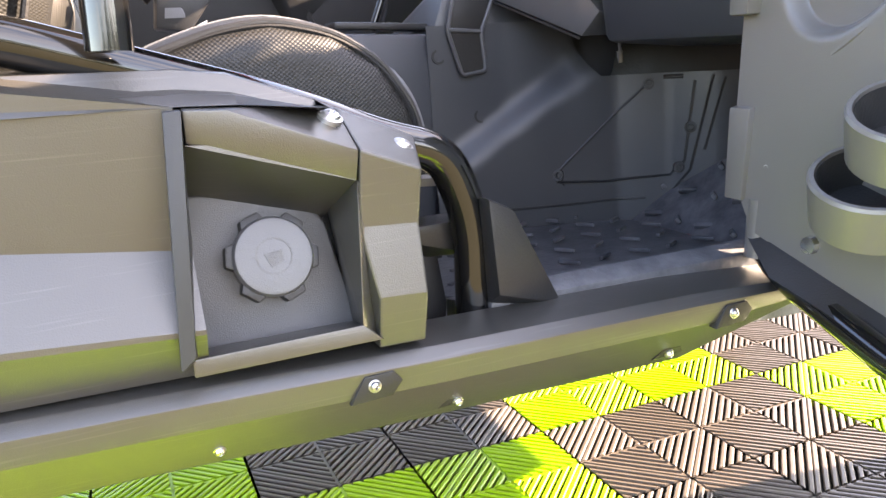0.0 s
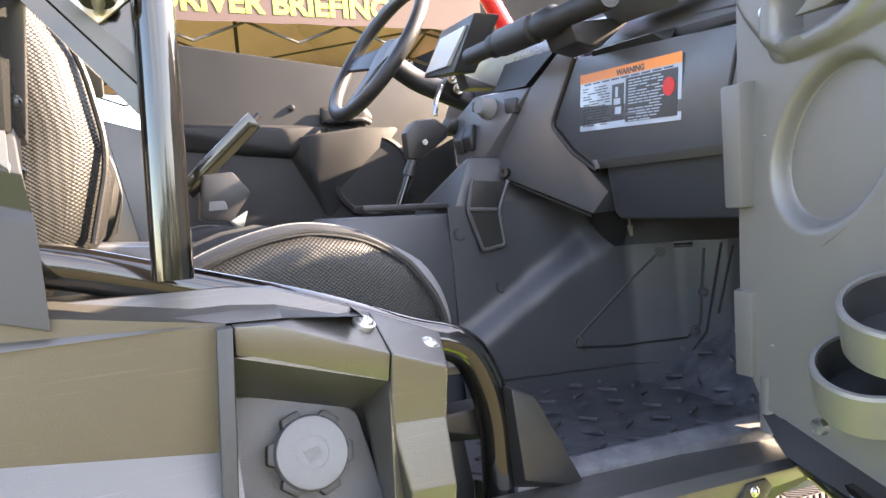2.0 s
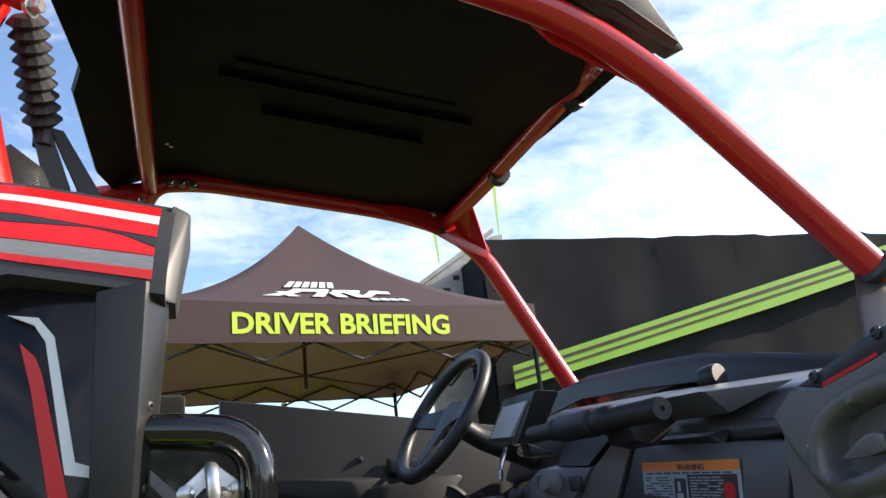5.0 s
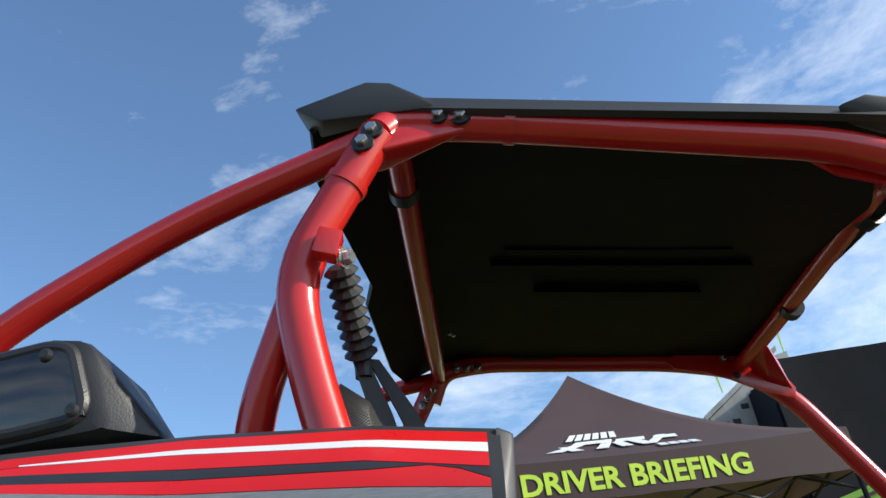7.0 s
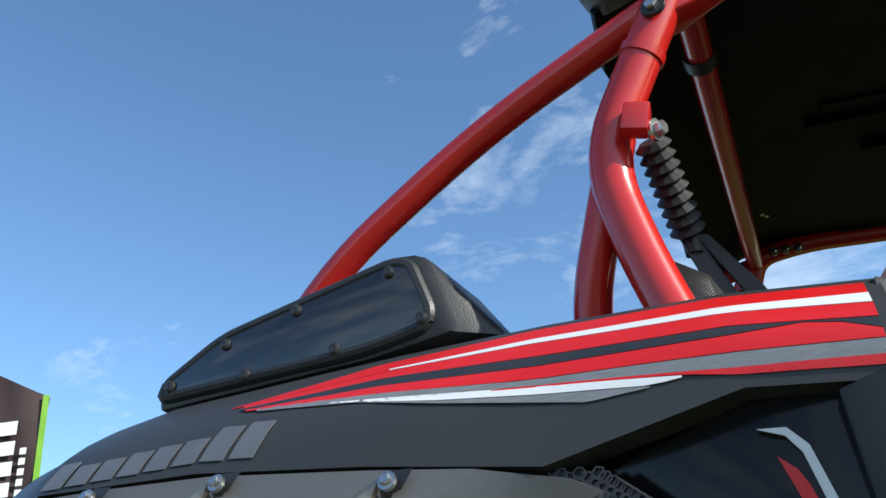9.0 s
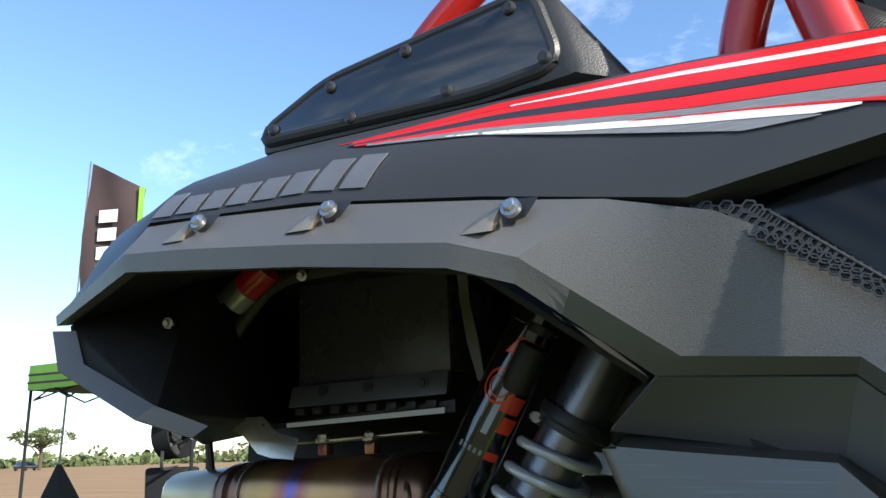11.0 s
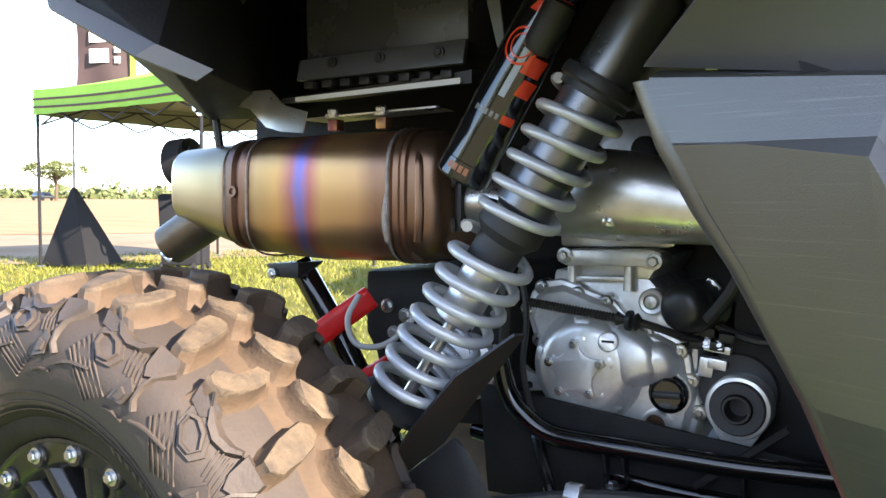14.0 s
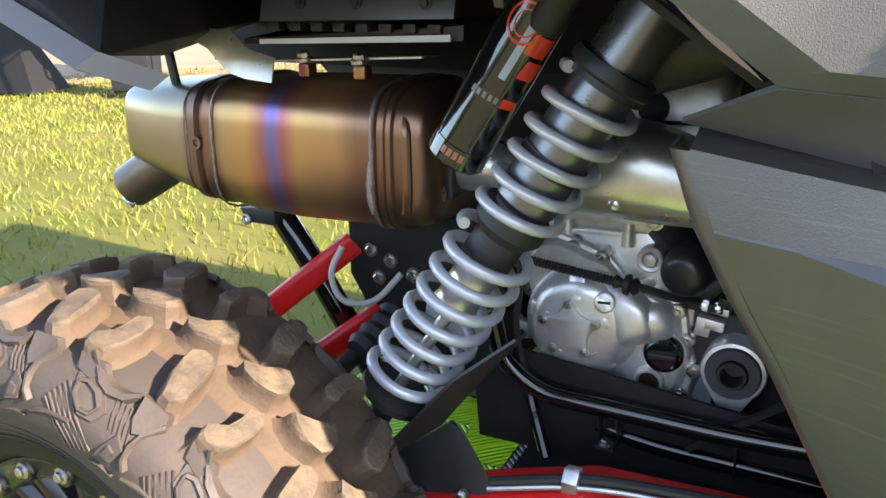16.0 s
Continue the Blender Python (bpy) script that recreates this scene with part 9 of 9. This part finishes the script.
part("far_hip_hoop", tube([(1.22, 0.78, 0.83), (1.22, 0.78, 1.10), (1.12, 0.78, 1.12), (1.0, 0.77, 1.12)], 0.0165, 0.055, 14), TUBE, VEH)
part("far_latch_plate", prism([(1.10, 1.11), (1.21, 1.10), (1.21, 0.98), (1.13, 1.03)], "y", 0.765, 0.772), TUBE, VEH)

part("far_post_panel", hull([(1.0, 0.745, 0.50), (1.245, 0.745, 0.50), (1.245, 0.745, 1.12), (1.0, 0.745, 1.20), (1.0, 0.79, 0.5), (1.245, 0.79, 0.5), (1.245, 0.79, 1.12), (1.0, 0.79, 1.2)]), CABIN, VEH, bevel=0.006)
# far door
fd = part("far_door", hull([(1.24, 0.735, 1.36), (1.30, 0.735, 1.345), (1.45, 0.735, 1.278), (1.62, 0.735, 1.238), (1.80, 0.735, 1.215), (2.10, 0.735, 1.225), (2.12, 0.735, 0.60), (1.24, 0.735, 0.56), (1.24, 0.79, 1.36), (1.45, 0.79, 1.278), (1.80, 0.79, 1.215), (2.12, 0.79, 1.22), (2.12, 0.79, 0.6), (1.24, 0.79, 0.56)]), DOORIN, VEH, "closed door on the driver's side, shade put into its colour", bevel=0.01)
part("arm_ledge", hull([(1.24, 0.735, 1.138), (1.55, 0.735, 1.118), (1.75, 0.735, 1.112), (1.24, 0.70, 1.128), (1.56, 0.695, 1.105), (1.60, 0.70, 1.04), (1.24, 0.735, 1.07), (1.62, 0.735, 1.02)]), DOORIN, fd, bevel=0.008)
part("door_brow", hull([(1.58, 0.735, 1.075), (1.66, 0.69, 1.085), (1.80, 0.70, 1.10), (1.95, 0.735, 1.10), (1.72, 0.735, 0.86), (1.66, 0.70, 0.98), (1.70, 0.735, 0.84)]), DOORIN, fd, bevel=0.01)
part("speaker_panel", lathe([(0, 0.125), (0.012, 0.122), (0.016, 0.112), (0.010, 0.106), (0.010, 0.0)], (1.84, 0.735, 0.962), (0, -1, 0.05), 40), DOORIN, fd, "round moulded speaker panel")
part("pull_recess", hull([(1.70, 0.73, 1.165), (1.84, 0.73, 1.158), (1.86, 0.73, 1.125), (1.83, 0.73, 1.10), (1.70, 0.73, 1.115), (1.71, 0.715, 1.155), (1.83, 0.715, 1.15), (1.82, 0.715, 1.11), (1.71, 0.715, 1.12)]), TRIM, fd, bevel=0.006)
part("pull_bar", tube([(1.72, 0.715, 1.118), (1.74, 0.70, 1.122), (1.82, 0.70, 1.12), (1.84, 0.715, 1.112)], 0.008, 0.02, 10), DOORIN, fd)
for p in ((1.625, 0.732, 1.165), (1.98, 0.732, 1.03), (1.95, 0.732, 0.90), (1.30, 0.732, 1.21)):
    part("door_screw", screw(p, (0, -1, 0), 0.008), TRIM, fd)
part("pedal_box", hull([(2.0, 0.15, 0.9), (2.05, 0.15, 0.9), (2.0, 0.15, 0.70), (2.05, 0.15, 0.7), (2.0, 0.2, 0.9), (2.05, 0.2, 0.7)]), TRIM, VEH)
part("driver_floor", box((1.78, 0.42, 0.49), (0.62, 0.58, 0.02)), FLOORP, VEH)
part("pillar_cover", hull([(2.19, -0.585, 1.335), (2.235, -0.64, 1.30), (2.33, -0.66, 1.20), (2.05, -0.70, 1.16), (2.10, -0.74, 1.13), (2.30, -0.74, 1.13), (2.10, -0.66, 1.18)]), BODY, VEH, bevel=0.006)
part("pillar_boot", lathe([(0, 0.034), (0.012, 0.036), (0.02, 0.030)], (2.205, -0.62, 1.308), (-0.70, 0, 0.70), 20), TRIM, VEH)

# open passenger door: the inner face looks back along the car
door = part("passenger_door", hull([(x + 0.026, y, z) for x, y, z in [(1.872, -0.728, 1.085), (1.845, -0.722, 0.66), (1.838, -0.765, 0.600), (1.815, -1.0, 0.525), (1.80, -1.40, 0.52), (1.86, -1.45, 1.10), (1.885, -0.99, 1.150), (1.885, -0.885, 1.165), (1.878, -0.765, 1.118),
                                    (1.925, -0.728, 1.085), (1.905, -0.722, 0.66), (1.90, -0.765, 0.60), (1.88, -1.0, 0.525), (1.87, -1.40, 0.52), (1.92, -1.45, 1.10), (1.95, -0.99, 1.15), (1.95, -0.885, 1.165), (1.94, -0.765, 1.118)]]), DOORSKIN, VEH, "open passenger door with grey moulded inner skin", bevel=0.010)
DZT = [(-1.25, 1.148), (-0.99, 1.149), (-0.95, 1.145), (-0.90, 1.130), (-0.81, 1.110), (-0.765, 1.116), (-0.727, 1.088)]
DZB = [(-1.25, 0.525), (-1.0, 0.532), (-0.765, 0.606), (-0.727, 0.668)]
DST = [(-1.25, 1.03), (-0.965, 1.017), (-0.923, 1.010), (-0.864, 0.997), (-0.816, 0.995), (-0.78, 1.013), (-0.753, 1.043), (-0.736, 1.071), (-0.72, 1.10)]


def ease(a, b, x):
    t = max(0.0, min(1.0, (x - a) / (b - a)))
    return t * t * (3 - 2 * t)


def door_skin(y, z):
    """The inner skin's x: a step under the pull, the pull's dish and a deep oval below."""
    x = 1.836 + (z - 0.66) * 0.0635
    above = ease(-0.006, 0.010, z - interp(DST, y))
    x -= 0.011 * above
    u, v = (y + 0.861) / 0.062, (z - 1.053 - 0.22 * (-0.861 - y)) / 0.040
    d = 0.55 * (u + v)
    r = (abs(u) ** 4 + abs(v) ** 4 + abs(d) ** 6) ** (1 / 4)
    x += 0.030 * ease(1.0, 0.90, r) - 0.007 * ease(1.36, 1.22, r) * ease(0.96, 1.04, r)
    u, v = (y + 0.858 + 0.24 * (z - 0.897)) / 0.078, (z - 0.897) / 0.093
    r = math.hypot(u, v)
    x += 0.020 * ease(1.0, 0.88, r) * (1 - 0.35 * ease(0.2, -0.9, u)) * (1 - above)
    return x


dk = []
for a in range(161):
    y = lerp(-0.729, -1.22, (a / 160) ** 1.25)
    dk.append([(door_skin(y, z), y, z) for z in (lerp(interp(DZB, y), interp(DZT, y), b / 180) for b in range(181))])
part("inner_skin", shell(dk, 0.005), DOORSKIN, door, "grey moulded inner door skin with a deep oval", sharp=80)
part("door_top", prism([(-0.769, 1.121), (-0.803, 1.131), (-0.906, 1.162), (-0.952, 1.166), (-1.1, 1.17), (-1.1, 1.152), (-0.949, 1.147), (-0.90, 1.132), (-0.811, 1.112)], "x", 1.856, 1.93), DECAL_DARK, door, "painted upper door edge", bevel=0.003)
part("door_stripe", prism([(-0.812, 1.113), (-0.90, 1.1335), (-0.90, 1.138), (-0.815, 1.119)], "x", 1.8545, 1.8565), DECAL_RED, door)
part("door_sticker", prism([(-0.852, 1.150), (-0.895, 1.163), (-0.895, 1.176), (-0.852, 1.163)], "x", 1.90, 1.903), LABELW, door)
for p in ((1.855, -0.803, 1.128), (1.855, -0.905, 1.158)):
    part("door_rivet", screw(p, (-1, 0, 0.4), 0.006), TRIM, door)
for z0, z1, yy in ((0.975, 0.835, -0.722), (0.738, 0.638, -0.722)):
    part("hinge_cover", hull([(1.828, yy - 0.004, z0), (1.828, yy - 0.034, z0), (1.824, yy - 0.004, z1), (1.824, yy - 0.030, z1), (1.87, yy + 0.01, z0 + 0.006), (1.87, yy - 0.035, z0 + 0.006), (1.86, yy + 0.01, z1), (1.86, yy - 0.03, z1)]), DOORSKIN, door, bevel=0.003)
part("hinge_pin", cyl((1.845, -0.765, 0.640), (1.842, -0.765, 0.575), 0.017), DOORSKIN, door)
for p in ((door_skin(-0.783, 1.047), -0.783, 1.047), (door_skin(-0.770, 0.911), -0.770, 0.911), (door_skin(-0.778, 0.676), -0.778, 0.676)):
    part("door_screw", screw(p, (-1, 0, 0), 0.0085), BOLT, door)
for p in ((door_skin(-0.745, 0.837), -0.745, 0.837), (door_skin(-0.817, 0.702), -0.817, 0.702)):
    part("door_hole", lathe([(0, 0.012), (0.0015, 0.0115), (0.0005, 0.009), (0.0005, 0)], p, (-1, 0, 0), 20), DARK, door)
part("pull_handle", hull([(1.836, -0.826, 1.030), (1.834, -0.878, 1.058), (1.838, -0.897, 1.055), (1.838, -0.897, 1.037), (1.836, -0.871, 1.031), (1.848, -0.826, 1.032), (1.875, -0.890, 1.056), (1.875, -0.885, 1.036)]), DOORSKIN, door, bevel=0.006)
part("door_crease", tube([(1.848, -0.80, 0.765), (1.840, -0.86, 0.80), (1.85, -0.92, 0.845)], 0.003, 0.02, 6), DOORSKIN, door)
for cx, cy, cz, r in ((1.802, -0.972, 0.748, 0.058), (1.797, -0.939, 0.690, 0.056)):
    part("cup_holder", lathe([(-0.044, r * 0.95), (0.0, r), (0.003, r - 0.002), (0.003, r - 0.006), (-0.040, r * 0.95 - 0.006), (-0.041, r * 0.5), (-0.041, 0.0)], (cx, cy, cz), (-0.30, -0.26, 0.9), 40), DOORSKIN, door, "moulded cup holder ring")
    part("cup_liner", lathe([(-0.0385, r * 0.5), (-0.0385, r * 0.95 - 0.007), (0.0, r - 0.0072), (0.0, r - 0.0078), (-0.037, r * 0.95 - 0.0085), (-0.037, r * 0.5)], (cx, cy, cz), (-0.30, -0.26, 0.9), 40), TRIM, door)
    part("cup_bracket", hull([(cx + r * 0.8, cy - 0.03, cz - 0.01), (cx + r * 0.8, cy + 0.03, cz - 0.01), (1.85, cy - 0.035, cz), (1.85, cy + 0.035, cz), (cx + r * 0.8, cy - 0.03, cz - 0.04), (cx + r * 0.8, cy + 0.03, cz - 0.04), (1.84, cy - 0.03, cz - 0.05), (1.84, cy + 0.03, cz - 0.05)]), DOORSKIN, door, bevel=0.004)
part("cup_bolt", lathe([(0, 0.009), (0.006, 0.008), (0.007, 0)], (1.785, -0.885, 0.621), (-1, 0, 0), 14), BOLT, door)
part("door_tube", tube([(1.86, -0.745, 0.585), (1.825, -0.82, 0.565), (1.79, -1.0, 0.52), (1.78, -1.15, 0.53), (1.80, -1.20, 0.60)], 0.016, 0.05, 12), TUBE, door, "gloss black tube along the door's foot")
part("door_foot", hull([(1.83, -0.755, 0.60), (1.79, -0.83, 0.575), (1.80, -0.98, 0.53), (1.84, -0.98, 0.55), (1.86, -0.76, 0.62), (1.80, -0.9, 0.555)]), TRIM, door)

# ---- ribbed floor tiles ----
Q = 0.1525
def tile_mesh(name, material):
    """One square tile of four quarters, whose ribs run crosswise to each other."""
    bm = fresh()
    n, e = 14, 0.003
    for qx in (0, 1):
        for qy in (0, 1):
            flip = (qx + qy) % 2
            for k in range(n):
                c, w = (k + 0.5) * 2 * Q / n, 2 * Q / n * 0.31
                ends = [[], []]
                for off, z in ((-w, 0.0), (-w, 0.0125), (-w * 0.55, 0.0145), (w * 0.55, 0.0145), (w, 0.0125), (w, 0.0)):
                    d = max(0.0, min(2 * Q, c + off))
                    a, b = ((0, d), (d, 0)) if d < Q else ((d - Q, Q), (Q, d - Q))
                    for row, (u, v) in zip(ends, (a, b)):
                        u, v = min(max(u, e), Q - e), min(max(v, e), Q - e)
                        row.append(bm.verts.new((qx * Q + (Q - u if flip else u), qy * Q + v, z)))
                for j in range(5):
                    bm.faces.new((ends[0][j], ends[0][j + 1], ends[1][j + 1], ends[1][j]))
                bm.faces.new(ends[0][::-1])
                bm.faces.new(ends[1])
    for k in range(3):
        for a, b in (((k * Q, 0), (k * Q, 2 * Q)), ((0, k * Q), (2 * Q, k * Q))):
            c = ((a[0] + b[0]) / 2, (a[1] + b[1]) / 2, 0.0055)
            s = (0.006, 2 * Q, 0.011) if a[0] == b[0] else (2 * Q, 0.006, 0.011)
            bmesh.ops.create_cube(bm, size=1, matrix=Matrix.Translation(c) @ Matrix.Diagonal((*s, 1)))
    bmesh.ops.recalc_face_normals(bm, faces=bm.faces)
    me = bpy.data.meshes.new(name)
    bm.to_mesh(me)
    bm.free()
    me.materials.append(material)
    return me


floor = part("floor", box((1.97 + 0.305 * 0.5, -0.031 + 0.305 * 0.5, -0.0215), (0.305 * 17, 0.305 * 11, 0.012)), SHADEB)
tagged(floor, "ribbed plastic tile floor in lime and dark grey checks", "floor", kind="structure")
meshes = {0: tile_mesh("tile", DARKT), 1: tile_mesh("tile", GREENT)}
rnd = random.Random(4)
for i in range(-8, 9):
    for j in range(-5, 6):
        x, y = 1.970 + 2 * Q * i, -0.031 + 2 * Q * j
        green = (i // 2 + j // 2) % 2 == 0
        ob = new("tile", meshes[1 if green else 0])
        ob.location = (x, y, -0.0155)
        ob.parent = floor
